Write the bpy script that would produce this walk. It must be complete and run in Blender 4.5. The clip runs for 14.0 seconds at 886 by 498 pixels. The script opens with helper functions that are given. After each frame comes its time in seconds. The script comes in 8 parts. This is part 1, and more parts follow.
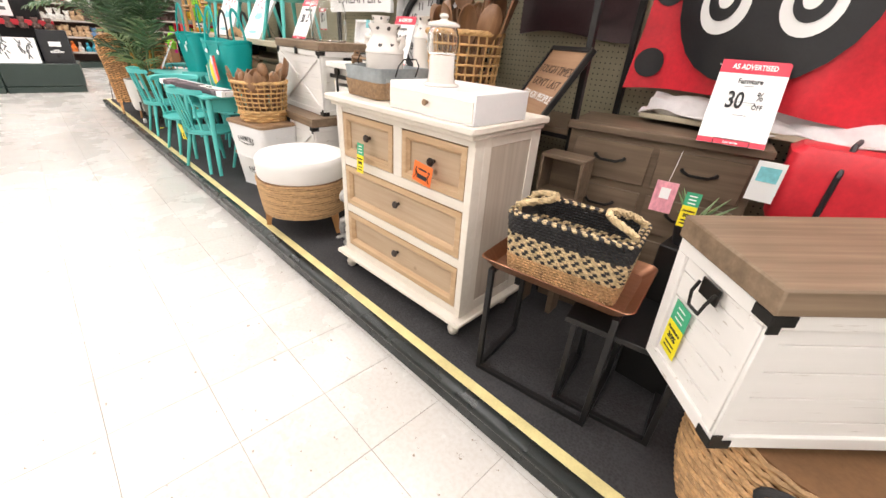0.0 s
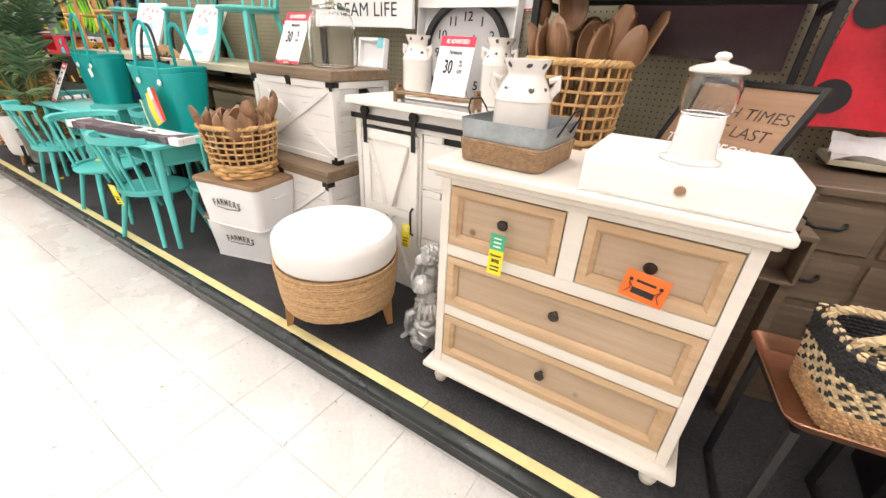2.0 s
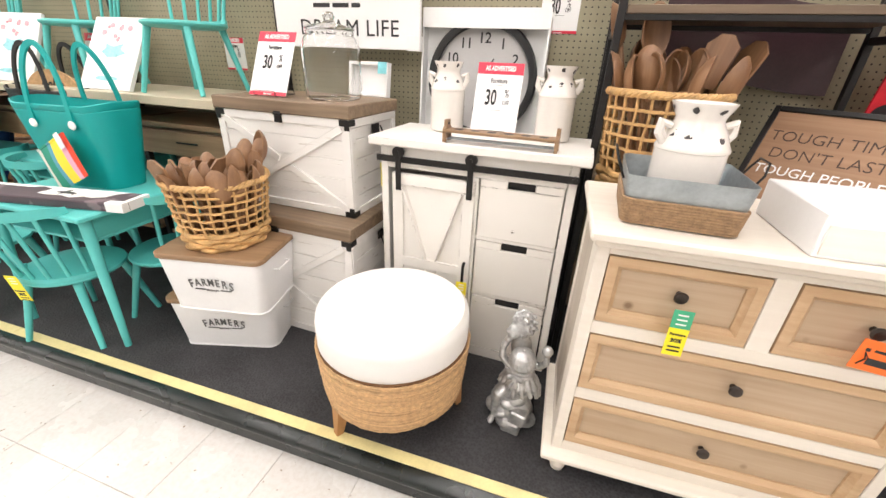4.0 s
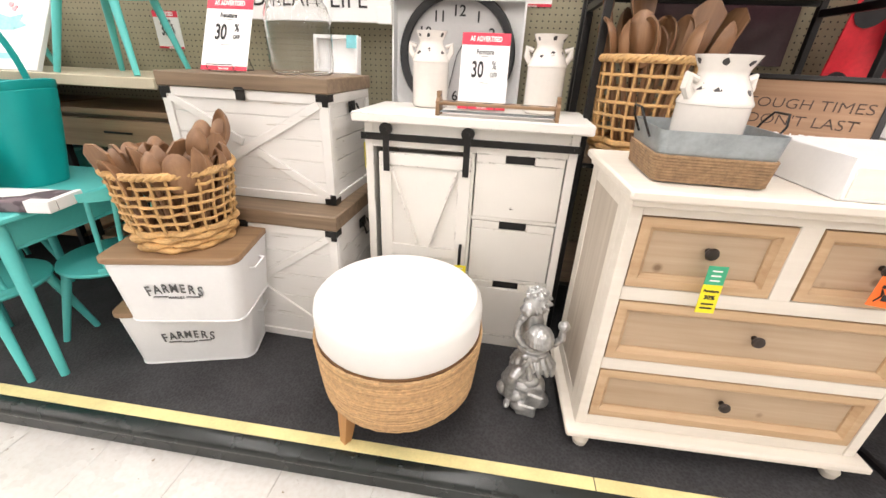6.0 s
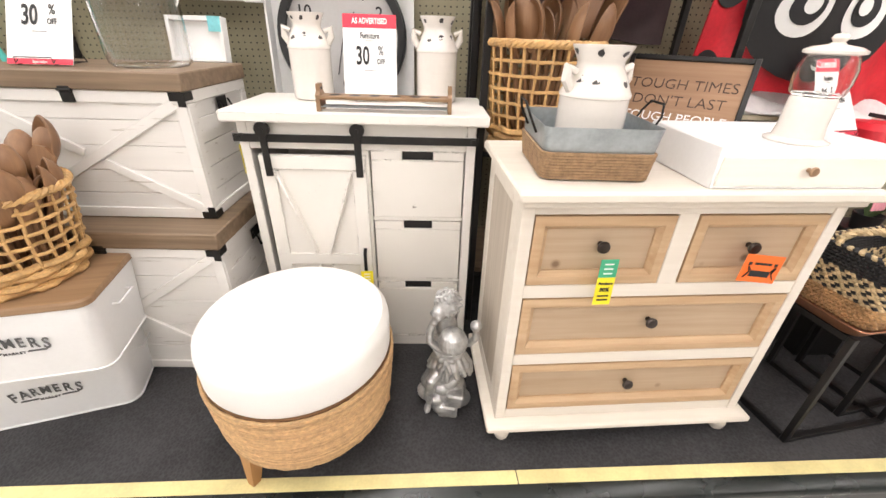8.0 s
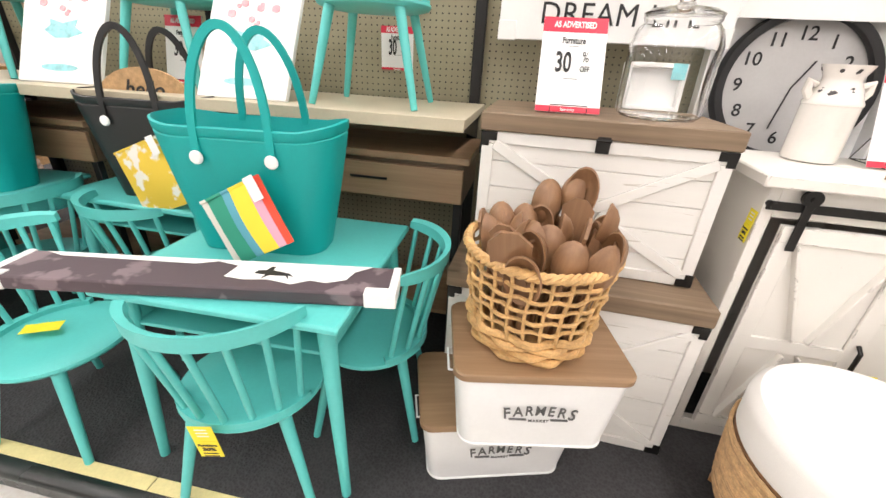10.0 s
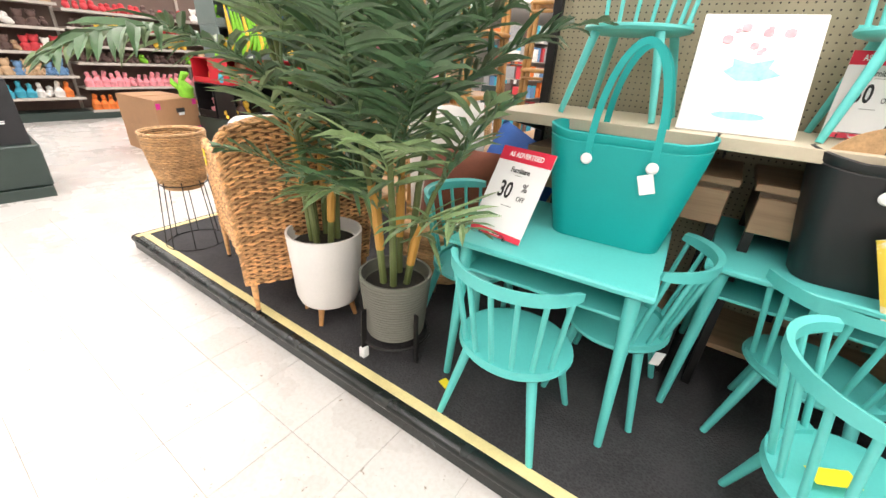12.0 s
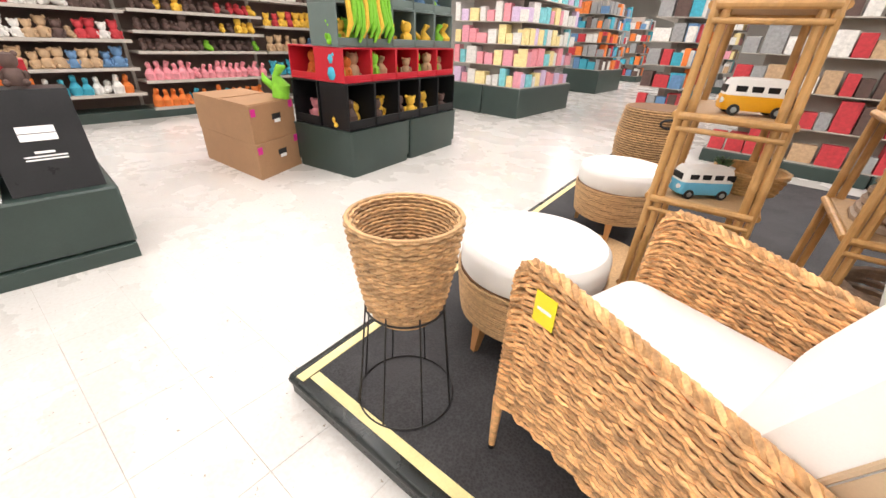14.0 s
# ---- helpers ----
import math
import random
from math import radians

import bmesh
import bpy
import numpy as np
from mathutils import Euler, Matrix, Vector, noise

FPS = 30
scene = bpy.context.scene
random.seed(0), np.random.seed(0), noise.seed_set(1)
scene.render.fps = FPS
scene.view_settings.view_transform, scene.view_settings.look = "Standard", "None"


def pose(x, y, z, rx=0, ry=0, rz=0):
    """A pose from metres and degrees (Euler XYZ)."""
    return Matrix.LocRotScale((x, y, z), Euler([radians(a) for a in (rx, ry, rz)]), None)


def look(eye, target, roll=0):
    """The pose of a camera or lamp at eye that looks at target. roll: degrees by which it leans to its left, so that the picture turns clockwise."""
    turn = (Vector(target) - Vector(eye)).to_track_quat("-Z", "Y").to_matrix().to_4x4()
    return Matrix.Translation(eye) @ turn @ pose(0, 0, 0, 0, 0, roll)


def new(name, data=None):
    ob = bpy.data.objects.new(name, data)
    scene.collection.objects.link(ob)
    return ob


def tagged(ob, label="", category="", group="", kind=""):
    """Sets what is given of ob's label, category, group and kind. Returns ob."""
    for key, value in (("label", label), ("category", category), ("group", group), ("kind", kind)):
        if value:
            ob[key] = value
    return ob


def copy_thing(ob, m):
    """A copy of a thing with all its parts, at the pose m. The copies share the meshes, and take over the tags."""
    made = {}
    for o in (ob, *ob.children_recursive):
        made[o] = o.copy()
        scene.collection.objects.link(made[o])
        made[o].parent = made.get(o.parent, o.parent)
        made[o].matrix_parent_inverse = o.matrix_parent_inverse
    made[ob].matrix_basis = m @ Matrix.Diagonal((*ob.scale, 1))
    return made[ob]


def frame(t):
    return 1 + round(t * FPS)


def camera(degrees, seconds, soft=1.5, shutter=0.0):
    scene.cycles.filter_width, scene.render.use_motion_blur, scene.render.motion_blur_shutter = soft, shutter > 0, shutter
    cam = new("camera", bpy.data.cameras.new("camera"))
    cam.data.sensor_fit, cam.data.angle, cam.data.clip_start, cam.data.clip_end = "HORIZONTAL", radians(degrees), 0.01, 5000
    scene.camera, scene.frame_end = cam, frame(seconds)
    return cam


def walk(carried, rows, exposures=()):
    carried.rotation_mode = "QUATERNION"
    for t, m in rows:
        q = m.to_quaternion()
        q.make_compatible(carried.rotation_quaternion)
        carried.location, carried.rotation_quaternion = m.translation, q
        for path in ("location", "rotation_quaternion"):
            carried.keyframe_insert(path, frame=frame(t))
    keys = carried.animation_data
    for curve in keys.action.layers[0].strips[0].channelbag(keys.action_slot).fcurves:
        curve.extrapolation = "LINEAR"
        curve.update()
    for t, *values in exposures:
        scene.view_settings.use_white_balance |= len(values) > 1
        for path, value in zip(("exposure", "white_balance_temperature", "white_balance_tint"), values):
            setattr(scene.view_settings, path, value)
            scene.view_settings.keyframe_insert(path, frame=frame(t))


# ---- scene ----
cam = camera(97.2, 14.0)
PATH = [
    (0, (0.047, -0.753, 1.203), (-1.182, 0.508, 0.254), 3.9),
    (0.5, (-0.224, -0.752, 1.221), (-1.401, 0.568, 0.287), 3.7),
    (1, (-0.482, -0.784, 1.234), (-1.602, 0.587, 0.303), 3.3),
    (1.5, (-0.703, -0.804, 1.25), (-1.739, 0.633, 0.322), 3.0),
    (2, (-0.964, -0.765, 1.256), (-1.913, 0.736, 0.337), 2.9),
    (2.5, (-1.162, -0.753, 1.255), (-2.037, 0.802, 0.35), 2.5),
    (3, (-1.317, -0.756, 1.272), (-2.08, 0.866, 0.386), 2.6),
    (3.5, (-1.51, -0.769, 1.298), (-2.129, 0.921, 0.424), 2.6),
    (3.7, (-1.584, -0.755, 1.303), (-2.168, 0.947, 0.43), 2.5),
    (5.8, (-1.906, -0.729, 1.214), (-2.196, 1.062, 0.372), 2.5),
    (6, (-1.89, -0.738, 1.204), (-2.143, 1.044, 0.333), 2.4),
    (6.5, (-1.787, -0.749, 1.2), (-1.933, 1.004, 0.246), 1.9),
    (7, (-1.701, -0.738, 1.208), (-1.675, 0.988, 0.198), 1.8),
    (7.2, (-1.677, -0.708, 1.218), (-1.583, 1.012, 0.201), 1.7),
    (9.3, (-2.515, -0.566, 1.27), (-2.516, 1.237, 0.405), 3.3),
    (9.5, (-2.676, -0.551, 1.263), (-2.769, 1.244, 0.387), 3.1),
    (10, (-3.044, -0.518, 1.256), (-3.371, 1.252, 0.383), 3.2),
    (10.5, (-3.392, -0.587, 1.261), (-3.997, 1.105, 0.384), 2.9),
    (11, (-3.871, -0.645, 1.261), (-4.661, 0.978, 0.4), 3.0),
    (11.5, (-4.381, -0.73, 1.289), (-5.303, 0.812, 0.41), 3.0),
    (12, (-4.856, -0.832, 1.263), (-5.875, 0.654, 0.395), 3.5),
    (12.5, (-5.409, -0.854, 1.254), (-6.49, 0.582, 0.378), 3.9),
    (13, (-5.891, -0.826, 1.197), (-7.03, 0.544, 0.288), 2.6),
    (13.5, (-6.351, -0.744, 1.21), (-7.492, 0.601, 0.267), 2.4),
    (14, (-6.793, -0.573, 1.256), (-7.883, 0.806, 0.302), 2.7),
]
walk(cam, [(t, look(eye, target, roll)) for t, eye, target, roll in PATH],
     exposures=[(0.0, 0.0), (10.5, 0.0), (11.5, 0.2), (12.0, 0.24), (12.5, 0.28), (13.0, 0.25), (13.5, 0.18), (14.0, 0.0)])

# ---- world and lights ----
world = bpy.data.worlds.new("world")
scene.world = world
world.use_nodes = True
world.node_tree.nodes["Background"].inputs[0].default_value = (1.0, 0.99, 0.98, 1)
world.node_tree.nodes["Background"].inputs[1].default_value = 0.03
LAMP_POWER = 215.0
CEIL = 3.7
LIGHT_X = (-14.5, -12.0, -9.5, -7.0, -4.5, -2.0, 0.5, 3.0)


def strip_lamp(x, y, length, power):
    data = bpy.data.lights.new("strip_lamp", "AREA")
    data.shape, data.size, data.size_y = "RECTANGLE", 0.22, length
    data.energy, data.color = power, (1.0, 0.94, 0.922)
    ob = new("strip_lamp", data)
    ob.matrix_world = pose(x, y, CEIL - 0.12)
    return ob


for lx in LIGHT_X:
    strip_lamp(lx, 1.0, 15.0, LAMP_POWER)
for lx in (-13.0, -9.5):
    strip_lamp(lx, 14.5, 9.0, LAMP_POWER)
scene.view_settings.exposure = 0.0


# ---- geometry helpers ----
class G:
    """Collects vertices and faces of one mesh."""

    def __init__(self):
        self.v, self.f = [], []

    def add(self, verts, faces, m=None):
        o = len(self.v)
        self.v += [tuple(m @ Vector(p)) for p in verts] if m else [tuple(p) for p in verts]
        self.f += [tuple(i + o for i in f) for f in faces]
        return self

    def box(self, x0, y0, z0, x1, y1, z1, b=0.0, m=None):
        if b <= 0:
            v = [(x, y, z) for x in (x0, x1) for y in (y0, y1) for z in (z0, z1)]
            return self.add(v, [(0, 1, 3, 2), (4, 6, 7, 5), (0, 4, 5, 1), (2, 3, 7, 6), (0, 2, 6, 4), (1, 5, 7, 3)], m)
        c = ((x0, x1), (y0, y1), (z0, z1))
        v, idx = [], {}
        for i in (0, 1):
            for j in (0, 1):
                for k in (0, 1):
                    s = (i, j, k)
                    for a in range(3):
                        p = [c[n][s[n]] + (0 if n == a else (b if s[n] == 0 else -b)) for n in range(3)]
                        idx[s, a] = len(v)
                        v.append(p)
        f = []
        for a in range(3):
            o1, o2 = [n for n in range(3) if n != a]
            for s in (0, 1):
                q = []
                for d1, d2 in ((0, 0), (1, 0), (1, 1), (0, 1)):
                    k = [0, 0, 0]
                    k[a], k[o1], k[o2] = s, d1, d2
                    q.append(idx[tuple(k), a])
                f.append(tuple(q))
            for d1 in (0, 1):
                for d2 in (0, 1):
                    k0, k1 = [0, 0, 0], [0, 0, 0]
                    k0[a], k1[a] = 0, 1
                    k0[o1] = k1[o1] = d1
                    k0[o2] = k1[o2] = d2
                    f.append((idx[tuple(k0), o1], idx[tuple(k1), o1], idx[tuple(k1), o2], idx[tuple(k0), o2]))
        f += [tuple(idx[(i, j, k), a] for a in range(3)) for i in (0, 1) for j in (0, 1) for k in (0, 1)]
        return self.add(v, f, m)

    def bar(self, p0, p1, w, h, b=0.0, up=(0, 0, 1)):
        """A beam from p0 to p1 with width w and height h."""
        p0, p1 = Vector(p0), Vector(p1)
        d = (p1 - p0)
        n = d.length
        d.normalize()
        u = Vector(up)
        if abs(u.dot(d)) > 0.98:
            u = Vector((0, 1, 0))
        s = d.cross(u).normalized()
        u = s.cross(d)
        m = Matrix((s, d, u)).transposed().to_4x4()
        m.translation = p0
        return self.box(-w / 2, 0, -h / 2, w / 2, n, h / 2, b, m)

    def tube(self, pts, r, n=8, closed=False, caps=True):
        pts = [Vector(p) for p in pts]
        k = len(pts)
        rs = r if isinstance(r, (list, tuple)) else [r] * k
        v, f = [], []
        last = None
        for i, p in enumerate(pts):
            if closed:
                d = pts[(i + 1) % k] - pts[i - 1]
            else:
                d = pts[min(i + 1, k - 1)] - pts[max(i - 1, 0)]
            d = d.normalized() if d.length > 1e-9 else Vector((0, 0, 1))
            if last is None:
                a = Vector((0, 0, 1)) if abs(d.z) < 0.9 else Vector((1, 0, 0))
            else:
                a = last
            s = a - d * a.dot(d)
            s = s.normalized() if s.length > 1e-6 else d.orthogonal().normalized()
            last = s
            t = d.cross(s)
            v += [p + (s * math.cos(2 * math.pi * j / n) + t * math.sin(2 * math.pi * j / n)) * rs[i] for j in range(n)]
        for i in range(k if closed else k - 1):
            for j in range(n):
                a, b = i * n, ((i + 1) % k) * n
                f.append((a + j, a + (j + 1) % n, b + (j + 1) % n, b + j))
        if caps and not closed:
            f += [tuple(range(n))[::-1], tuple(range((k - 1) * n, k * n))]
        return self.add(v, f)

    def cyl(self, p0, p1, r0, r1=None, n=16):
        return self.tube([p0, p1], [r0, r0 if r1 is None else r1], n)

    def lathe(self, prof, n=32, at=(0, 0, 0), sx=1.0, sy=1.0, caps=True):
        """Turns a profile of (radius, height) round the z axis."""
        v, f = [], []
        for r, z in prof:
            v += [(at[0] + sx * r * math.cos(2 * math.pi * j / n), at[1] + sy * r * math.sin(2 * math.pi * j / n), at[2] + z) for j in range(n)]
        for i in range(len(prof) - 1):
            for j in range(n):
                f.append((i * n + j, i * n + (j + 1) % n, (i + 1) * n + (j + 1) % n, (i + 1) * n + j))
        if caps and prof[0][0] > 1e-4:
            f.append(tuple(range(n))[::-1])
        if caps and prof[-1][0] > 1e-4:
            f.append(tuple(range((len(prof) - 1) * n, len(prof) * n)))
        return self.add(v, f)

    def prism(self, poly, z0, z1, m=None):
        n = len(poly)
        v = [(x, y, z0) for x, y in poly] + [(x, y, z1) for x, y in poly]
        f = [tuple(range(n))[::-1], tuple(range(n, 2 * n))] + [(i, (i + 1) % n, n + (i + 1) % n, n + i) for i in range(n)]
        return self.add(v, f, m)

    def sheet(self, fn, nu, nv, thick=0.0, closed=False):
        """A surface from fn(u, v), u and v from 0 to 1, with a back face when it has a thickness."""
        pts = [[Vector(fn(i / nu, j / nv)) for j in range(nv + 1)] for i in range(nu + 1)]
        flat = [p for row in pts for p in row]
        w = nv + 1
        f = [(i * w + j, (i + 1) * w + j, (i + 1) * w + j + 1, i * w + j + 1) for i in range(nu) for j in range(nv)]
        if thick:
            k = len(flat)
            back = []
            for i in range(nu + 1):
                for j in range(nv + 1):
                    du = pts[min(i + 1, nu)][j] - pts[max(i - 1, 0)][j]
                    dv = pts[i][min(j + 1, nv)] - pts[i][max(j - 1, 0)]
                    nn = du.cross(dv)
                    nn = nn.normalized() if nn.length > 1e-9 else Vector((0, 0, 1))
                    back.append(pts[i][j] - nn * thick)
            flat += back
            f += [(b + k, a + k, d + k, c + k) for a, b, c, d in [(q[0], q[1], q[2], q[3]) for q in f[: nu * nv]]]
            for i in range(nu):
                f.append((i * w, i * w + k, (i + 1) * w + k, (i + 1) * w))
                f.append((i * w + nv, (i + 1) * w + nv, (i + 1) * w + nv + k, i * w + nv + k))
            for j in range(nv):
                f.append((j, j + 1, j + 1 + k, j + k))
                o = nu * w
                f.append((o + j, o + j + k, o + j + 1 + k, o + j + 1))
        return self.add(flat, f)

    def mesh(self, name, mat, smooth=True, angle=38):
        me = bpy.data.meshes.new(name)
        me.from_pydata(self.v, [], self.f)
        bm = bmesh.new()
        bm.from_mesh(me)
        bmesh.ops.recalc_face_normals(bm, faces=bm.faces)
        bm.to_mesh(me)
        bm.free()
        for m in (mat if isinstance(mat, (list, tuple)) else [mat]):
            me.materials.append(m)
        if smooth:
            me.shade_smooth()
            me.set_sharp_from_angle(angle=radians(angle))
        return me


def part(name, g, mat, parent=None, label="", m=None, smooth=True):
    """One mesh object from a G or a mesh, under a thing or a part."""
    me = g.mesh(name, mat, smooth) if isinstance(g, G) else g
    ob = new(name, me)
    if parent:
        ob.parent = parent
    if m:
        ob.matrix_basis = m
    if label:
        ob["label"] = label
    return ob


def thing(name, m, label, category, group="", kind=""):
    """An Empty at the base of a thing."""
    ob = new(name)
    ob.empty_display_size = 0.05
    ob.matrix_basis = m
    return tagged(ob, label, category, group, kind)


def setting(name, g, mat, label, category, smooth=True):
    return tagged(part(name, g, mat, smooth=smooth), label, category, kind="structure")


TEXTS = {}


def text_mesh(body, size, mat, depth=0.0006, bold=0.0, align="CENTER", shear=0.0, space=1.0):
    """Writing as a mesh in the xy plane, centred on the origin."""
    key = (body, size, mat.name, depth, bold, align, shear, space)
    if key not in TEXTS:
        cu = bpy.data.curves.new("writing", "FONT")
        cu.body, cu.size, cu.extrude, cu.offset, cu.align_x, cu.align_y = body, size, depth, bold, align, "CENTER"
        cu.shear, cu.space_character, cu.resolution_u = shear, space, 3
        ob = bpy.data.objects.new("writing", cu)
        scene.collection.objects.link(ob)
        bpy.context.view_layer.update()
        me = bpy.data.meshes.new_from_object(ob.evaluated_get(bpy.context.evaluated_depsgraph_get()))
        bpy.data.objects.remove(ob)
        me.materials.clear()
        me.materials.append(mat)
        TEXTS[key] = me
    return TEXTS[key]


# ---- materials ----
def nodes_of(name):
    m = bpy.data.materials.new(name)
    m.use_nodes = True
    t = m.node_tree
    return m, t, t.nodes["Principled BSDF"]


def ramp(t, stops):
    r = t.nodes.new("ShaderNodeValToRGB")
    e = r.color_ramp.elements
    while len(e) < len(stops):
        e.new(0.5)
    for q, (p, c) in zip(e, stops):
        q.position, q.color = p, (*c, 1)
    return r


def mapped(t, scale, coord="Object"):
    tc, mp = t.nodes.new("ShaderNodeTexCoord"), t.nodes.new("ShaderNodeMapping")
    t.links.new(tc.outputs[coord], mp.inputs[0])
    mp.inputs["Scale"].default_value = scale
    return mp


def noise_tex(t, mp, scale, detail=4.0, rough=0.55):
    n = t.nodes.new("ShaderNodeTexNoise")
    n.inputs["Scale"].default_value, n.inputs["Detail"].default_value, n.inputs["Roughness"].default_value = scale, detail, rough
    t.links.new(mp.outputs[0], n.inputs["Vector"])
    return n


def bumped(t, bsdf, height, strength, dist=0.002):
    b = t.nodes.new("ShaderNodeBump")
    b.inputs["Strength"].default_value, b.inputs["Distance"].default_value = strength, dist
    t.links.new(height, b.inputs["Height"])
    t.links.new(b.outputs[0], bsdf.inputs["Normal"])


def shade(c, k):
    return tuple(max(0.0, min(1.0, a * k)) for a in c)


def mat(name, col, rough=0.5, metal=0.0, var=0.12, scale=6.0, stretch=(1, 1, 1), bump=0.15, fine=90.0, sheen=0.0, obvar=0.0, coat=0.0, island=0.0):
    """A surface with two scales of variation: broad blotches and a fine grain."""
    m, t, b = nodes_of(name)
    mp = mapped(t, stretch)
    n1, n2 = noise_tex(t, mp, scale, 5), noise_tex(t, mp, fine, 3)
    mix = t.nodes.new("ShaderNodeMath")
    mix.operation = "MULTIPLY_ADD"
    t.links.new(n2.outputs["Fac"], mix.inputs[0])
    mix.inputs[1].default_value = 0.45
    t.links.new(n1.outputs["Fac"], mix.inputs[2])
    r = ramp(t, [(0.42, shade(col, 1 - var)), (0.98, shade(col, 1 + var))])
    t.links.new(mix.outputs[0], r.inputs[0])
    out = r.outputs[0]
    for amount, kind, socket in ((obvar, "ShaderNodeObjectInfo", "Random"), (island, "ShaderNodeNewGeometry", "Random Per Island")):
        if not amount:
            continue
        oi, hs = t.nodes.new(kind), t.nodes.new("ShaderNodeHueSaturation")
        mr = t.nodes.new("ShaderNodeMapRange")
        mr.inputs["To Min"].default_value, mr.inputs["To Max"].default_value = 1 - amount, 1 + amount
        t.links.new(oi.outputs[socket], mr.inputs["Value"])
        t.links.new(mr.outputs[0], hs.inputs["Value"])
        t.links.new(out, hs.inputs["Color"])
        out = hs.outputs[0]
    t.links.new(out, b.inputs["Base Color"])
    b.inputs["Metallic"].default_value = metal
    rr = t.nodes.new("ShaderNodeMapRange")
    rr.inputs["To Min"].default_value, rr.inputs["To Max"].default_value = max(0.02, rough - 0.08), min(1, rough + 0.08)
    t.links.new(n1.outputs["Fac"], rr.inputs["Value"])
    t.links.new(rr.outputs[0], b.inputs["Roughness"])
    if sheen:
        b.inputs["Sheen Weight"].default_value = sheen
    if coat:
        b.inputs["Coat Weight"].default_value = coat
    if bump:
        bumped(t, b, n2.outputs["Fac"], bump)
    return m


def wood(name, dark, light, axis="X", rough=0.55, grain=1.0, knots=False, bump=0.2):
    """Long grain along an axis, with broad tone changes and knots."""
    m, t, b = nodes_of(name)
    st = {"X": (0.6, 14, 14), "Y": (14, 0.6, 14), "Z": (14, 14, 0.6)}[axis]
    mp, mq = mapped(t, st), mapped(t, (1, 1, 1))
    n1, n2 = noise_tex(t, mp, 3.0 * grain, 6, 0.6), noise_tex(t, mq, 3.0, 3)
    add = t.nodes.new("ShaderNodeMath")
    add.operation = "MULTIPLY_ADD"
    t.links.new(n2.outputs["Fac"], add.inputs[0])
    add.inputs[1].default_value = 0.5
    t.links.new(n1.outputs["Fac"], add.inputs[2])
    r = ramp(t, [(0.45, dark), (0.75, tuple((a + c) / 2 for a, c in zip(dark, light))), (1.0, light)])
    t.links.new(add.outputs[0], r.inputs[0])
    out = r.outputs[0]
    if knots:
        vo = t.nodes.new("ShaderNodeTexVoronoi")
        vo.inputs["Scale"].default_value = 5.5
        t.links.new(mq.outputs[0], vo.inputs["Vector"])
        kr = ramp(t, [(0.035, (0.3, 0.22, 0.16)), (0.085, (1, 1, 1))])
        t.links.new(vo.outputs["Distance"], kr.inputs[0])
        mx = t.nodes.new("ShaderNodeMix")
        mx.data_type, mx.blend_type = "RGBA", "MULTIPLY"
        mx.inputs["Factor"].default_value = 0.8
        t.links.new(out, mx.inputs["A"])
        t.links.new(kr.outputs[0], mx.inputs["B"])
        out = mx.outputs["Result"]
    t.links.new(out, b.inputs["Base Color"])
    b.inputs["Roughness"].default_value = rough
    bumped(t, b, n1.outputs["Fac"], bump)
    return m


def worn_paint(name, col, under, amount=0.62, rough=0.5, stretch=(1, 1, 1), scale=14.0):
    """Paint with chips and scratches that show what is under it."""
    m, t, b = nodes_of(name)
    mp = mapped(t, stretch)
    n1, n2 = noise_tex(t, mp, scale, 6, 0.7), noise_tex(t, mp, 4.0, 3)
    r0 = ramp(t, [(0.3, shade(col, 0.93)), (0.8, col)])
    t.links.new(n2.outputs["Fac"], r0.inputs[0])
    k = ramp(t, [(amount, (0, 0, 0)), (amount + 0.03, (1, 1, 1))])
    t.links.new(n1.outputs["Fac"], k.inputs[0])
    mx = t.nodes.new("ShaderNodeMix")
    mx.data_type = "RGBA"
    t.links.new(k.outputs[0], mx.inputs["Factor"])
    t.links.new(r0.outputs[0], mx.inputs["A"])
    mx.inputs["B"].default_value = (*under, 1)
    t.links.new(mx.outputs["Result"], b.inputs["Base Color"])
    b.inputs["Roughness"].default_value = rough
    bumped(t, b, n1.outputs["Fac"], 0.12)
    return m


def edge_worn(m, under, radius=0.004):
    """Rubs paint off along the edges in an uneven line."""
    t = m.node_tree
    b = t.nodes["Principled BSDF"]
    bev, geo, dot = t.nodes.new("ShaderNodeBevel"), t.nodes.new("ShaderNodeNewGeometry"), t.nodes.new("ShaderNodeVectorMath")
    bev.samples, bev.inputs["Radius"].default_value, dot.operation = 4, radius, "DOT_PRODUCT"
    t.links.new(bev.outputs[0], dot.inputs[0])
    t.links.new(geo.outputs["Normal"], dot.inputs[1])
    edge = ramp(t, [(0.90, (1, 1, 1)), (0.975, (0, 0, 0))])
    t.links.new(dot.outputs["Value"], edge.inputs[0])
    n = noise_tex(t, mapped(t, (1, 1, 1)), 11.0, 5, 0.75)
    k = ramp(t, [(0.53, (0, 0, 0)), (0.58, (1, 1, 1))])
    t.links.new(n.outputs["Fac"], k.inputs[0])
    mul = t.nodes.new("ShaderNodeMath")
    mul.operation = "MULTIPLY"
    t.links.new(edge.outputs[0], mul.inputs[0])
    t.links.new(k.outputs[0], mul.inputs[1])
    old = b.inputs["Base Color"].links[0].from_socket
    mx = t.nodes.new("ShaderNodeMix")
    mx.data_type = "RGBA"
    t.links.new(mul.outputs[0], mx.inputs["Factor"])
    t.links.new(old, mx.inputs["A"])
    mx.inputs["B"].default_value = (*under, 1)
    t.links.new(mx.outputs["Result"], b.inputs["Base Color"])
    return m


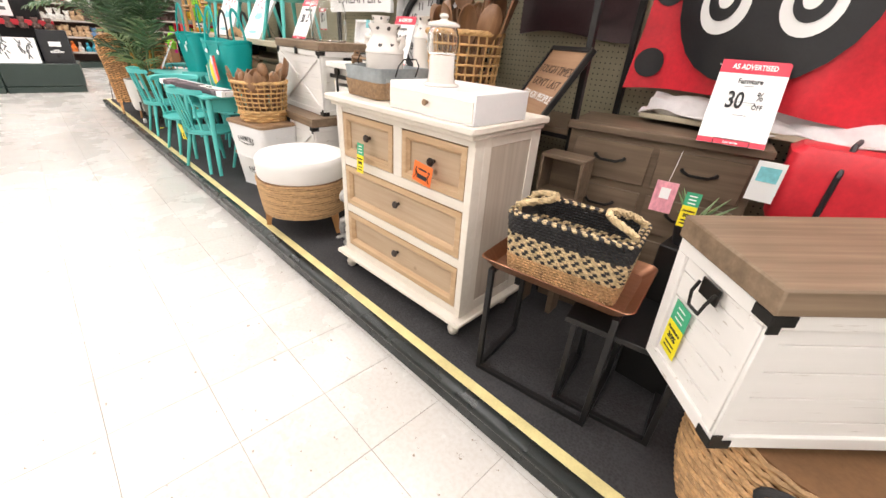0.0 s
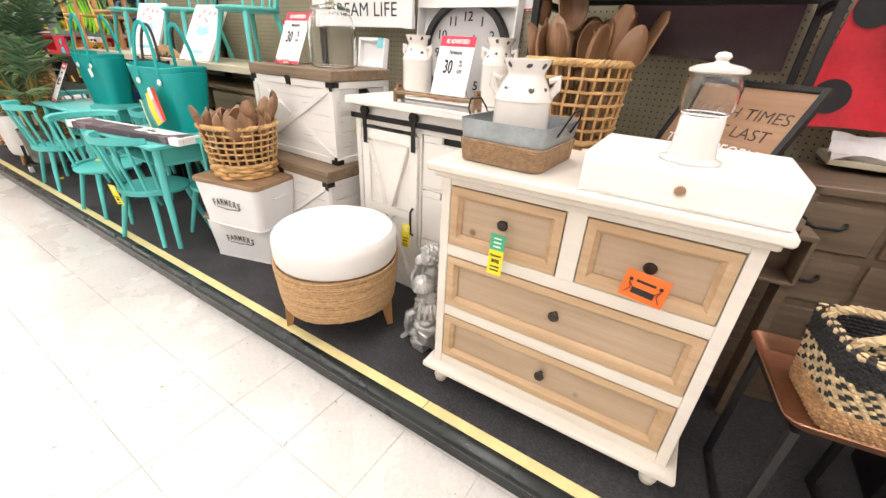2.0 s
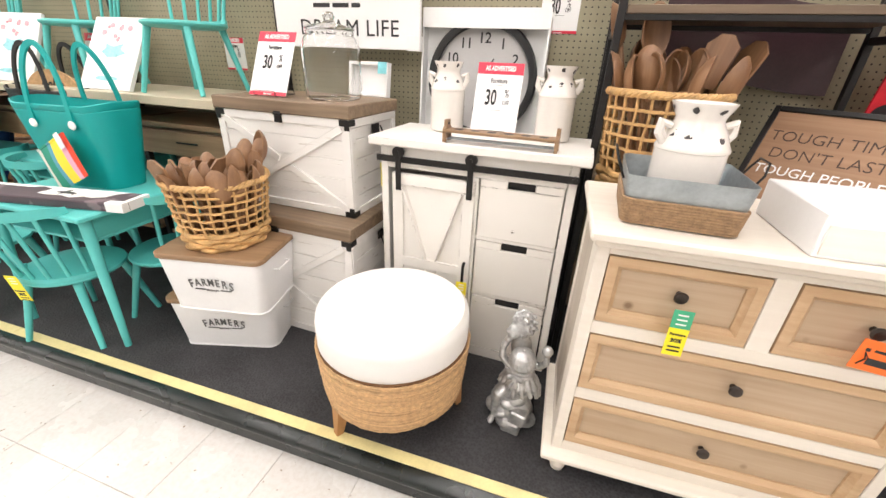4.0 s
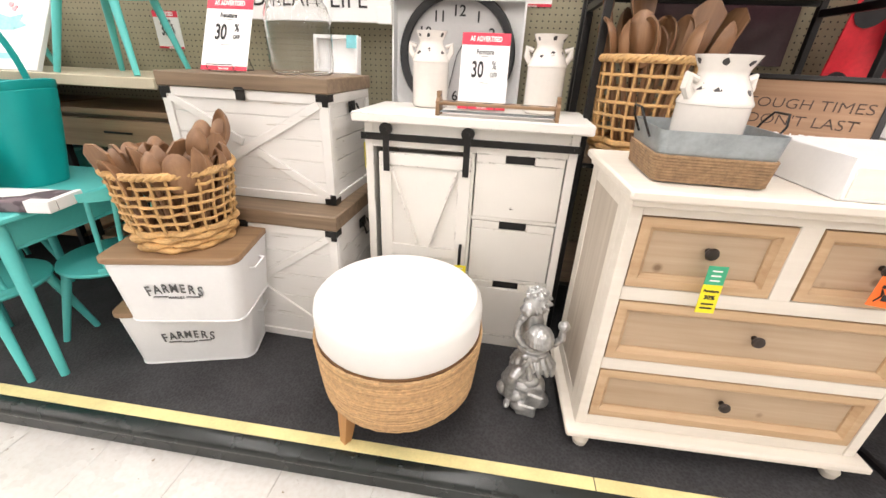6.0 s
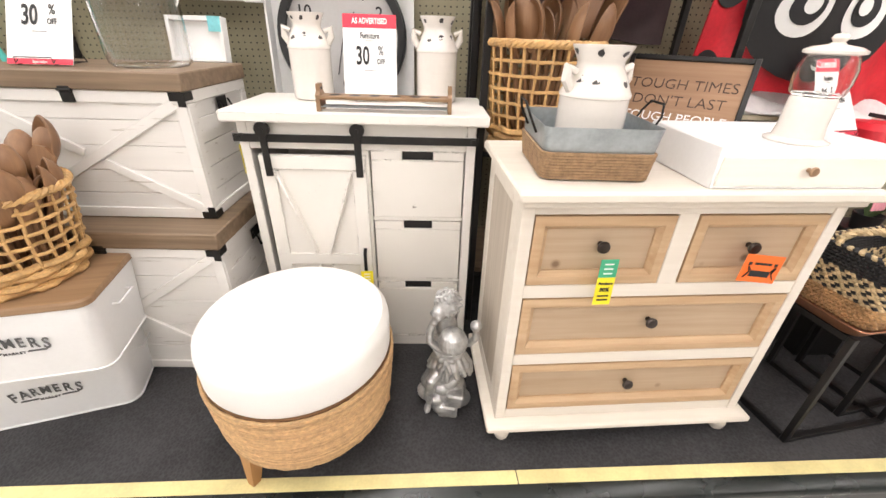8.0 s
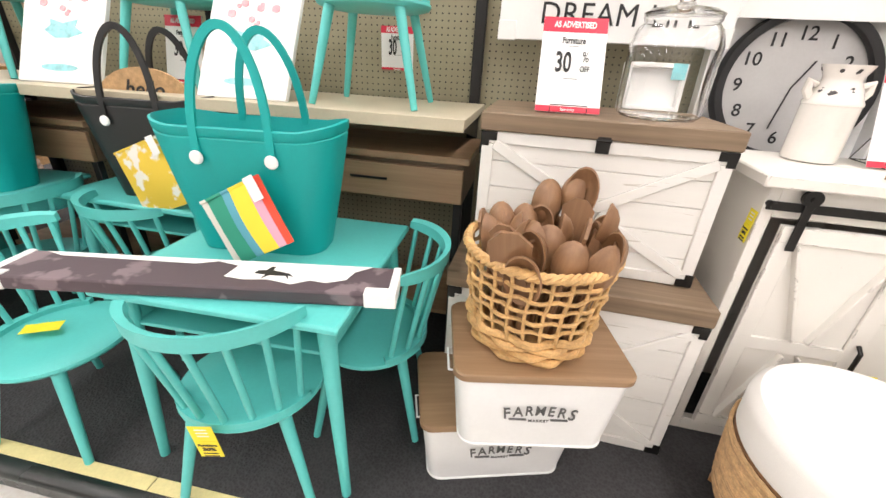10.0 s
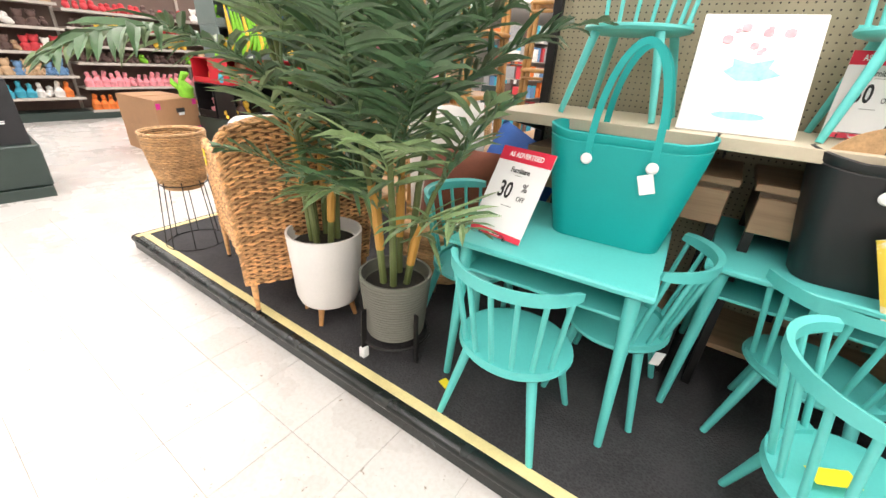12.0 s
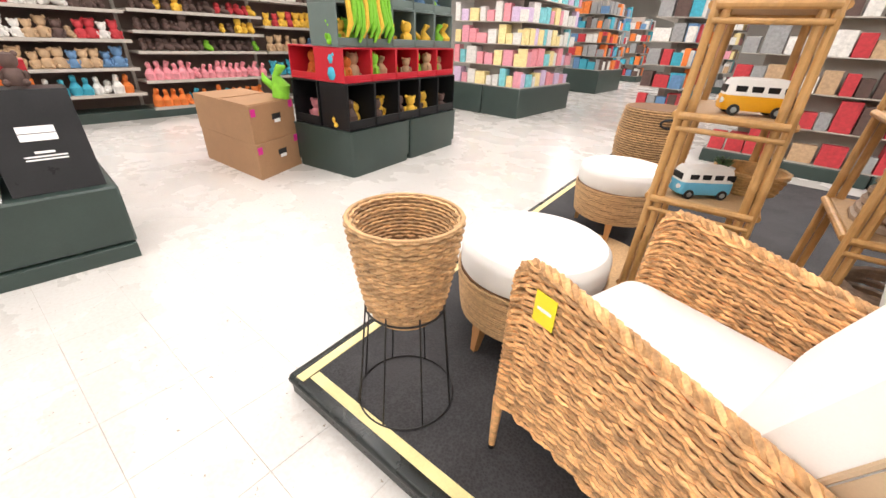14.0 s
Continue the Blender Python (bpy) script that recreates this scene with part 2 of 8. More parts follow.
def glass_mat(name, tint=(1, 1, 1), rough=0.0):
    m, t, b = nodes_of(name)
    b.inputs["Base Color"].default_value = (*tint, 1)
    b.inputs["Transmission Weight"].default_value = 1.0
    b.inputs["Roughness"].default_value, b.inputs["IOR"].default_value = rough, 1.42
    return m


def glow(name, col, strength):
    m, t, b = nodes_of(name)
    b.inputs["Emission Color"].default_value, b.inputs["Emission Strength"].default_value = (*col, 1), strength
    b.inputs["Base Color"].default_value = (0.8, 0.8, 0.8, 1)
    return m


def floor_mat():
    m, t, b = nodes_of("vinyl_tile")
    mp = mapped(t, (1, 1, 1), "Object")
    geo = t.nodes.new("ShaderNodeNewGeometry")
    n1 = noise_tex(t, mp, 2.2, 5)
    n2 = noise_tex(t, mp, 60.0, 2)
    n3 = noise_tex(t, mp, 26.0, 3, 0.7)
    for n in (n1, n2, n3):
        t.links.new(geo.outputs["Position"], n.inputs["Vector"])
    base = ramp(t, [(0.3, (0.625, 0.603, 0.57)), (0.7, (0.67, 0.655, 0.628))])
    t.links.new(n1.outputs["Fac"], base.inputs[0])
    fl = ramp(t, [(0.66, (1, 1, 1)), (0.71, (0.45, 0.37, 0.29))])
    t.links.new(n3.outputs["Fac"], fl.inputs[0])
    f2 = ramp(t, [(0.3, (0.93, 0.91, 0.89)), (0.6, (1, 1, 1))])
    t.links.new(n2.outputs["Fac"], f2.inputs[0])
    out = base.outputs[0]
    for other in (fl, f2):
        mx = t.nodes.new("ShaderNodeMix")
        mx.data_type, mx.blend_type = "RGBA", "MULTIPLY"
        mx.inputs["Factor"].default_value = 1.0
        t.links.new(out, mx.inputs["A"])
        t.links.new(other.outputs[0], mx.inputs["B"])
        out = mx.outputs["Result"]
    oi, hs = t.nodes.new("ShaderNodeObjectInfo"), t.nodes.new("ShaderNodeHueSaturation")
    mr = t.nodes.new("ShaderNodeMapRange")
    mr.inputs["To Min"].default_value, mr.inputs["To Max"].default_value = 0.98, 1.02
    t.links.new(oi.outputs["Random"], mr.inputs["Value"])
    t.links.new(mr.outputs[0], hs.inputs["Value"])
    t.links.new(out, hs.inputs["Color"])
    t.links.new(hs.outputs[0], b.inputs["Base Color"])
    rr = ramp(t, [(0.3, (0.265, 0.265, 0.265)), (0.75, (0.285, 0.285, 0.285))])
    t.links.new(n1.outputs["Fac"], rr.inputs[0])
    t.links.new(rr.outputs[0], b.inputs["Roughness"])
    b.inputs["Coat Weight"].default_value = 0.35
    b.inputs["Coat Roughness"].default_value = 0.18
    bumped(t, b, n2.outputs["Fac"], 0.03)
    return m


def peg_mat():
    m, t, b = nodes_of("pegboard")
    mp = mapped(t, (1, 1, 1))
    sep = t.nodes.new("ShaderNodeSeparateXYZ")
    t.links.new(mp.outputs[0], sep.inputs[0])
    sq = []
    for ax in ("X", "Z"):
        a = t.nodes.new("ShaderNodeMath")
        a.operation = "PINGPONG"
        a.inputs[1].default_value = 0.0127
        t.links.new(sep.outputs[ax], a.inputs[0])
        p = t.nodes.new("ShaderNodeMath")
        p.operation = "POWER"
        p.inputs[1].default_value = 2.0
        t.links.new(a.outputs[0], p.inputs[0])
        sq.append(p)
    s = t.nodes.new("ShaderNodeMath")
    s.operation = "ADD"
    t.links.new(sq[0].outputs[0], s.inputs[0])
    t.links.new(sq[1].outputs[0], s.inputs[1])
    k = t.nodes.new("ShaderNodeMath")
    k.operation = "LESS_THAN"
    k.inputs[1].default_value = 0.0034 ** 2
    t.links.new(s.outputs[0], k.inputs[0])
    n = noise_tex(t, mp, 5.0, 5)
    r = ramp(t, [(0.3, (0.26, 0.23, 0.15)), (0.75, (0.34, 0.31, 0.21))])
    t.links.new(n.outputs["Fac"], r.inputs[0])
    mx = t.nodes.new("ShaderNodeMix")
    mx.data_type = "RGBA"
    t.links.new(k.outputs[0], mx.inputs["Factor"])
    t.links.new(r.outputs[0], mx.inputs["A"])
    mx.inputs["B"].default_value = (0.03, 0.025, 0.02, 1)
    t.links.new(mx.outputs["Result"], b.inputs["Base Color"])
    b.inputs["Roughness"].default_value = 0.6
    return m


def carpet_mat():
    m, t, b = nodes_of("charcoal_carpet")
    mp = mapped(t, (1, 1, 1))
    n1, n2 = noise_tex(t, mp, 220.0, 2), noise_tex(t, mp, 4.0, 4)
    w = t.nodes.new("ShaderNodeTexVoronoi")
    w.inputs["Scale"].default_value = 120.0
    t.links.new(mp.outputs[0], w.inputs["Vector"])
    add = t.nodes.new("ShaderNodeMath")
    add.operation = "MULTIPLY_ADD"
    t.links.new(w.outputs["Distance"], add.inputs[0])
    add.inputs[1].default_value = 0.5
    t.links.new(n2.outputs["Fac"], add.inputs[2])
    r = ramp(t, [(0.35, (0.012, 0.0118, 0.0125)), (0.95, (0.046, 0.045, 0.048))])
    t.links.new(add.outputs[0], r.inputs[0])
    t.links.new(r.outputs[0], b.inputs["Base Color"])
    b.inputs["Roughness"].default_value = 0.85
    bumped(t, b, w.outputs["Distance"], 0.6, 0.003)
    return m


M_FLOOR, M_PEG, M_CARPET = floor_mat(), peg_mat(), carpet_mat()
M_GROUT = mat("tile_joint", (0.43, 0.39, 0.345), 0.8)
M_BUMPER = mat("black_vinyl_bumper", (0.009, 0.013, 0.0125), 0.27, var=0.25, bump=0.04)
M_STRIP = mat("yellow_tape", (0.72, 0.62, 0.3), 0.45, var=0.16, scale=9, fine=140, bump=0.06)
M_CREAM = wood("cream_painted_wood", (0.69, 0.63, 0.545), (0.78, 0.73, 0.65), "X", 0.5, bump=0.06)
M_PINE = wood("raw_pine", (0.40, 0.285, 0.18), (0.52, 0.40, 0.28), "X", 0.6, knots=True, bump=0.08)
M_PINEM = wood("honey_pine_moulding", (0.42, 0.265, 0.14), (0.6, 0.43, 0.265), "X", 0.5, bump=0.08)
M_PINE_V = wood("weathered_pine_side", (0.4, 0.34, 0.27), (0.58, 0.51, 0.43), "Z", 0.65, knots=True, bump=0.1)
M_DISTRESS = edge_worn(worn_paint("distressed_white_paint", (0.82, 0.79, 0.74), (0.1, 0.075, 0.055), 0.70), (0.08, 0.06, 0.045))
M_WHITEPLANK = worn_paint("whitewashed_planks", (0.8, 0.78, 0.75), (0.52, 0.48, 0.43), 0.62, stretch=(0.25, 1, 5))
M_LID = wood("brown_wood_lid", (0.13, 0.085, 0.05), (0.28, 0.2, 0.13), "X", 0.55)
M_BROWN = wood("dark_brown_wood", (0.1, 0.068, 0.042), (0.21, 0.15, 0.1), "X", 0.55)
M_OAK = wood("warm_brown_laminate", (0.2, 0.12, 0.065), (0.34, 0.22, 0.13), "X", 0.5)
M_LIDTAN = wood("tan_wood_lid", (0.2, 0.115, 0.055), (0.33, 0.21, 0.12), "X", 0.5, bump=0.08)
M_LEG = wood("orange_wood_leg", (0.36, 0.17, 0.06), (0.5, 0.26, 0.1), "Z", 0.45)
M_SPOON = wood("carved_wood_spoon", (0.13, 0.06, 0.028), (0.38, 0.21, 0.105), "Z", 0.45, grain=0.5)
M_BLACK = mat("black_metal", (0.014, 0.013, 0.013), 0.45, 0.3, var=0.3)
M_IRON = mat("dark_iron_hardware", (0.02, 0.019, 0.018), 0.4, 0.6, var=0.3)
M_KNOB = mat("bronze_knob", (0.05, 0.04, 0.035), 0.35, 0.7, var=0.3)
M_TEAL = mat("teal_painted_wood", (0.105, 0.53, 0.50), 0.42, var=0.07, bump=0.05, scale=3)
M_EVA = mat("teal_foam_rubber", (0.0, 0.34, 0.325), 0.5, var=0.06, bump=0.1, fine=160)
M_EVABLK = mat("black_foam_rubber", (0.012, 0.012, 0.013), 0.48, var=0.2, bump=0.1, fine=160)
M_ROPE = mat("jute_rope", (0.52, 0.33, 0.165), 0.8, var=0.3, island=0.2, scale=70, stretch=(1, 1, 1), fine=260, bump=0.5)
M_ROPEDK = mat("brown_jute_rope", (0.3, 0.19, 0.105), 0.8, var=0.4, scale=60, fine=260, bump=0.5)
M_CUSHION = mat("white_cotton_cushion", (0.8, 0.78, 0.75), 0.85, var=0.04, fine=300, bump=0.2, sheen=0.2)
M_SEAGRASS = mat("seagrass_weave", (0.47, 0.285, 0.135), 0.65, var=0.45, island=0.3, scale=30, fine=200, bump=0.5)
# Dark backing for weaves and coils: shade in the gaps put into its colour.
M_WICKERD = mat("shade_dark_cane_core", (0.16, 0.08, 0.033), 0.8, var=0.3)
M_WICKER = mat("water_hyacinth_weave", (0.62, 0.345, 0.15), 0.6, var=0.55, scale=34, fine=180, bump=0.5, island=0.45)
M_BASKET = mat("pale_wicker_rod", (0.54, 0.33, 0.135), 0.5, var=0.45, scale=18, fine=160, bump=0.4)
M_STRAW = mat("cream_straw_weave", (0.55, 0.42, 0.24), 0.75, var=0.3, island=0.25, scale=40, fine=200, bump=0.5)
M_BLKWEAVE = mat("black_paper_weave", (0.018, 0.017, 0.018), 0.7, var=0.3, scale=40, bump=0.5)
M_SILVER = mat("silver_painted_resin", (0.44, 0.44, 0.435), 0.33, 0.62, var=0.4, scale=25, bump=0.25)
M_CERAMIC = mat("white_glazed_ceramic", (0.78, 0.74, 0.69), 0.22, var=0.05, bump=0.03, coat=0.3)
M_CHIP = mat("dark_enamel_chip", (0.05, 0.045, 0.045), 0.5)
M_TIN = mat("galvanised_tin", (0.36, 0.4, 0.42), 0.4, 0.7, var=0.25, scale=14, bump=0.1)
M_ENAMEL = mat("white_enamel_tin", (0.78, 0.78, 0.78), 0.35, var=0.04, bump=0.03)
M_WHITE = mat("white_card", (0.82, 0.82, 0.81), 0.5, var=0.03, bump=0.02)
M_PAPER = mat("sign_card", (0.84, 0.84, 0.83), 0.4, var=0.02, bump=0.0)
M_RED = mat("sign_red_ink", (0.72, 0.03, 0.07), 0.45, var=0.04, bump=0.0)
M_INK = mat("black_ink", (0.015, 0.015, 0.016), 0.6, bump=0.0)
M_GREYINK = mat("grey_ink", (0.1, 0.1, 0.1), 0.6, bump=0.0)
M_GREEN = mat("green_tag_card", (0.05, 0.38, 0.2), 0.5, var=0.06, bump=0.0)
M_YELLOW = mat("yellow_tag_card", (0.85, 0.72, 0.02), 0.5, var=0.05, bump=0.0)
M_ORANGE = mat("orange_tag_card", (0.86, 0.16, 0.02), 0.5, var=0.05, bump=0.0)
M_REDCLOTH = mat("red_nylon_cloth", (0.62, 0.02, 0.035), 0.45, var=0.25, scale=7, fine=60, bump=0.4)
M_BLKCLOTH = mat("black_nylon_cloth", (0.012, 0.012, 0.014), 0.5, var=0.3, scale=8, bump=0.3)
M_POLY = mat("crumpled_white_plastic", (0.68, 0.66, 0.66), 0.35, var=0.15, scale=14, fine=40, bump=0.6)
M_MAROON = mat("dark_maroon_plastic", (0.05, 0.022, 0.028), 0.3, var=0.35, scale=4)
M_STEEL = mat("cream_steel_shelf", (0.52, 0.46, 0.34), 0.5, var=0.08)
M_CARD = mat("brown_cardboard", (0.36, 0.2, 0.1), 0.8, var=0.1, fine=70, bump=0.08)
M_GREENPL = mat("dark_green_plastic", (0.032, 0.052, 0.045), 0.4, var=0.14, bump=0.05)
M_BLKCARD = mat("black_gloss_card", (0.012, 0.012, 0.013), 0.3, var=0.25)
for nd in M_BLKCARD.node_tree.nodes:
    if nd.type == "BSDF_PRINCIPLED":
        nd.inputs["Specular IOR Level"].default_value = 0.2
M_WALL = mat("store_wall_paint", (0.7, 0.67, 0.62), 0.7, var=0.05, scale=1.2)
M_CEIL = mat("ceiling_tile", (0.78, 0.76, 0.73), 0.85, var=0.05, scale=3)
M_GLASS = glass_mat("clear_glass")
M_COPPER = mat("brushed_copper", (0.32, 0.15, 0.085), 0.35, 0.7, var=0.2, stretch=(1, 12, 1), scale=8, bump=0.06)
M_POT = mat("white_matte_pot", (0.76, 0.74, 0.71), 0.6, var=0.05)
M_GREYPOT = mat("grey_green_ribbed_pot", (0.15, 0.15, 0.122), 0.55, var=0.12)
M_FROND = mat("palm_leaf", (0.07, 0.135, 0.06), 0.38, var=0.4, scale=12, obvar=0.35, bump=0.1)
M_FROND2 = mat("pale_palm_leaf", (0.17, 0.25, 0.11), 0.38, var=0.4, scale=12, obvar=0.3, bump=0.1)
M_CANE = mat("palm_cane", (0.12, 0.15, 0.05), 0.5, var=0.3, stretch=(1, 1, 0.2), scale=20)
M_CANEY = mat("palm_cane_sheath", (0.5, 0.26, 0.05), 0.55, var=0.25, stretch=(1, 1, 0.2), scale=20)
M_SOIL = mat("dark_moss", (0.02, 0.018, 0.014), 0.9, var=0.4, scale=60, bump=0.8)
M_RATTAN = mat("bamboo_pole", (0.5, 0.28, 0.1), 0.42, var=0.28, scale=12, stretch=(1, 1, 0.4), fine=80)

# ---- setting: floor, platform, walls, ceiling ----
TOP = 0.10
floor_slab = setting("floor", G().box(-20, -8, -0.2, 8, 26, -0.0035), M_GROUT, "speckled off-white vinyl tile shop floor", "floor")
setting("wall_west", G().box(-20.2, -8, 0, -20, 26, CEIL), M_WALL, "plain painted store wall", "wall")
setting("wall_east", G().box(8, -8, 0, 8.2, 26, CEIL), M_WALL, "plain painted store wall", "wall")
setting("wall_south", G().box(-20, -8.2, 0, 8, -8, CEIL), M_WALL, "plain painted store wall", "wall")
setting("wall_north", G().box(-20, 26, 0, 8, 26.2, CEIL), M_WALL, "plain painted store wall", "wall")
setting("ceiling", G().box(-20, -8, CEIL, 8, 26, CEIL + 0.2), M_CEIL, "white tiled store ceiling", "ceiling")
M_GLOW = glow("lamp_diffuser", (1.0, 0.96, 0.9), 2.0)


def ceiling_light(x, y, length):
    t = thing("ceiling_light", pose(x, y, CEIL), "long white fluorescent strip light on the ceiling", "ceiling light", "ceiling strip lights")
    g = G().box(-0.16, -length / 2, -0.07, 0.16, length / 2, 0.0, 0.01)
    part("housing", g, M_WHITE, t)
    part("diffuser", G().box(-0.12, -length / 2 + 0.03, -0.09, 0.12, length / 2 - 0.03, -0.072), M_GLOW, t)


for lx in LIGHT_X:
    ceiling_light(lx, 1.0, 15.0)
for lx in (-13.0, -9.5):
    ceiling_light(lx, 14.5, 9.0)

# display platform: carpeted deck, bumper rail and yellow edge strip
END0, END1 = (-7.90, -0.076), (-8.20, 4.6)
deck = G().prism([(END0[0] + 0.02, -0.05), (2.2, 0.08), (2.2, 1.3), (-5.4, 1.3), (-5.4, 4.6), (END1[0] + 0.03, 4.6)], 0.0, TOP)
platform = setting("platform", deck, M_CARPET, "low display platform covered in charcoal ribbed carpet", "platform", smooth=False)


def edge_run(p0, p1, group):
    """Bumper and yellow strip from p0 to p1, the shop floor on the right hand of the way."""
    d = (Vector((*p1, 0)) - Vector((*p0, 0)))
    n = d.length
    m = pose(p0[0], p0[1], 0, 0, 0, math.degrees(math.atan2(d.y, d.x)))
    g = G()
    prof = [(0.03, 0.0), (0.0, 0.001), (-0.001, 0.052), (-0.009, 0.060), (-0.014, 0.070), (-0.013, 0.082), (-0.006, 0.092), (0.008, 0.0985), (0.03, 0.1015), (0.04, 0.1015)]
    v = [(0, y, z) for y, z in prof] + [(n, y, z) for y, z in prof]
    k = len(prof)
    g.add(v, [(i, i + 1, k + i + 1, k + i) for i in range(k - 1)] + [tuple(range(k))[::-1], tuple(range(k, 2 * k))], m)
    part("bumper_rail", g, M_BUMPER, platform, "shiny black vinyl bumper rail")
    x = 0.076 if group == "front" else 0.0
    lengths = [1.42, 2.44, 2.44, 2.44, 2.44]
    i = 0
    while x < n - 0.01:
        e = min(n, x + lengths[i % 5])
        part("edge_strip", G().box(x + 0.0015, 0.033, 0.1005, e - 0.0015, 0.074, 0.1045, 0.001, m), M_STRIP, platform, "worn yellow edge strip", smooth=False)
        x, i = e, i + 1


edge_run(END0, (2.2, 0.054), "front")
edge_run(END1, END0, "end")

# gondola: pegboard back, uprights, base
setting("pegboard_wall", G().box(-5.72, 1.27, TOP, 2.2, 1.30, 2.3), M_PEG, "olive-tan pegboard back of the shelving", "wall", smooth=False)
gond = thing("shelf_uprights", pose(0, 0, 0), "black steel shelf uprights in front of pegboard", "shelf upright", kind="structure")
for ux in (-5.70, -4.48, -3.27, -1.60):
    part("upright", G().box(ux - 0.022, 1.235, TOP, ux + 0.022, 1.268, 2.25, 0.003), M_BLACK, gond)


def gondola_shelf(x0, x1, y0, z, label):
    t = thing("gondola_shelf", pose(x0, y0, z), label, "shelf", "gondola shelves")
    w = x1 - x0
    part("deck", G().box(0.002, 0.012, -0.03, w - 0.002, 1.232 - y0, 0.0, 0.002), M_STEEL, t)
    part("price_channel", G().box(0.002, 0.0, -0.035, w - 0.002, 0.010, 0.004, 0.002), M_STEEL, t, "cream price channel")
    for bx in (0.03, w - 0.03):
        g = G().prism([(0.05, -0.032), (1.23 - y0, -0.032), (1.23 - y0, -0.14)], -0.004, 0.004, Matrix.Translation((bx, 0, 0)) @ Matrix(((0, 0, 1, 0), (1, 0, 0, 0), (0, 1, 0, 0), (0, 0, 0, 1))))
        part("bracket", g, M_BLACK, t, smooth=False)
    return t


gondola_shelf(-5.70, -4.89, 0.665, 1.095, "cream steel gondola shelf holding teal chairs")
gondola_shelf(-4.885, -3.22, 0.675, 1.095, "cream steel gondola shelf holding teal chairs and prints")


# ---- furniture on the platform ----
def price_tag(m, w, h, label, lower=M_YELLOW, upper=M_GREEN, split=0.42):
    """A hanging two-part tag in the local xz plane, top at the origin."""
    t = thing("price_tag", m, label, "price tag", "hanging price tags")
    part("upper_card", G().box(-w / 2, -0.0006, -h * split, w / 2, 0.0006, 0), upper, t, smooth=False)
    lowc = part("lower_card", G().box(-w / 2, -0.0012, -h, w / 2, 0.0004, -h * split + 0.004), lower, t, smooth=False)
    r = Matrix.Rotation(radians(90), 4, "X")
    part("writing", text_mesh("Furniture", w * 0.21, M_INK, bold=0.0004), M_INK, lowc, m=Matrix.Translation((0, -0.0016, -h * (split + 0.1))) @ r)
    part("writing", text_mesh("30%", w * 0.34, M_INK, bold=0.0006), M_INK, lowc, m=Matrix.Translation((0, -0.0016, -h * (split + 0.24))) @ r)
    for k in range(2):
        z = -h * (split + 0.38 + 0.09 * k)
        part("print_bar", G().box(-w * 0.32, -0.0018, z - 0.0022, w * 0.32, -0.0012, z + 0.0022), M_INK, lowc, smooth=False)
    for k in range(3):
        z = -h * (0.1 + 0.1 * k)
        part("print_bar", G().box(-w * 0.25, -0.0012, z - 0.0018, w * 0.25, -0.0006, z + 0.0018), M_PAPER, t, smooth=False)
    return t


def frame_ring(x0, z0, x1, z1, w, y0, y1, b=0.003, inset=0.0):
    """A mitred picture-frame moulding in the xz plane, with its inner edge lower."""
    g = G()
    o = [(x0, z0), (x1, z0), (x1, z1), (x0, z1)]
    a = [(x0 + w * 0.35, z0 + w * 0.35), (x1 - w * 0.35, z0 + w * 0.35), (x1 - w * 0.35, z1 - w * 0.35), (x0 + w * 0.35, z1 - w * 0.35)]
    i = [(x0 + w, z0 + w), (x1 - w, z0 + w), (x1 - w, z1 - w), (x0 + w, z1 - w)]
    rings = [[(x, y1, z) for x, z in o], [(x, y0 + 0.004, z) for x, z in o], [(x, y0, z) for x, z in a], [(x, y0 + 0.003, z) for x, z in [((p[0] + q[0]) / 2, (p[1] + q[1]) / 2) for p, q in zip(a, i)]], [(x, y0 + 0.009, z) for x, z in [(p[0] * 0.35 + q[0] * 0.65, p[1] * 0.35 + q[1] * 0.65) for p, q in zip(a, i)]], [(x, y0 + 0.015, z) for x, z in i], [(x, y1, z) for x, z in i]]
    v = [p for r in rings for p in r]
    f = []
    for r in range(len(rings) - 1):
        for k in range(4):
            f.append((r * 4 + k, r * 4 + (k + 1) % 4, (r + 1) * 4 + (k + 1) % 4, (r + 1) * 4 + k))
    return g.add(v, f)


def round_knob(r, depth):
    """A knob along -y."""
    g = G().lathe([(r * 0.45, 0), (r * 0.4, depth * 0.4), (r * 0.85, depth * 0.55), (r, depth * 0.75), (r * 0.8, depth * 0.95), (r * 0.3, depth), (0, depth)], 16)
    g.v = [(x, -z, y) for x, y, z in g.v]
    return g


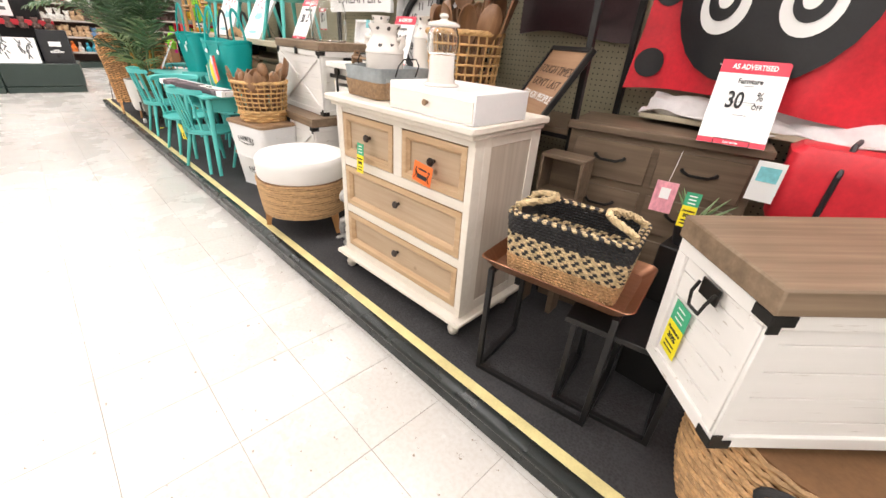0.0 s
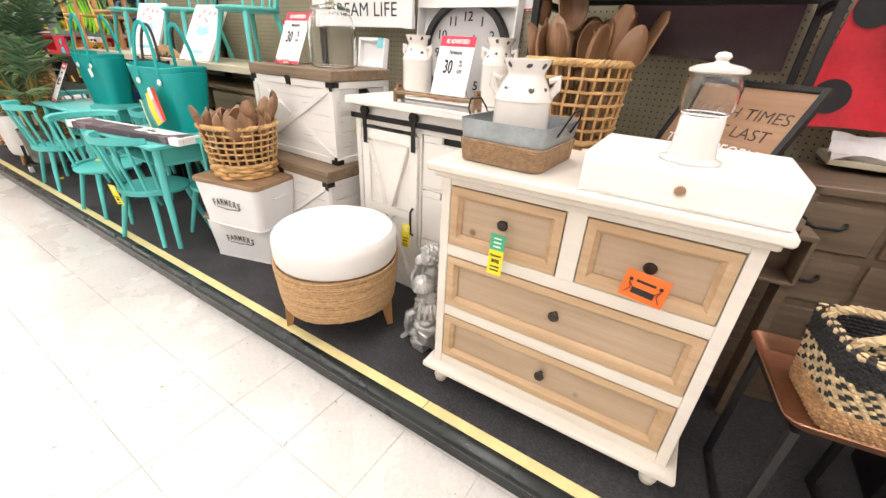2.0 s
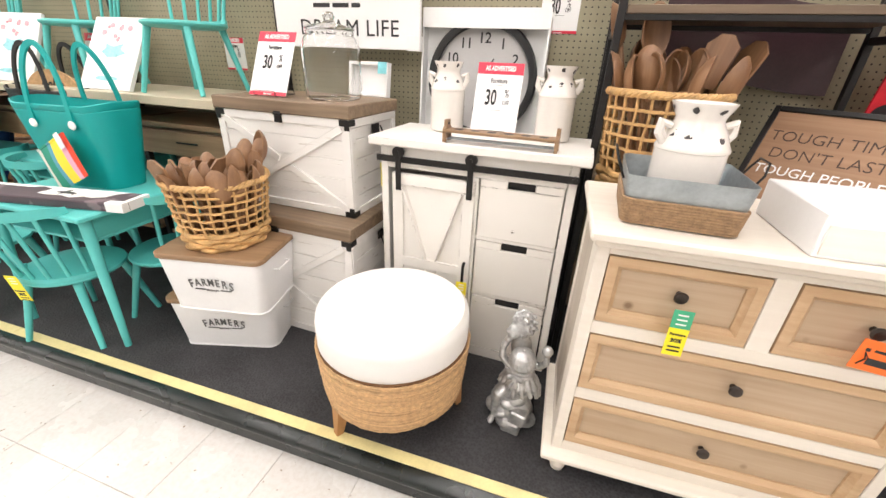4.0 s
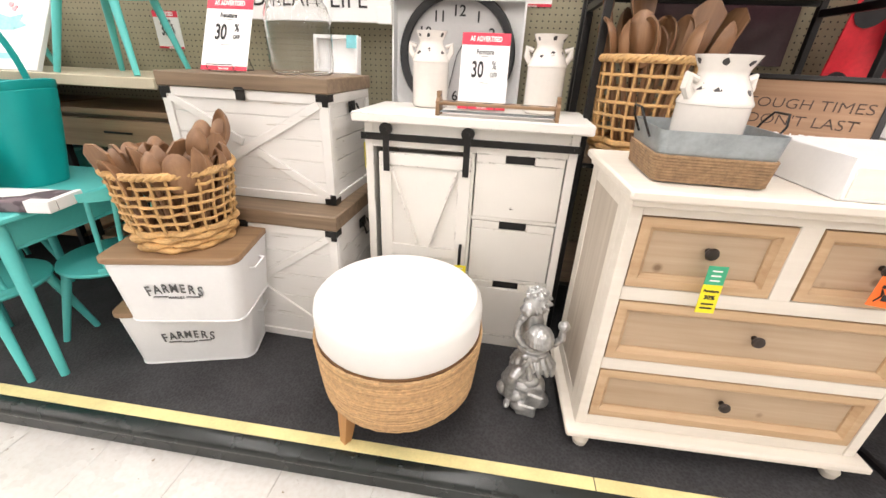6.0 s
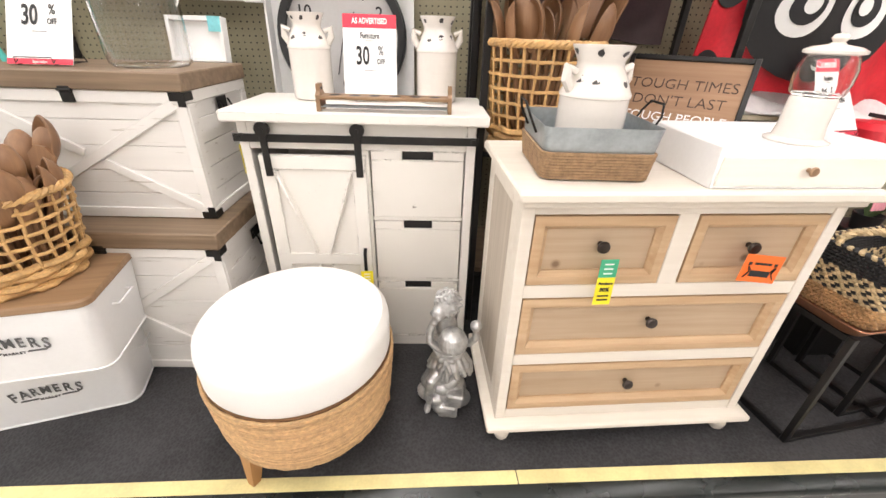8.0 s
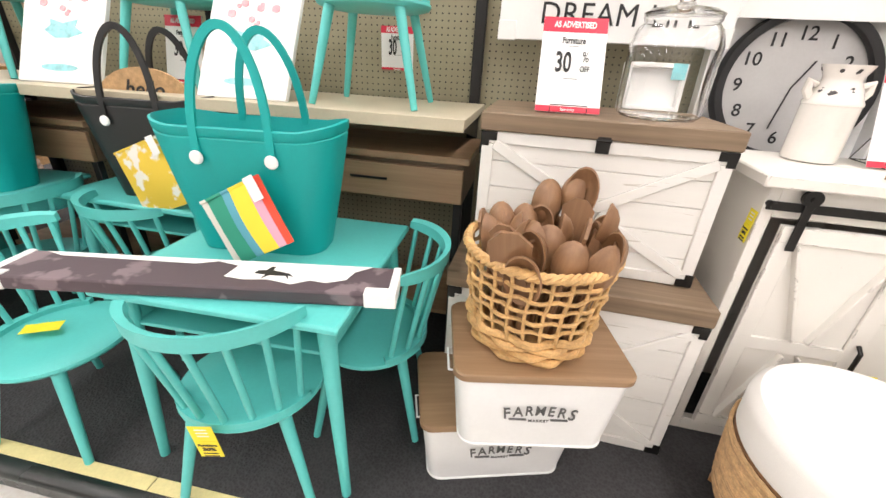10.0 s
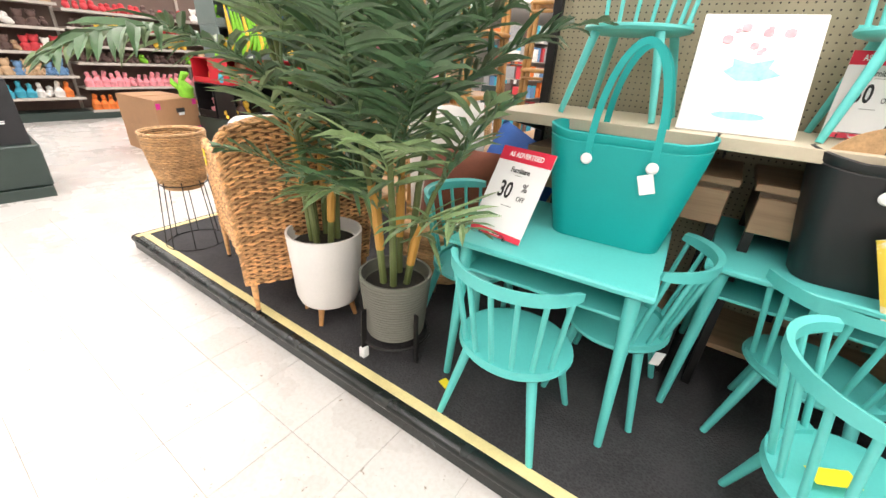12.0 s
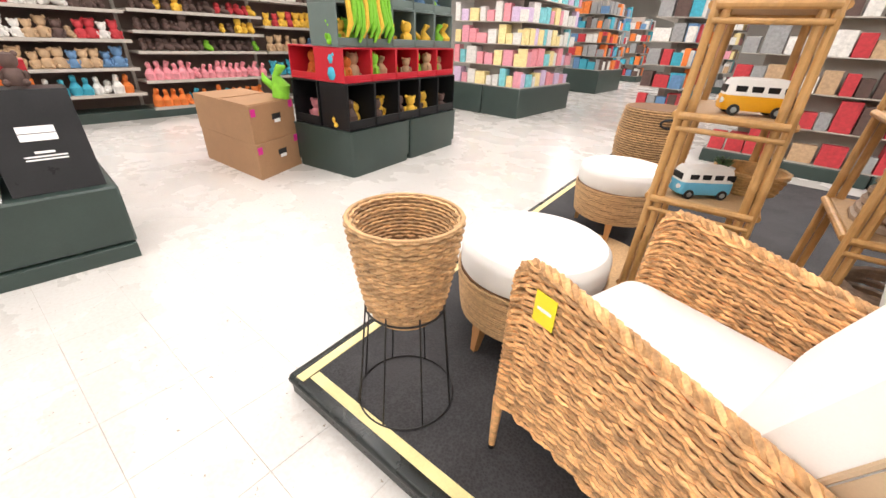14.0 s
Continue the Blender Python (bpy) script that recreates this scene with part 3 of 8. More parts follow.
def drawer_dresser():
    t = thing("dresser", pose(-1.180, 0.150, TOP, 0, 0, 2.0), "cream painted dresser with four raw pine drawers", "dresser")
    W, D, H = 0.80, 0.437, 0.866
    f = 0.052  # front of the carcass behind the top's edge
    for sx in (-1, 1):
        xs = sorted((sx * W / 2, sx * (W / 2 - 0.031)))
        part("stile", G().box(xs[0], f, 0.098, xs[1], f + 0.05, H - 0.03, 0.002), M_CREAM, t)
    for z0, z1 in ((0.098, 0.136), (0.322, 0.362), (0.557, 0.597), (0.793, 0.836)):
        part("rail", G().box(-W / 2 + 0.03, f + 0.002, z0, W / 2 - 0.03, f + 0.05, z1, 0.002), M_CREAM, t)
    part("divider", G().box(-0.02, f + 0.003, 0.59, 0.032, f + 0.05, 0.80, 0.002), M_CREAM, t)
    part("back_panel", G().box(-W / 2 + 0.02, D - 0.01, 0.098, W / 2 - 0.02, D + 0.012, H - 0.03), M_CREAM, t)
    part("bottom_panel", G().box(-W / 2 + 0.02, f + 0.03, 0.099, W / 2 - 0.02, D, 0.112), M_CREAM, t)
    for sx in (-1, 1):
        x0, x1 = sorted((sx * (W / 2 - 0.018), sx * (W / 2 - 0.002)))
        part("side_panel", G().box(x0, f + 0.05, 0.12, x1, D - 0.02, 0.80), M_PINE_V, t, "greyed pine side panel")
        xs = sorted((sx * (W / 2 - 0.022), sx * W / 2))
        gs = G()
        for y0, y1 in ((f + 0.048, f + 0.09), (D - 0.05, D + 0.012)):
            gs.box(xs[0], y0, 0.098, xs[1], y1, H - 0.03, 0.002)
        for z0, z1 in ((0.098, 0.148), (0.785, H - 0.03)):
            gs.box(xs[0], f + 0.09, z0, xs[1], D - 0.05, z1, 0.002)
        part("side_frame", gs, M_CREAM, t)
    part("top", G().box(-0.425, 0.0, H - 0.026, 0.425, D + 0.022, H, 0.006), M_CREAM, t, "cream top board with an overhang")
    part("cornice", G().box(-0.41, 0.022, H - 0.045, 0.41, D + 0.014, H - 0.027, 0.004), M_CREAM, t)
    part("plinth", G().box(-0.43, 0.014, 0.074, 0.43, D + 0.02, 0.0975, 0.006), M_CREAM, t)
    for fx in (-0.37, 0.37):
        for fy in (0.06, D - 0.04):
            part("foot", G().lathe([(0.012, 0), (0.021, 0.01), (0.026, 0.032), (0.017, 0.05), (0.024, 0.064), (0.024, 0.0735)], 16, (fx, fy, 0)), M_CREAM, t)
    for x0, x1, z0, z1, kx, kz in ((-0.368, -0.021, 0.598, 0.792, -0.190, 0.709), (0.033, 0.368, 0.598, 0.792, 0.2, 0.702), (-0.368, 0.368, 0.363, 0.556, 0.001, 0.470), (-0.368, 0.368, 0.137, 0.321, -0.004, 0.232)):
        x0, x1, z0, z1 = x0 + 0.002, x1 - 0.002, z0 + 0.002, z1 - 0.003
        d = part("drawer", G().box(x0, f + 0.018, z0, x1, f + 0.034, z1), M_PINE, t, "raw pine drawer front")
        part("moulding", frame_ring(x0, z0, x1, z1, 0.036, f - 0.003, f + 0.018), M_PINEM, d)
        part("knob", round_knob(0.0165, 0.028), M_KNOB, d, "dark bronze knob", Matrix.Translation((kx, f + 0.016, kz)))
    return t


dresser = drawer_dresser()
price_tag(pose(-1.365, 0.158, 0.795, -3, 0, 3), 0.044, 0.125, "green and yellow price tag hanging from a dresser knob")


def orange_tag():
    t = thing("warning_tag", pose(-0.977, 0.168, 0.790, -4, 6, 0), "orange team-lift warning tag on a drawer knob", "tag")
    part("card", G().box(-0.05, -0.0008, -0.062, 0.05, 0.0008, 0.012, 0.0006), M_ORANGE, t, smooth=False)
    part("pictogram", G().box(-0.026, -0.002, -0.046, 0.026, -0.001, -0.03).box(-0.022, -0.002, -0.014, 0.022, -0.001, -0.008), M_INK, t, smooth=False)
    for s in (-1, 1):
        g = G()
        g.bar((s * 0.036, -0.0015, -0.018), (s * 0.03, -0.0015, -0.034), 0.001, 0.006, up=(0, 1, 0))
        g.bar((s * 0.030, -0.0015, -0.034), (s * 0.04, -0.0015, -0.05), 0.001, 0.005, up=(0, 1, 0))
        g.bar((s * 0.036, -0.0015, -0.018), (s * 0.026, -0.0015, -0.03), 0.001, 0.004, up=(0, 1, 0))
        g.box(s * 0.034 - 0.004, -0.002, -0.016, s * 0.034 + 0.004, -0.001, -0.008)
        part("pictogram", g, M_INK, t, smooth=False)


orange_tag()


def barn_chest(name, m, W, D, H, lid, label, handle=True, cross=True):
    """A whitewashed plank chest with X trims, black corners and a thick brown lid."""
    t = thing(name, m, label, "storage chest", "whitewashed storage chests")
    b = H - lid
    n = 5
    body = G().box(-W / 2 + 0.014, 0.014, 0.006, W / 2 - 0.014, D - 0.014, b - 0.002)
    part("inner_box", body, M_WHITEPLANK, t)
    ph = (b - 0.012) / n
    for i in range(n):
        z0 = 0.006 + i * ph
        part("plank", G().box(-W / 2 + 0.012, 0.008, z0 + 0.001, W / 2 - 0.012, 0.0145, z0 + ph - 0.001, 0.0015), M_WHITEPLANK, t)
        for s in (-1, 1):
            xs = sorted((s * (W / 2 - 0.0145), s * (W / 2 - 0.008)))
            part("plank", G().box(xs[0], 0.014, z0 + 0.001, xs[1], D - 0.014, z0 + ph - 0.001, 0.0015), M_WHITEPLANK, t)
    g = G()
    g.box(-W / 2, 0, 0, W / 2, 0.010, 0.034, 0.002).box(-W / 2, 0, b - 0.034, W / 2, 0.010, b, 0.002)
    for s in (-1, 1):
        xs = sorted((s * W / 2, s * (W / 2 - 0.034)))
        g.box(xs[0], -0.0005, 0.0345, xs[1], 0.010, b - 0.0345, 0.002)
        xo = sorted((s * (W / 2 + 0.0005), s * (W / 2 - 0.010)))
        g.box(xo[0], 0.0105, 0.0, xo[1], D, 0.034, 0.002).box(xo[0], 0.0105, b - 0.034, xo[1], D, b, 0.002)
        g.box(xo[0], 0.011, 0.0345, xo[1], 0.045, b - 0.0345, 0.002).box(xo[0], D - 0.034, 0.0345, xo[1], D, b - 0.0345, 0.002)
    part("frame_trim", g, M_WHITEPLANK, t)
    xi, z0, z1 = W / 2 - 0.034, 0.034, b - 0.034
    if cross:
        part("cross_trim", G().bar((-xi, 0.003, z0), (xi, 0.003, z1), 0.012, 0.030, 0.002), M_WHITEPLANK, t)
    mid = Vector((0, 0.0035, (z0 + z1) / 2))
    for s in (-1, 1) if cross else ():
        e = Vector((s * xi, 0.0035, z0 if s > 0 else z1))
        st = mid + (e - mid).normalized() * 0.03
        part("cross_trim", G().bar(st, e, 0.0105, 0.030, 0.002), M_WHITEPLANK, t)
    part("lid", G().box(-W / 2 - 0.008, -0.008, b + 0.001, W / 2 + 0.008, D + 0.004, H, 0.004), M_LID, t, "thick brown wooden lid")
    for sx in (-1, 1):
        for z, up in ((b - 0.001, 1), (0.0, -1)):
            g = G()
            x = sx * W / 2
            xs = sorted((x + sx * 0.003, x - sx * 0.042))
            zs = sorted((z, z - up * 0.024))
            g.box(xs[0], -0.0035, zs[0], xs[1], 0.0, zs[1], 0.001)
            xv = sorted((x + sx * 0.003, x - sx * 0.02))
            zv = sorted((z - up * 0.02, z - up * 0.04))
            g.box(xv[0], -0.0035, zv[0], xv[1], 0.0, zv[1], 0.001)
            xo = sorted((x + sx * 0.0005, x + sx * 0.004))
            g.box(xo[0], -0.003, zs[0], xo[1], 0.042, zs[1], 0.001)
            part("corner_plate", g, M_IRON, t, "black metal corner plate")
    g = G().box(-0.018, -0.009, b - 0.034, 0.018, -0.001, b + 0.012, 0.002).cyl((-0.02, -0.007, b), (0.02, -0.007, b), 0.005, n=8)
    part("clasp", g, M_IRON, t, "black metal hasp")
    if handle:
        for sx in (-1, 1):
            g = G()
            x = sx * (W / 2 + 0.002)
            xs = sorted((x, x + sx * 0.005))
            g.box(xs[0], D / 2 - 0.03, b - 0.075, xs[1], D / 2 + 0.03, b - 0.035, 0.001)
            g.tube([(x + sx * 0.01, D / 2 - 0.028, b - 0.045), (x + sx * 0.022, D / 2 - 0.026, b - 0.07), (x + sx * 0.024, D / 2 - 0.018, b - 0.1), (x + sx * 0.024, D / 2 + 0.018, b - 0.1), (x + sx * 0.022, D / 2 + 0.026, b - 0.07), (x + sx * 0.01, D / 2 + 0.028, b - 0.045)], 0.004, 6)
            part("side_handle", g, M_IRON, t, "black bail handle")
    return t


barn_chest("storage_chest", pose(-2.832, 0.620, 0.683, 0, 0, -1.5), 0.655, 0.40, 0.45, 0.052, "smaller whitewashed plank chest stacked on a larger one")
barn_chest("storage_chest", pose(-2.838, 0.512, TOP, 0, 0, -1.5), 0.745, 0.50, 0.58, 0.058, "larger whitewashed plank chest under a smaller one")


def barn_cabinet():
    t = thing("barn_door_cabinet", pose(-2.015, 0.600, TOP, 0, 0, -1.0), "distressed white cabinet with a sliding barn door and three drawers", "cabinet")
    W, D, H, f = 0.745, 0.37, 0.935, 0.035
    for s in (-1, 1):
        xs = sorted((s * W / 2, s * (W / 2 - 0.03)))
        part("side", G().box(xs[0], f, 0.0, xs[1], D, H - 0.035, 0.002), M_DISTRESS, t)
    for a, b in ((H - 0.12, H - 0.035), (0.0, 0.05)):
        part("rail", G().box(-W / 2 + 0.03, f, a, W / 2 - 0.03, f + 0.03, b, 0.002), M_DISTRESS, t)
    part("divider", G().box(0.0, f, 0.05, 0.03, D - 0.02, H - 0.12, 0.002), M_DISTRESS, t)
    part("back_panel", G().box(-W / 2 + 0.03, D - 0.015, 0.02, W / 2 - 0.03, D - 0.002, H - 0.04), M_DISTRESS, t)
    for z in (0.315, 0.57):
        part("shelf_rail", G().box(0.03, f + 0.004, z, W / 2 - 0.03, f + 0.05, z + 0.014, 0.001), M_DISTRESS, t)
    part("top", G().box(-W / 2 - 0.035, 0.0, H - 0.034, W / 2 + 0.035, D + 0.02, H, 0.005), M_DISTRESS, t, "distressed white top board")
    # barn door
    dx0, dx1, z0, z1 = -0.315, 0.02, 0.06, 0.80
    d = part("barn_door", G().box(dx0, f - 0.012, z0, dx1, f - 0.002, z1), M_DISTRESS, t, "distressed white door with Z trims")
    g = G()
    for a, b in ((z0, z0 + 0.045), (z1 - 0.045, z1), (0.40, 0.445)):
        g.box(dx0, f - 0.022, a, dx1, f - 0.012, b, 0.002)
    g.box(dx0, f - 0.0225, z0 + 0.045, dx0 + 0.045, f - 0.012, z1 - 0.045, 0.002).box(dx1 - 0.045, f - 0.0225, z0 + 0.045, dx1, f - 0.012, z1 - 0.045, 0.002)
    for s in (-1, 1):
        c = (dx0 + dx1) / 2
        g.bar((c + s * 0.12, f - 0.016, z1 - 0.05), (c + s * 0.022, f - 0.016, 0.45), 0.008, 0.04, 0.002, up=(0, 1, 0))
        g.bar((c + s * 0.022, f - 0.016, 0.395), (c + s * 0.12, f - 0.016, z0 + 0.05), 0.008, 0.04, 0.002, up=(0, 1, 0))
    part("door_trim", g, M_DISTRESS, d)
    part("pull", G().tube([(dx1 - 0.02, f - 0.024, 0.33), (dx1 - 0.02, f - 0.042, 0.345), (dx1 - 0.02, f - 0.042, 0.455), (dx1 - 0.02, f - 0.024, 0.47)], 0.006, 8), M_IRON, d, "black bar pull")
    rail = part("rail", G().box(-W / 2 - 0.005, f - 0.026, 0.842, W / 2 + 0.005, f - 0.02, 0.866, 0.001), M_IRON, t, "black flat sliding rail")
    for x in (-W / 2 + 0.01, W / 2 - 0.01):
        part("rail_spacer", G().cyl((x, f - 0.03, 0.854), (x, f, 0.854), 0.009, n=10), M_IRON, rail)
    for x in (-0.285, 0.002):
        h = part("roller_hanger", G().box(x - 0.011, f - 0.032, 0.735, x + 0.011, f - 0.027, 0.89, 0.001), M_IRON, d, "black strap and wheel")
        part("wheel", G().cyl((x, f - 0.034, 0.882), (x, f - 0.018, 0.882), 0.022, n=18).cyl((x, f - 0.038, 0.882), (x, f - 0.034, 0.882), 0.007, n=8), M_IRON, h)
    for i, (a, b) in enumerate(((0.585, 0.815), (0.33, 0.567), (0.052, 0.312))):
        x0, x1 = 0.035, W / 2 - 0.035
        c = (x0 + x1) / 2
        g = G()
        hw, hh = 0.05, 0.03
        g.box(x0, f + 0.001, a, x1, f + 0.016, b - hh, 0.002).box(x0, f + 0.001, b - hh, c - hw, f + 0.016, b, 0.002).box(c + hw, f + 0.001, b - hh, x1, f + 0.016, b, 0.002)
        dr = part("drawer", g, M_DISTRESS, t, "distressed white drawer with a cut-out grip")
        # Black slab behind the cut-out, in place of the shade inside the drawer.
        part("grip_shadow", G().box(c - hw - 0.004, f + 0.02, b - hh - 0.01, c + hw + 0.004, f + 0.03, b), M_BLACK, dr)


barn_cabinet()


def ottoman(m, r=0.258, label="round ottoman with a jute rope base and white cushion", seed=1):
    t = thing("ottoman", m, label, "ottoman", "round rope ottomans")
    z0, z1, n = 0.128, 0.338, 19
    rng = random.Random(seed)
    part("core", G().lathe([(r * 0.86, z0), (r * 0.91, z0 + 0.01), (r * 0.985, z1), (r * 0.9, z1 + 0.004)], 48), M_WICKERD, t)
    step = (z1 - z0) / n
    g = G()
    for i in range(n):
        v = (i + 0.5) / n
        rad = r * (0.945 + 0.085 * v ** 0.7) - 0.006
        lump = [rng.uniform(-0.0011, 0.0011) for _ in range(120)]
        g.tube([((rad + lump[j]) * math.cos(a), (rad + lump[j]) * math.sin(a), z0 + (i + 0.5) * step + 0.0016 * math.sin(5 * a + 1.7 * i) + lump[-j] * 0.5) for j, a in enumerate(2 * math.pi * j / 120 for j in range(120))], [step * (0.455 + 0.03 * math.sin(j * 1.57 + i)) for j in range(120)], 6, closed=True)
    part("rope_wrap", g, M_ROPE, t, "coiled jute rope")
    c = G().lathe([(r * 0.9, z1 - 0.005), (r * 0.965, z1 + 0.002), (r * 0.985, z1 + 0.012), (r * 0.99, z1 + 0.085), (r * 0.975, z1 + 0.106), (r * 0.92, z1 + 0.122), (r * 0.6, z1 + 0.132), (r * 0.3, z1 + 0.136), (0, z1 + 0.137)], 64)
    part("cushion", c, M_CUSHION, t, "plump white fabric cushion")
    for a in (224, 6, 115):
        ca, sa = math.cos(radians(a)), math.sin(radians(a))
        part("leg", G().cyl((ca * r * 0.91, sa * r * 0.91, 0.0), (ca * r * 0.83, sa * r * 0.83, z0 + 0.012), 0.0165, 0.034, 4), M_LEG, t, "square tapered orange wood leg")
    return t


ott = ottoman(pose(-2.163, 0.262, TOP, 0, 0, 14), r=0.262)


def weave(g, surf, rows, us, amp, r, seg=4, closed=True, n=5, jitter=0.0, flat=1.0):
    """Strands along u that pass in front of and behind stakes: surf(u, v) gives a point and a normal."""
    rng = random.Random(rows * 7 + us)
    k = us * seg
    for i in range(rows):
        v = (i + 0.5) / rows
        ph = math.pi * (i % 2)
        pts = []
        for j in range(k if closed else k + 1):
            u = j / k
            p, nn = surf(u, v)
            pts.append(Vector(p) + Vector(nn) * (amp * math.sin(math.pi * us * u + ph)) + Vector((0, 0, rng.uniform(-jitter, jitter))))
        g.tube(pts, r, n, closed=closed)


def round_surf(prof):
    """A turned surface: prof(v) gives radius and height."""
    def surf(u, v):
        rad, z = prof(v)
        a = 2 * math.pi * u
        return (rad * math.cos(a), rad * math.sin(a), z), (math.cos(a), math.sin(a), 0)
    return surf


def braid(path, off, r, pitch=0.055):
    """Three strands twisted round a path."""
    pts = [Vector(p) for p in path]
    line = []
    for a, b in zip(pts, pts[1:]):
        n = max(1, int((b - a).length / 0.009))
        line += [a.lerp(b, i / n) for i in range(n)]
    line.append(pts[-1])
    g = G()
    for k in range(3):
        out, s = [], 0.0
        for i, c in enumerate(line):
            d = (line[min(i + 1, len(line) - 1)] - line[max(i - 1, 0)]).normalized()
            s += (c - line[i - 1]).length if i else 0.0
            x = d.orthogonal().normalized() if abs(d.x) > 0.9 else d.cross(Vector((1, 0, 0))).normalized()
            y = d.cross(x)
            a = 2 * math.pi * (s / pitch + k / 3)
            out.append(c + x * (off * math.cos(a)) + y * (off * math.sin(a)))
        g.tube(out, r, 5)
    return g


def spoon(length, bowl, m, kind=0):
    g = G()
    if kind == 0:  # spoon with a hollow oval bowl
        g.lathe([(0.0, 0), (bowl * 0.5, 0.006), (bowl * 0.8, 0.018), (bowl, 0.036), (bowl * 0.93, 0.038), (bowl * 0.7, 0.026), (bowl * 0.4, 0.016), (0, 0.012)], 18, sx=0.8, sy=1.3)
        g.v = [(x, z - 0.02, y + length) for x, y, z in g.v]
    else:  # flat spatula blade
        g.prism([(-bowl * 0.6, length - bowl), (-bowl * 0.8, length + bowl), (-bowl * 0.3, length + bowl * 1.5), (bowl * 0.3, length + bowl * 1.5), (bowl * 0.8, length + bowl), (bowl * 0.6, length - bowl)], -0.004, 0.004, Matrix.Rotation(radians(90), 4, "X"))
    g.tube([(0, 0, 0), (0, 0.002, length * 0.5), (0, 0, length - bowl * 0.9)], [0.008, 0.009, 0.008], 8)
    return g


def spoon_basket(m, r0, r1, h, count, label, seed, solid=0.3, big=1.0, tilt=28):
    """An open-weave basket full of carved wooden spoons."""
    b = thing("wicker_basket", m, label, "basket", "open-weave baskets")
    def prof(v):
        return r0 + (r1 - r0) * (v ** 0.7), h * v
    k = 26
    stake = G().tube([round_surf(prof)(0.004 * math.sin(9 * v), v)[0] for v in (0.0, 0.2, 0.4, 0.6, 0.8, 1.0)], 0.0046, 6).mesh("stake", M_BASKET)
    for j in range(k):
        part("stake", stake, M_BASKET, b, m=Matrix.Rotation(2 * math.pi * j / k, 4, "Z"))
    g = G()
    lo = solid
    weave(g, lambda u, v: round_surf(prof)(u, v * lo), 4, 18, 0.008, h * lo / 7.2, 4, True, 7, 0.002)
    part("woven_foot", g, M_BASKET, b, "tight woven lower band")
    wob = random.Random(seed + 50)
    for i in range(5):
        v = lo + (1 - lo) * (i + 0.85) / 6
        pts = []
        for j in range(k * 4):
            p, nn = round_surf(prof)(j / (4 * k), v)
            pts.append(Vector(p) + Vector(nn) * (0.0055 * math.sin(math.pi * j / 4 + math.pi * (i % 2))) + Vector((0, 0, wob.uniform(-0.0012, 0.0012))))
        part("weaver_ring", G().tube(pts, 0.0052, 6, closed=True), M_BASKET, b)
    g = G()
    for ph in (0, 2.1, 4.2):
        g.tube([((r1 + 0.006 * math.cos(20 * a + ph)) * math.cos(a), (r1 + 0.006 * math.cos(20 * a + ph)) * math.sin(a), h + 0.006 * math.sin(20 * a + ph)) for a in [2 * math.pi * j / 120 for j in range(120)]], 0.0078, 6, closed=True)
    part("plaited_rim", g, M_BASKET, b)
    part("base", G().lathe([(r0 * 0.97, 0), (r0 * 0.97, 0.01)], 28), M_BASKET, b)
    rng = random.Random(seed)
    base = m.copy()
    for i in range(count):
        a, q = rng.uniform(0, 2 * math.pi), rng.uniform(0.15, 1.0) ** 0.6
        L = rng.uniform(0.84, 1.02) * h * (1.0 if i % 11 else 1.3) * big
        bowl = rng.uniform(0.044, 0.058) * big
        lean = q * tilt
        rad = q * r0 * (0.78 if tilt < 18 else 0.5)
        sm = base @ Matrix.Translation((rad * math.cos(a), rad * math.sin(a), 0.014)) @ Matrix.Rotation(a - math.pi / 2, 4, "Z") @ Matrix.Rotation(radians(-lean), 4, "X") @ Matrix.Rotation(rng.uniform(-0.9, 0.9) + (math.pi if i % 3 else 0), 4, "Z")
        s = part("wooden_spoon", spoon(L, bowl, None, 1 if i % 7 == 3 else 0), M_SPOON, m=sm)
        tagged(s, "carved brown wooden spoon standing in a wicker basket", "spoon", "wooden spoons in " + ("a front" if big <= 1 else "a rear") + " basket")
    return b


spoon_basket(pose(-2.966, 0.385, 0.606), 0.140, 0.180, 0.258, 40, "pale open-weave wicker basket on a storage bin", 3, tilt=15)


# ---- signs ----
RX90 = Matrix.Rotation(radians(90), 4, "X")


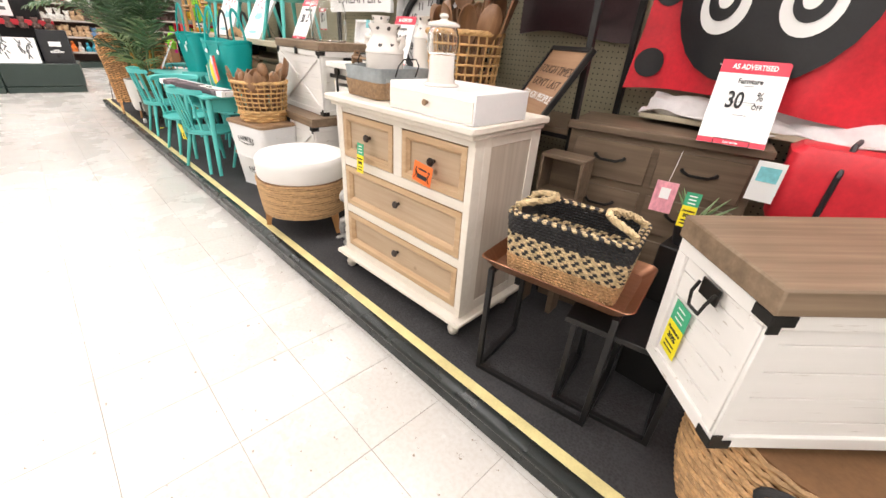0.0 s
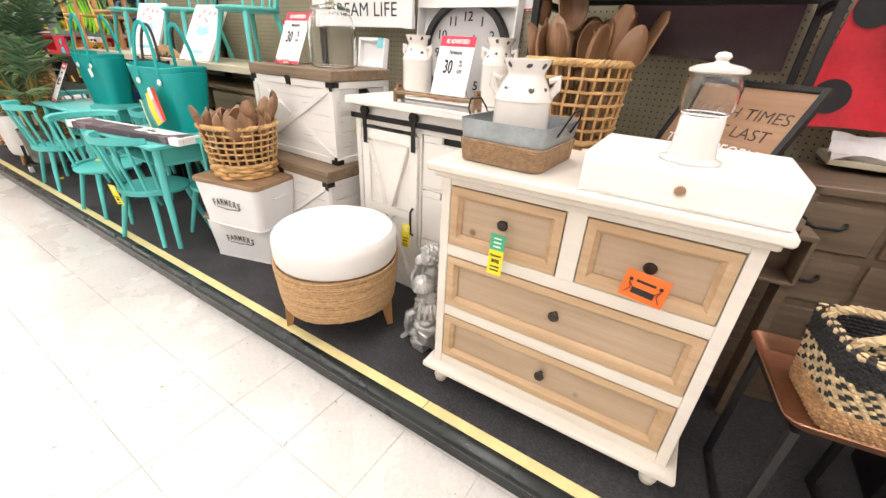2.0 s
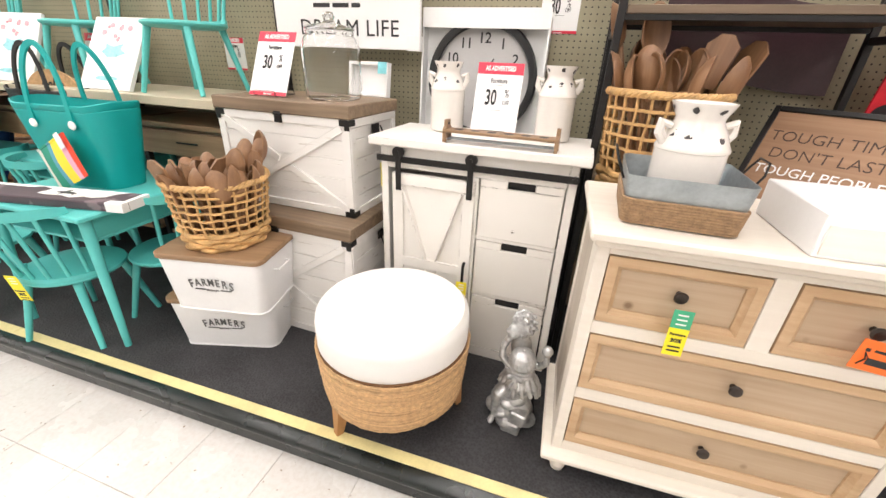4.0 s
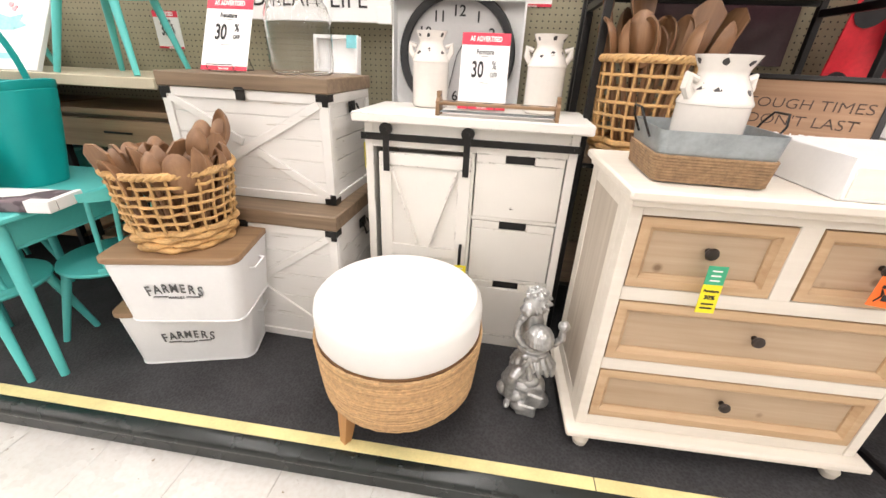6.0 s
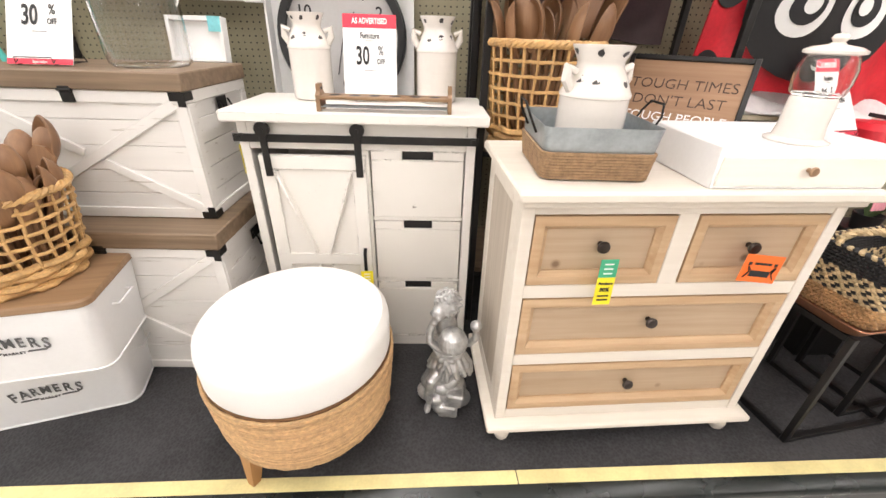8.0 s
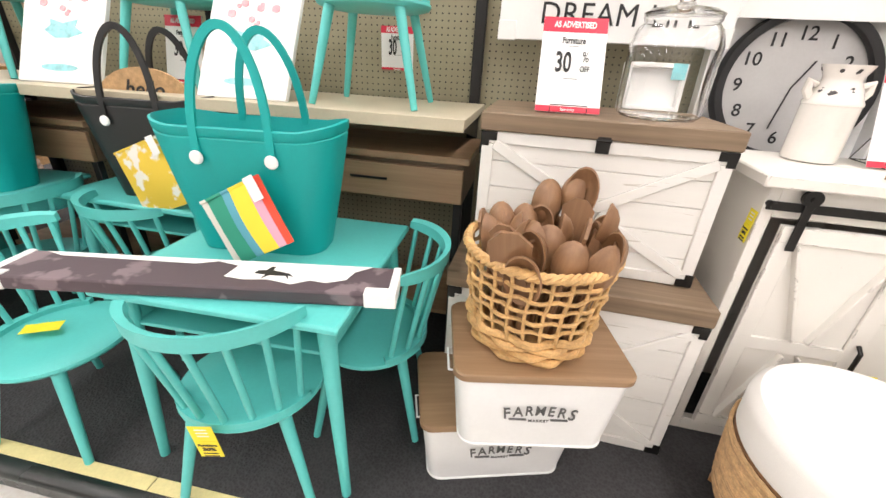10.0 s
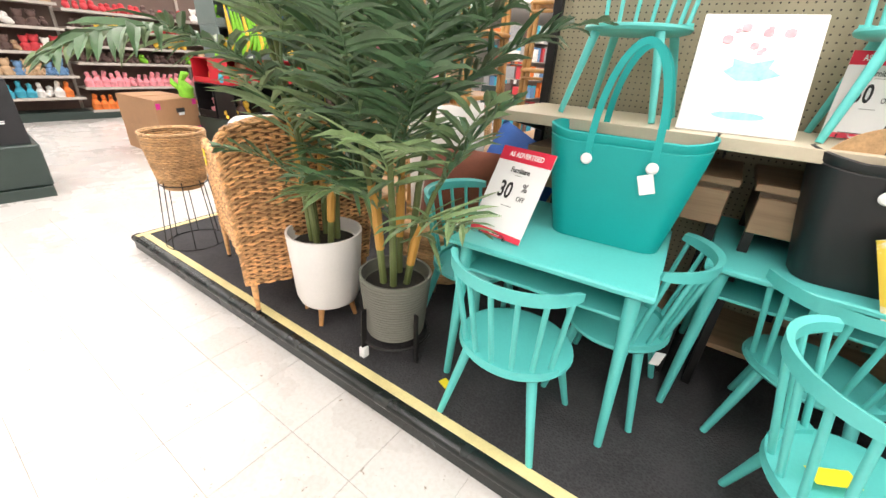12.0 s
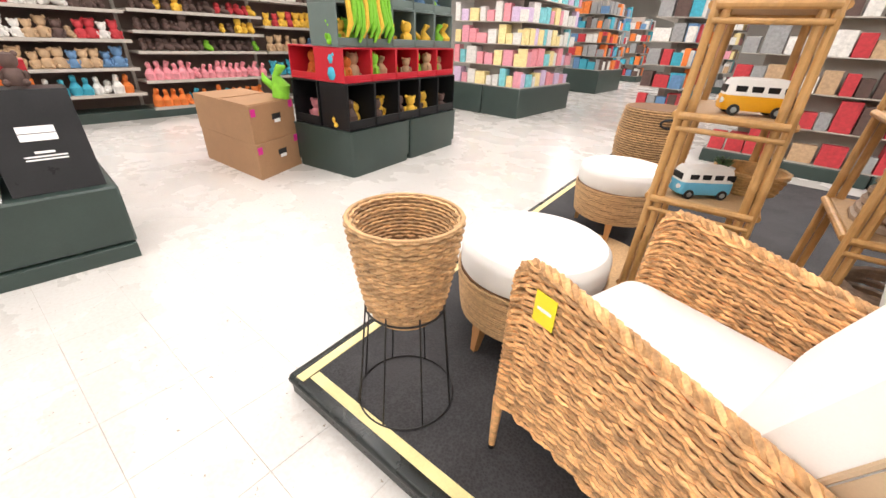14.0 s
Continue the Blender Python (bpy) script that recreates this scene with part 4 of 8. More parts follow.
def sale_sign(m, label="red and white sale sign on a black wire stand", w=0.178, h=0.279, lean=25, stand=True):
    """A card leaning back by some degrees, its foot at the origin, facing -y."""
    t = thing("sale_sign", m, label, "sale sign", "furniture sale signs")
    L = Matrix.Rotation(radians(-lean), 4, "X")
    card = part("card", G().box(-w / 2, 0, 0.004, w / 2, 0.0025, h), M_PAPER, t, m=L, smooth=False)
    part("red_header", G().box(-w / 2, -0.001, h * 0.845, w / 2, -0.0002, h), M_RED, card, smooth=False)
    part("red_footer", G().box(-w / 2, -0.001, 0.004, w / 2, -0.0002, h * 0.075), M_RED, card, smooth=False)
    def put(body, size, x, z, mt, bold=0.0, al="CENTER", nx=0.8):
        part("writing", text_mesh(body, size, mt, bold=bold, align=al), mt, card, m=Matrix.Translation((x * w / 0.216, -0.0018, z)) @ RX90 @ Matrix.Diagonal((nx * w / 0.216, 1, 1, 1)))
    put("AS ADVERTISED", 0.025, 0, h * 0.92, M_PAPER, 0.0006)
    put("Furniture", 0.026, 0, h * 0.755, M_INK, 0.0003)
    part("print_bar", G().box(-0.014, -0.0012, h * 0.698, 0.014, -0.0004, h * 0.702), M_GREYINK, card, smooth=False)
    put("30", 0.082, -0.030, h * 0.52, M_INK, 0.0016, nx=0.68)
    put("%", 0.042, 0.044, h * 0.585, M_INK, 0.0)
    put("OFF", 0.024, 0.044, h * 0.462, M_INK, 0.0)
    part("print_bar", G().box(-0.02, -0.0012, h * 0.358, 0.02, -0.0004, h * 0.363), M_GREYINK, card, smooth=False)
    put("Super savings", 0.011, 0, h * 0.04, M_PAPER, 0.0002)
    if stand:
        g = G().tube([(-0.05, -0.006, 0.016), (-0.05, -0.016, 0.008), (-0.05, -0.016, 0.024), (0.05, -0.016, 0.024), (0.05, -0.016, 0.008), (0.05, -0.006, 0.016)], 0.0016, 5)
        g.tube([(-0.05, -0.012, 0.004), (-0.045, 0.13, 0.004), (0.045, 0.13, 0.004), (0.05, -0.012, 0.004)], 0.0016, 5)
        g.tube([(-0.045, 0.13, 0.004), (-0.03, 0.075, 0.13), (0.03, 0.075, 0.13), (0.045, 0.13, 0.004)], 0.0016, 5)
        part("wire_stand", g, M_BLACK, t)
    return t


sale_sign(pose(-0.222, 0.835, 0.946, 0, 0, 14), "red and white sale sign standing on a brown dresser", w=0.192, h=0.30, lean=33)
sale_sign(pose(-2.935, 0.690, 1.135, 0, 0, 3), "red and white sale sign standing on a plank chest", lean=28)
sale_sign(pose(-1.990, 0.815, 1.037, 0, 0, 2), "red and white sale sign standing on a white cabinet", lean=20)
sale_sign(pose(-5.420, 0.290, 0.722, 0, 0, -9), "red and white sale sign standing on a teal table", w=0.21, h=0.322, lean=29)
sale_sign(pose(-4.52, 1.06, 1.097, 0, 0, 0), "red and white sale sign standing on the cream shelf", lean=14)
sale_sign(pose(-3.62, 1.2672, 1.20, 0, 0, 0), "small sale card hanging on the pegboard", w=0.14, h=0.17, lean=0, stand=False)


# ---- storage bins ----
def rounded_rect(w, d, r, n=5):
    pts = []
    for cx, cy, a0 in ((w / 2 - r, d / 2 - r, 0), (-w / 2 + r, d / 2 - r, 90), (-w / 2 + r, -d / 2 + r, 180), (w / 2 - r, -d / 2 + r, 270)):
        for i in range(n + 1):
            a = radians(a0 + 90 * i / n)
            pts.append((cx + r * math.cos(a), cy + r * math.sin(a)))
    return pts


def loft(g, rings, cap0=True, cap1=True):
    n = len(rings[0])
    v = [p for r in rings for p in r]
    f = [(i * n + j, i * n + (j + 1) % n, (i + 1) * n + (j + 1) % n, (i + 1) * n + j) for i in range(len(rings) - 1) for j in range(n)]
    if cap0:
        f.append(tuple(range(n))[::-1])
    if cap1:
        f.append(tuple(range((len(rings) - 1) * n, len(rings) * n)))
    return g.add(v, f)


def farm_bin(m, W, D, H, label):
    t = thing("storage_bin", m, label, "storage bin", "white tin storage bins")
    rings = []
    for z, k in ((0, 0.86), (0.004, 0.872), (0.012, 0.875), (H - 0.03, 0.965), (H - 0.024, 0.965)):
        rings.append([(x, y + D / 2, z) for x, y in rounded_rect(W * k, D * k, 0.04)])
    part("tin_body", loft(G(), rings), M_ENAMEL, t, "white enamelled tin body")
    part("rolled_edge", G().tube([(x, y + D / 2, 0.004) for x, y in rounded_rect(W * 0.872, D * 0.872, 0.04)], 0.004, 6, closed=True), M_ENAMEL, t)
    lid = [[(x, y + D / 2, z) for x, y in rounded_rect(W - e, D - e, 0.035)] for z, e in ((H - 0.022, 0.006), (H - 0.019, 0.0), (H - 0.004, 0.0), (H, 0.006))]
    part("lid", loft(G(), lid), M_LIDTAN, t, "brown wooden lid")
    slope = math.atan2(0.05 * D, H)
    fy = D / 2 - D * 0.93 / 2 - 0.002
    tm = Matrix.Translation((0.0, fy - 0.003, H * 0.56)) @ Matrix.Rotation(slope, 4, "X") @ RX90
    for i, ch in enumerate("FARMERS"):
        q = (i - 3) / 3
        lm = tm @ Matrix.Translation((q * 0.082, -0.012 * q * q, 0)) @ Matrix.Rotation(-0.14 * q, 4, "Z") @ Matrix.Diagonal((0.74, 1, 1, 1))
        part("writing", text_mesh(ch, 0.046 + 0.008 * q * q, M_GREYINK, bold=0.0007), M_GREYINK, t, m=lm)
    tm2 = Matrix.Translation((0.0, fy - 0.0008, H * 0.42)) @ Matrix.Rotation(slope, 4, "X") @ RX90
    part("writing", text_mesh("MARKET", 0.012, M_INK, bold=0.0002, space=1.2), M_INK, t, m=tm2)
    for s in (-1, 1):
        part("flourish", G().box(s * 0.052 - 0.022, fy - 0.0016, H * 0.425, s * 0.052 + 0.022, fy + 0.004, H * 0.432), M_GREYINK, t, m=Matrix.Rotation(0, 4, "X"), smooth=False)
    for s in (-1, 1):
        x = s * W * 0.47
        part("handle", G().tube([(x - s * 0.01, D / 2 - 0.045, H * 0.66), (x + s * 0.018, D / 2 - 0.043, H * 0.66), (x + s * 0.02, D / 2 + 0.043, H * 0.66), (x - s * 0.01, D / 2 + 0.045, H * 0.66)], 0.0035, 6), M_ENAMEL, t)
    return t


farm_bin(pose(-2.985, 0.275, TOP, 0, 0, 17), 0.475, 0.31, 0.25, "white farmhouse tin bin with wooden lid, under another")
farm_bin(pose(-2.912, 0.205, 0.350, 0, 0, 12), 0.44, 0.31, 0.255, "white farmhouse tin bin with wooden lid, holding a spoon basket")


# ---- teal tables, chairs and totes ----
def teal_table(m, label, W=0.66, D=0.62, H=0.615):
    t = thing("kids_table", m, label, "table", "teal tables")
    part("tabletop", G().box(0, 0, H - 0.022, W, D, H, 0.006), M_TEAL, t)
    g = G()
    g.box(0.05, 0.05, H - 0.13, W - 0.05, D - 0.05, H - 0.118, 0.002)
    part("cubby_floor", g, M_TEAL, t)
    for x0, x1 in ((0.05, 0.064), (W - 0.064, W - 0.05)):
        part("cubby_side", G().box(x0, 0.05, H - 0.118, x1, D - 0.05, H - 0.022, 0.002), M_TEAL, t)
    part("cubby_back", G().box(0.064, D - 0.07, H - 0.118, W - 0.064, D - 0.056, H - 0.022, 0.002), M_TEAL, t)
    for x, sx in ((0.055, -1), (W - 0.055, 1)):
        for y, sy in ((0.055, -1), (D - 0.055, 1)):
            part("leg", G().cyl((x + sx * 0.03, y + sy * 0.03, 0), (x, y, H - 0.023), 0.0135, 0.023, 14), M_TEAL, t)
    return t


teal_table(pose(-5.545, 0.195, TOP, 0, 0, 4), "teal painted wooden table holding a tote and a sign")
teal_table(pose(-4.80, 0.60, TOP, 0, 0, -1), "teal painted wooden table under a black tote")
teal_table(pose(-4.035, 0.095, TOP, 0, 0, 1.5), "teal painted wooden table holding a tote and a canvas", W=0.65)

SEAT_Z, RAIL_Z = 0.325, 0.632


def build_chair(m, label):
    """Windsor style child's chair: front along +y, the curved rail behind the seat."""
    t = thing("kids_chair", m, label, "chair", "teal spindle chairs")
    r = 0.195
    part("seat", G().lathe([(0, -0.03), (r * 0.8, -0.03), (r * 0.96, -0.022), (r, -0.012), (r * 0.985, -0.003), (r * 0.9, 0.0), (r * 0.6, -0.004), (0, -0.007)], 40, (0, 0, SEAT_Z), sy=0.95), M_TEAL, t)
    # curved lower band and top rail behind the seat
    def arc(rad, a, z, flare=0.0):
        return Vector((rad * math.sin(a), -rad * 0.95 * math.cos(a) - flare, z))
    A = 1.18
    angs = [-A + 2 * A * i / 18 for i in range(19)]
    g = G()
    rings = []
    for a in angs:
        w = 0.02
        rings.append([arc(r - 0.001, a, SEAT_Z - 0.001), arc(r - 0.028, a, SEAT_Z - 0.001), arc(r - 0.028, a, SEAT_Z + 0.016), arc(r - 0.001, a, SEAT_Z + 0.016)])
    loft(g, rings)
    part("seat_band", g, M_TEAL, t)
    g = G()
    rings = []
    for a in angs:
        q = 1.0 - 0.35 * (abs(a) / A) ** 6
        hh = 0.021 * q
        rings.append([arc(0.226, a, RAIL_Z - hh, 0.03), arc(0.206, a, RAIL_Z - hh, 0.03), arc(0.206, a, RAIL_Z + hh * 0.6, 0.034), arc(0.226, a, RAIL_Z + hh, 0.034)])
    loft(g, rings)
    part("top_rail", g, M_TEAL, t)
    for i in range(7):
        a = -A * 0.9 + 1.8 * A * i / 6
        part("spindle", G().tube([arc(r - 0.016, a, SEAT_Z + 0.01), arc(0.216, a, RAIL_Z - 0.012, 0.03)], [0.0085, 0.0085], 10), M_TEAL, t)
    for sx in (-1, 1):
        for y, ty in ((-0.11, -0.165), (0.11, 0.165)):
            part("leg", G().cyl((sx * 0.178, ty, 0), (sx * 0.115, y, SEAT_Z - 0.026), 0.0115, 0.0175, 12), M_TEAL, t)
    return t


chair = build_chair(pose(-5.245, 0.205, TOP, 0, 0, 0), "teal painted spindle-back chair facing its table")
for x, y, z, rz, lab in ((-4.375, 0.205, TOP, -86, "teal spindle-back chair turned sideways near the platform edge"), (-3.70, 0.205, TOP, 13, "teal spindle-back chair with a yellow tag, facing its table"), (-3.46, 0.50, TOP, 101, "teal spindle-back chair beside a table and storage bins"), (-5.00, 0.575, TOP, 88, "teal spindle-back chair tucked under a table"), (-4.41, 0.690, TOP, -13, "teal spindle-back chair in front of a black tote"), (-5.66, 0.60, TOP, -95, "teal spindle-back chair behind the sale sign"), (-3.60, 0.955, 1.097, 184, "teal spindle-back chair displayed on the shelf"), (-4.45, 1.03, 1.097, 180, "teal spindle-back chair displayed on the shelf beside prints"), (-5.27, 1.00, 1.097, 176, "teal spindle-back chair displayed on the shelf above a tote")):
    c = copy_thing(chair, pose(x, y, z, 0, 0, rz))
    c["label"] = lab
price_tag(pose(-3.678, -0.016, 0.478, 8, 0, 13), 0.055, 0.125, "yellow price tag hanging on a teal chair", upper=M_YELLOW, split=0.5)
tagged(part("price_card", G().box(-0.05, -0.022, 0, 0.05, 0.022, 0.0012), M_YELLOW, m=pose(-4.43, 0.20, TOP + SEAT_Z + 0.018, 4, 0, 30), smooth=False), "yellow price card lying on a teal chair seat", "price card")
tagged(part("paper_tag", G().box(-0.018, -0.0008, -0.06, 0.018, 0.0008, 0.0), M_PAPER, m=pose(-4.828, 0.505, 0.39, 6, 8, 30), smooth=False), "white paper tag hanging on a teal chair leg", "tag")
tagged(part("price_card", G().box(-0.03, -0.018, 0, 0.03, 0.018, 0.0012), M_YELLOW, m=pose(-5.48, 0.16, TOP + 0.001, 0, 0, -20), smooth=False), "yellow price card fallen on the carpet", "price card")


def tote(m, W, D, H, body, label, handle_h=0.27):
    """A foam tote with flared ends, a waved rim and two button-fixed handles."""
    t = thing("tote_bag", m, label, "tote bag", "foam tote bags")
    def ring(v, inner):
        w = W * (0.73 + 0.27 * v) - inner * 2
        d = D * (0.72 + 0.28 * v) - inner * 2
        pts = []
        for x, y in rounded_rect(w, d, min(w, d) * 0.36, 8):
            lift = 0.032 * (abs(x) / (W / 2)) ** 2 * v ** 4
            pts.append((x, y, 0.004 * inner / 0.006 + H * v * 0.97 + lift))
        return pts
    vs = (0, 0.02, 0.06, 0.2, 0.4, 0.6, 0.8, 0.93, 0.935, 0.95, 1.0)
    rings = [ring(0, 0.02)] + [ring(v, 0.0 if v != 0.935 else 0.003) for v in vs]
    inner = [ring(v, 0.006) for v in (1.0, 0.8, 0.5, 0.2, 0.04)]
    part("bag_body", loft(G(), rings + inner), body, t)
    for s in (-1, 1):
        yb = s * D * 0.475
        hx = W * 0.195
        pts = []
        for i in range(25):
            a = math.pi * i / 24
            x = -hx * math.cos(a) * (1 - 0.12 * math.sin(a) ** 2)
            z = H * 0.80 + (handle_h + H * 0.2) * math.sin(a) ** 0.72
            y = yb + s * 0.006 + (-s) * 0.02 * math.sin(a) * 1.4
            pts.append((x, y, z))
        g = G()
        rr = []
        for i, p in enumerate(pts):
            d = Vector(pts[min(i + 1, 24)]) - Vector(pts[max(i - 1, 0)])
            d.normalize()
            nn = Vector((0, 1, 0))
            sd = d.cross(nn).normalized()
            w, th = 0.0105, 0.0045
            rr.append([Vector(p) + sd * w + nn * th, Vector(p) + sd * w - nn * th, Vector(p) - sd * w - nn * th, Vector(p) - sd * w + nn * th])
        loft(g, rr)
        h = part("handle", g, body, t)
        for sx in (-1, 1):
            b = G().lathe([(0.018, 0), (0.018, 0.003), (0.014, 0.007), (0, 0.008)], 16)
            b.v = [(sx * hx + x, yb + s * (z + 0.009), H * 0.80 + y) for x, y, z in b.v]
            part("button", b, M_WHITE, h, "white round button")
    return t


tote(pose(-3.777, 0.475, 0.716, 0, 0, 7), 0.51, 0.24, 0.352, M_EVA, "teal foam tote bag standing on a table", 0.235)
tote(pose(-5.125, 0.600, 0.716, 0, 0, 5), 0.50, 0.23, 0.36, M_EVA, "teal foam tote bag with a paper tag on a table")
tote(pose(-4.390, 0.770, 0.716, 0, 0, 5), 0.52, 0.25, 0.36, M_EVABLK, "black foam tote bag holding a coir mat", 0.225)


def stripes(name, cols):
    m, t, b = nodes_of(name)
    mp = mapped(t, (1, 1, 1))
    s = t.nodes.new("ShaderNodeSeparateXYZ")
    t.links.new(mp.outputs[0], s.inputs[0])
    mr = t.nodes.new("ShaderNodeMapRange")
    mr.inputs["From Min"].default_value, mr.inputs["From Max"].default_value = -0.1, 0.1
    t.links.new(s.outputs["X"], mr.inputs["Value"])
    r = ramp(t, [(i / len(cols), c) for i, c in enumerate(cols)])
    r.color_ramp.interpolation = "CONSTANT"
    t.links.new(mr.outputs[0], r.inputs[0])
    t.links.new(r.outputs[0], b.inputs["Base Color"])
    n = noise_tex(t, mp, 160, 2)
    b.inputs["Roughness"].default_value = 0.7
    bumped(t, b, n.outputs["Fac"], 0.2)
    return m


M_RAINBOW = stripes("rainbow_stripe_cloth", [(0.7, 0.68, 0.62), (0.03, 0.3, 0.2), (0.03, 0.3, 0.2), (0.1, 0.35, 0.45), (0.85, 0.68, 0.05), (0.85, 0.68, 0.05), (0.72, 0.38, 0.5), (0.8, 0.08, 0.04)])


def blotch(name, a, b2, scale=9.0, lo=0.5):
    m, t, b = nodes_of(name)
    mp = mapped(t, (1, 1, 1))
    n, n2 = noise_tex(t, mp, scale, 3), noise_tex(t, mp, 150, 2)
    r = ramp(t, [(lo, a), (lo + 0.06, b2)])
    t.links.new(n.outputs["Fac"], r.inputs[0])
    t.links.new(r.outputs[0], b.inputs["Base Color"])
    b.inputs["Roughness"].default_value = 0.7
    bumped(t, b, n2.outputs["Fac"], 0.2)
    return m


M_TIEDYE = blotch("yellow_tie_dye_cloth", (0.72, 0.5, 0.05), (0.75, 0.72, 0.66), 14, 0.52)


def pouch(m, W, H, mt, label):
    t = thing("zip_pouch", m, label, "pouch", "zip pouches")
    g = G().sheet(lambda u, v: ((u - 0.5) * W, -0.012 * math.sin(math.pi * u) * math.sin(math.pi * v), (v - 1) * H), 10, 8, 0.006)
    part("cloth", g, mt, t)
    part("zip", G().box(-W / 2, -0.004, -0.008, W / 2, 0.0045, 0.0, 0.001), mt, t)
    part("tag", G().box(W / 2 - 0.035, -0.016, -0.06, W / 2 - 0.005, -0.0145, 0.004), M_PAPER, t, smooth=False)
    return t


pouch(pose(-3.770, 0.322, 0.930, -8, -27, 7), 0.19, 0.19, M_RAINBOW, "rainbow striped pouch clipped to a teal tote")
pouch(pose(-4.370, 0.622, 0.935, -7, -22, 5), 0.2, 0.245, M_TIEDYE, "yellow tie-dye pouch clipped to a black tote")
tagged(part("paper_tag", G().box(-0.022, -0.001, -0.06, 0.022, 0.001, 0), M_PAPER, m=pose(-5.03, 0.475, 0.985, 0, -20, 5), smooth=False), "cream paper tag hanging on a teal tote", "tag")
mat_g = G().prism([(0.17 * math.cos(math.pi * i / 24), 0.11 * math.sin(math.pi * i / 24)) for i in range(25)], -0.006, 0.006, RX90)
coir = part("door_mat", mat_g, M_ROPE, m=pose(-4.43, 0.77, 1.045, -6, 0, 5) @ Matrix.Diagonal((1.15, 1, 1.2, 1)))
tagged(coir, "half-round coir mat with script lettering in a tote", "door mat")
part("writing", text_mesh("hello", 0.07, M_INK, shear=0.3, bold=0.001), M_INK, coir, m=Matrix.Translation((0.0, -0.0075, 0.045)) @ RX90)


def canvas_art():
    t = thing("canvas_print", pose(-4.245, 0.035, 0.7165, 0, 0, 11.0), "long stretched canvas of a grey desert and rider, lying down", "canvas print")
    W, D, H = 0.975, 0.135, 0.036
    part("canvas", G().box(0, 0, 0, W, D, H, 0.004), M_CANVAS, t, "canvas with a grey-mauve landscape")
    g = G()
    sky = [(0.55, 0.05), (0.60, 0.04), (0.66, 0.045), (0.72, 0.028), (0.76, 0.05), (0.80, 0.042), (0.845, 0.06), (0.86, 0.10), (0.90, D - 0.004), (0.05, D - 0.004), (0.10, D - 0.022), (0.45, D - 0.03), (0.5, D - 0.012), (0.56, D - 0.03)]
    part("white_sky", G().prism(sky, H + 0.0002, H + 0.001), M_PAPER, t, smooth=False)
    rider = G().prism([(0.615, 0.070), (0.62, 0.085), (0.64, 0.088), (0.645, 0.106), (0.655, 0.106), (0.656, 0.088), (0.70, 0.076), (0.715, 0.062), (0.70, 0.066), (0.71, 0.045), (0.695, 0.064), (0.655, 0.064), (0.64, 0.046), (0.645, 0.066)], H + 0.0012, H + 0.002)
    part("rider_shape", rider, M_INK, t, smooth=False)
    for x0, x1 in ((-0.001, 0.052), (W - 0.075, W + 0.001)):
        part("corner_guard", G().box(x0, -0.0025, -0.0, x1, 0.03, H + 0.003, 0.002).box(x0 if x0 < 0 else x1 - 0.02, 0.03, 0, 0.02 if x0 < 0 else x1, D, H + 0.003, 0.002), M_PAPER, t, "white card corner guard")


M_CANVAS = blotch("mauve_grey_canvas", (0.085, 0.06, 0.07), (0.2, 0.15, 0.165), 10, 0.55)
canvas_art()


def flower_print(m, label):
    """A wrapped white canvas of a blue jar of pink flowers."""
    t = thing("flower_print", m, label, "wall art", "flower prints on the shelf")
    W, H = 0.335, 0.40
    part("canvas", G().box(-W / 2, 0, 0, W / 2, 0.022, H, 0.003), M_PAPER, t)
    rng = random.Random(5)
    jar = G().prism([(-0.03, 0.175), (-0.075, 0.205), (-0.05, 0.225), (-0.055, 0.25), (0.0, 0.235), (0.06, 0.252), (0.05, 0.222), (0.085, 0.2), (0.03, 0.178)], -0.0002, 0.0012, RX90)
    part("painted_jar", jar, M_WASHBLUE, t, smooth=False)
    for i in range(9):
        cx, cz, r = rng.uniform(-0.09, 0.09), rng.uniform(0.27, 0.36), rng.uniform(0.007, 0.016)
        part("painted_flower", G().prism([(cx + r * math.cos(k * 0.785) * (1 + 0.25 * (k % 2)), cz + r * math.sin(k * 0.785)) for k in range(8)], -0.0004, 0.0014 + 0.0002 * i, RX90), M_WASHPINK, t, smooth=False)
    part("painted_saucer", G().prism([(0.075 * math.cos(k * 0.4488), 0.06 + 0.014 * math.sin(k * 0.4488)) for k in range(14)], -0.0002, 0.0012, RX90), M_WASHBLUE, t, smooth=False)
    return t


M_WASHBLUE = mat("washed_aqua_paint", (0.3, 0.62, 0.66), 0.6, var=0.35, scale=25)
M_WASHPINK = mat("washed_pink_paint", (0.72, 0.36, 0.4), 0.6, var=0.3, scale=40)
M_PALEBLUE = mat("pale_blue_paint", (0.2, 0.55, 0.6), 0.6, var=0.3, scale=20)
M_PALEPINK = mat("pale_pink_paint", (0.7, 0.3, 0.36), 0.6, var=0.3, scale=40)
flower_print(pose(-4.855, 0.80, 1.098, -26, 0, 8), "white canvas of a blue jar of pink flowers")
flower_print(pose(-4.03, 0.765, 1.098, -31, 0, 4), "white canvas of a blue jar of pink flowers")


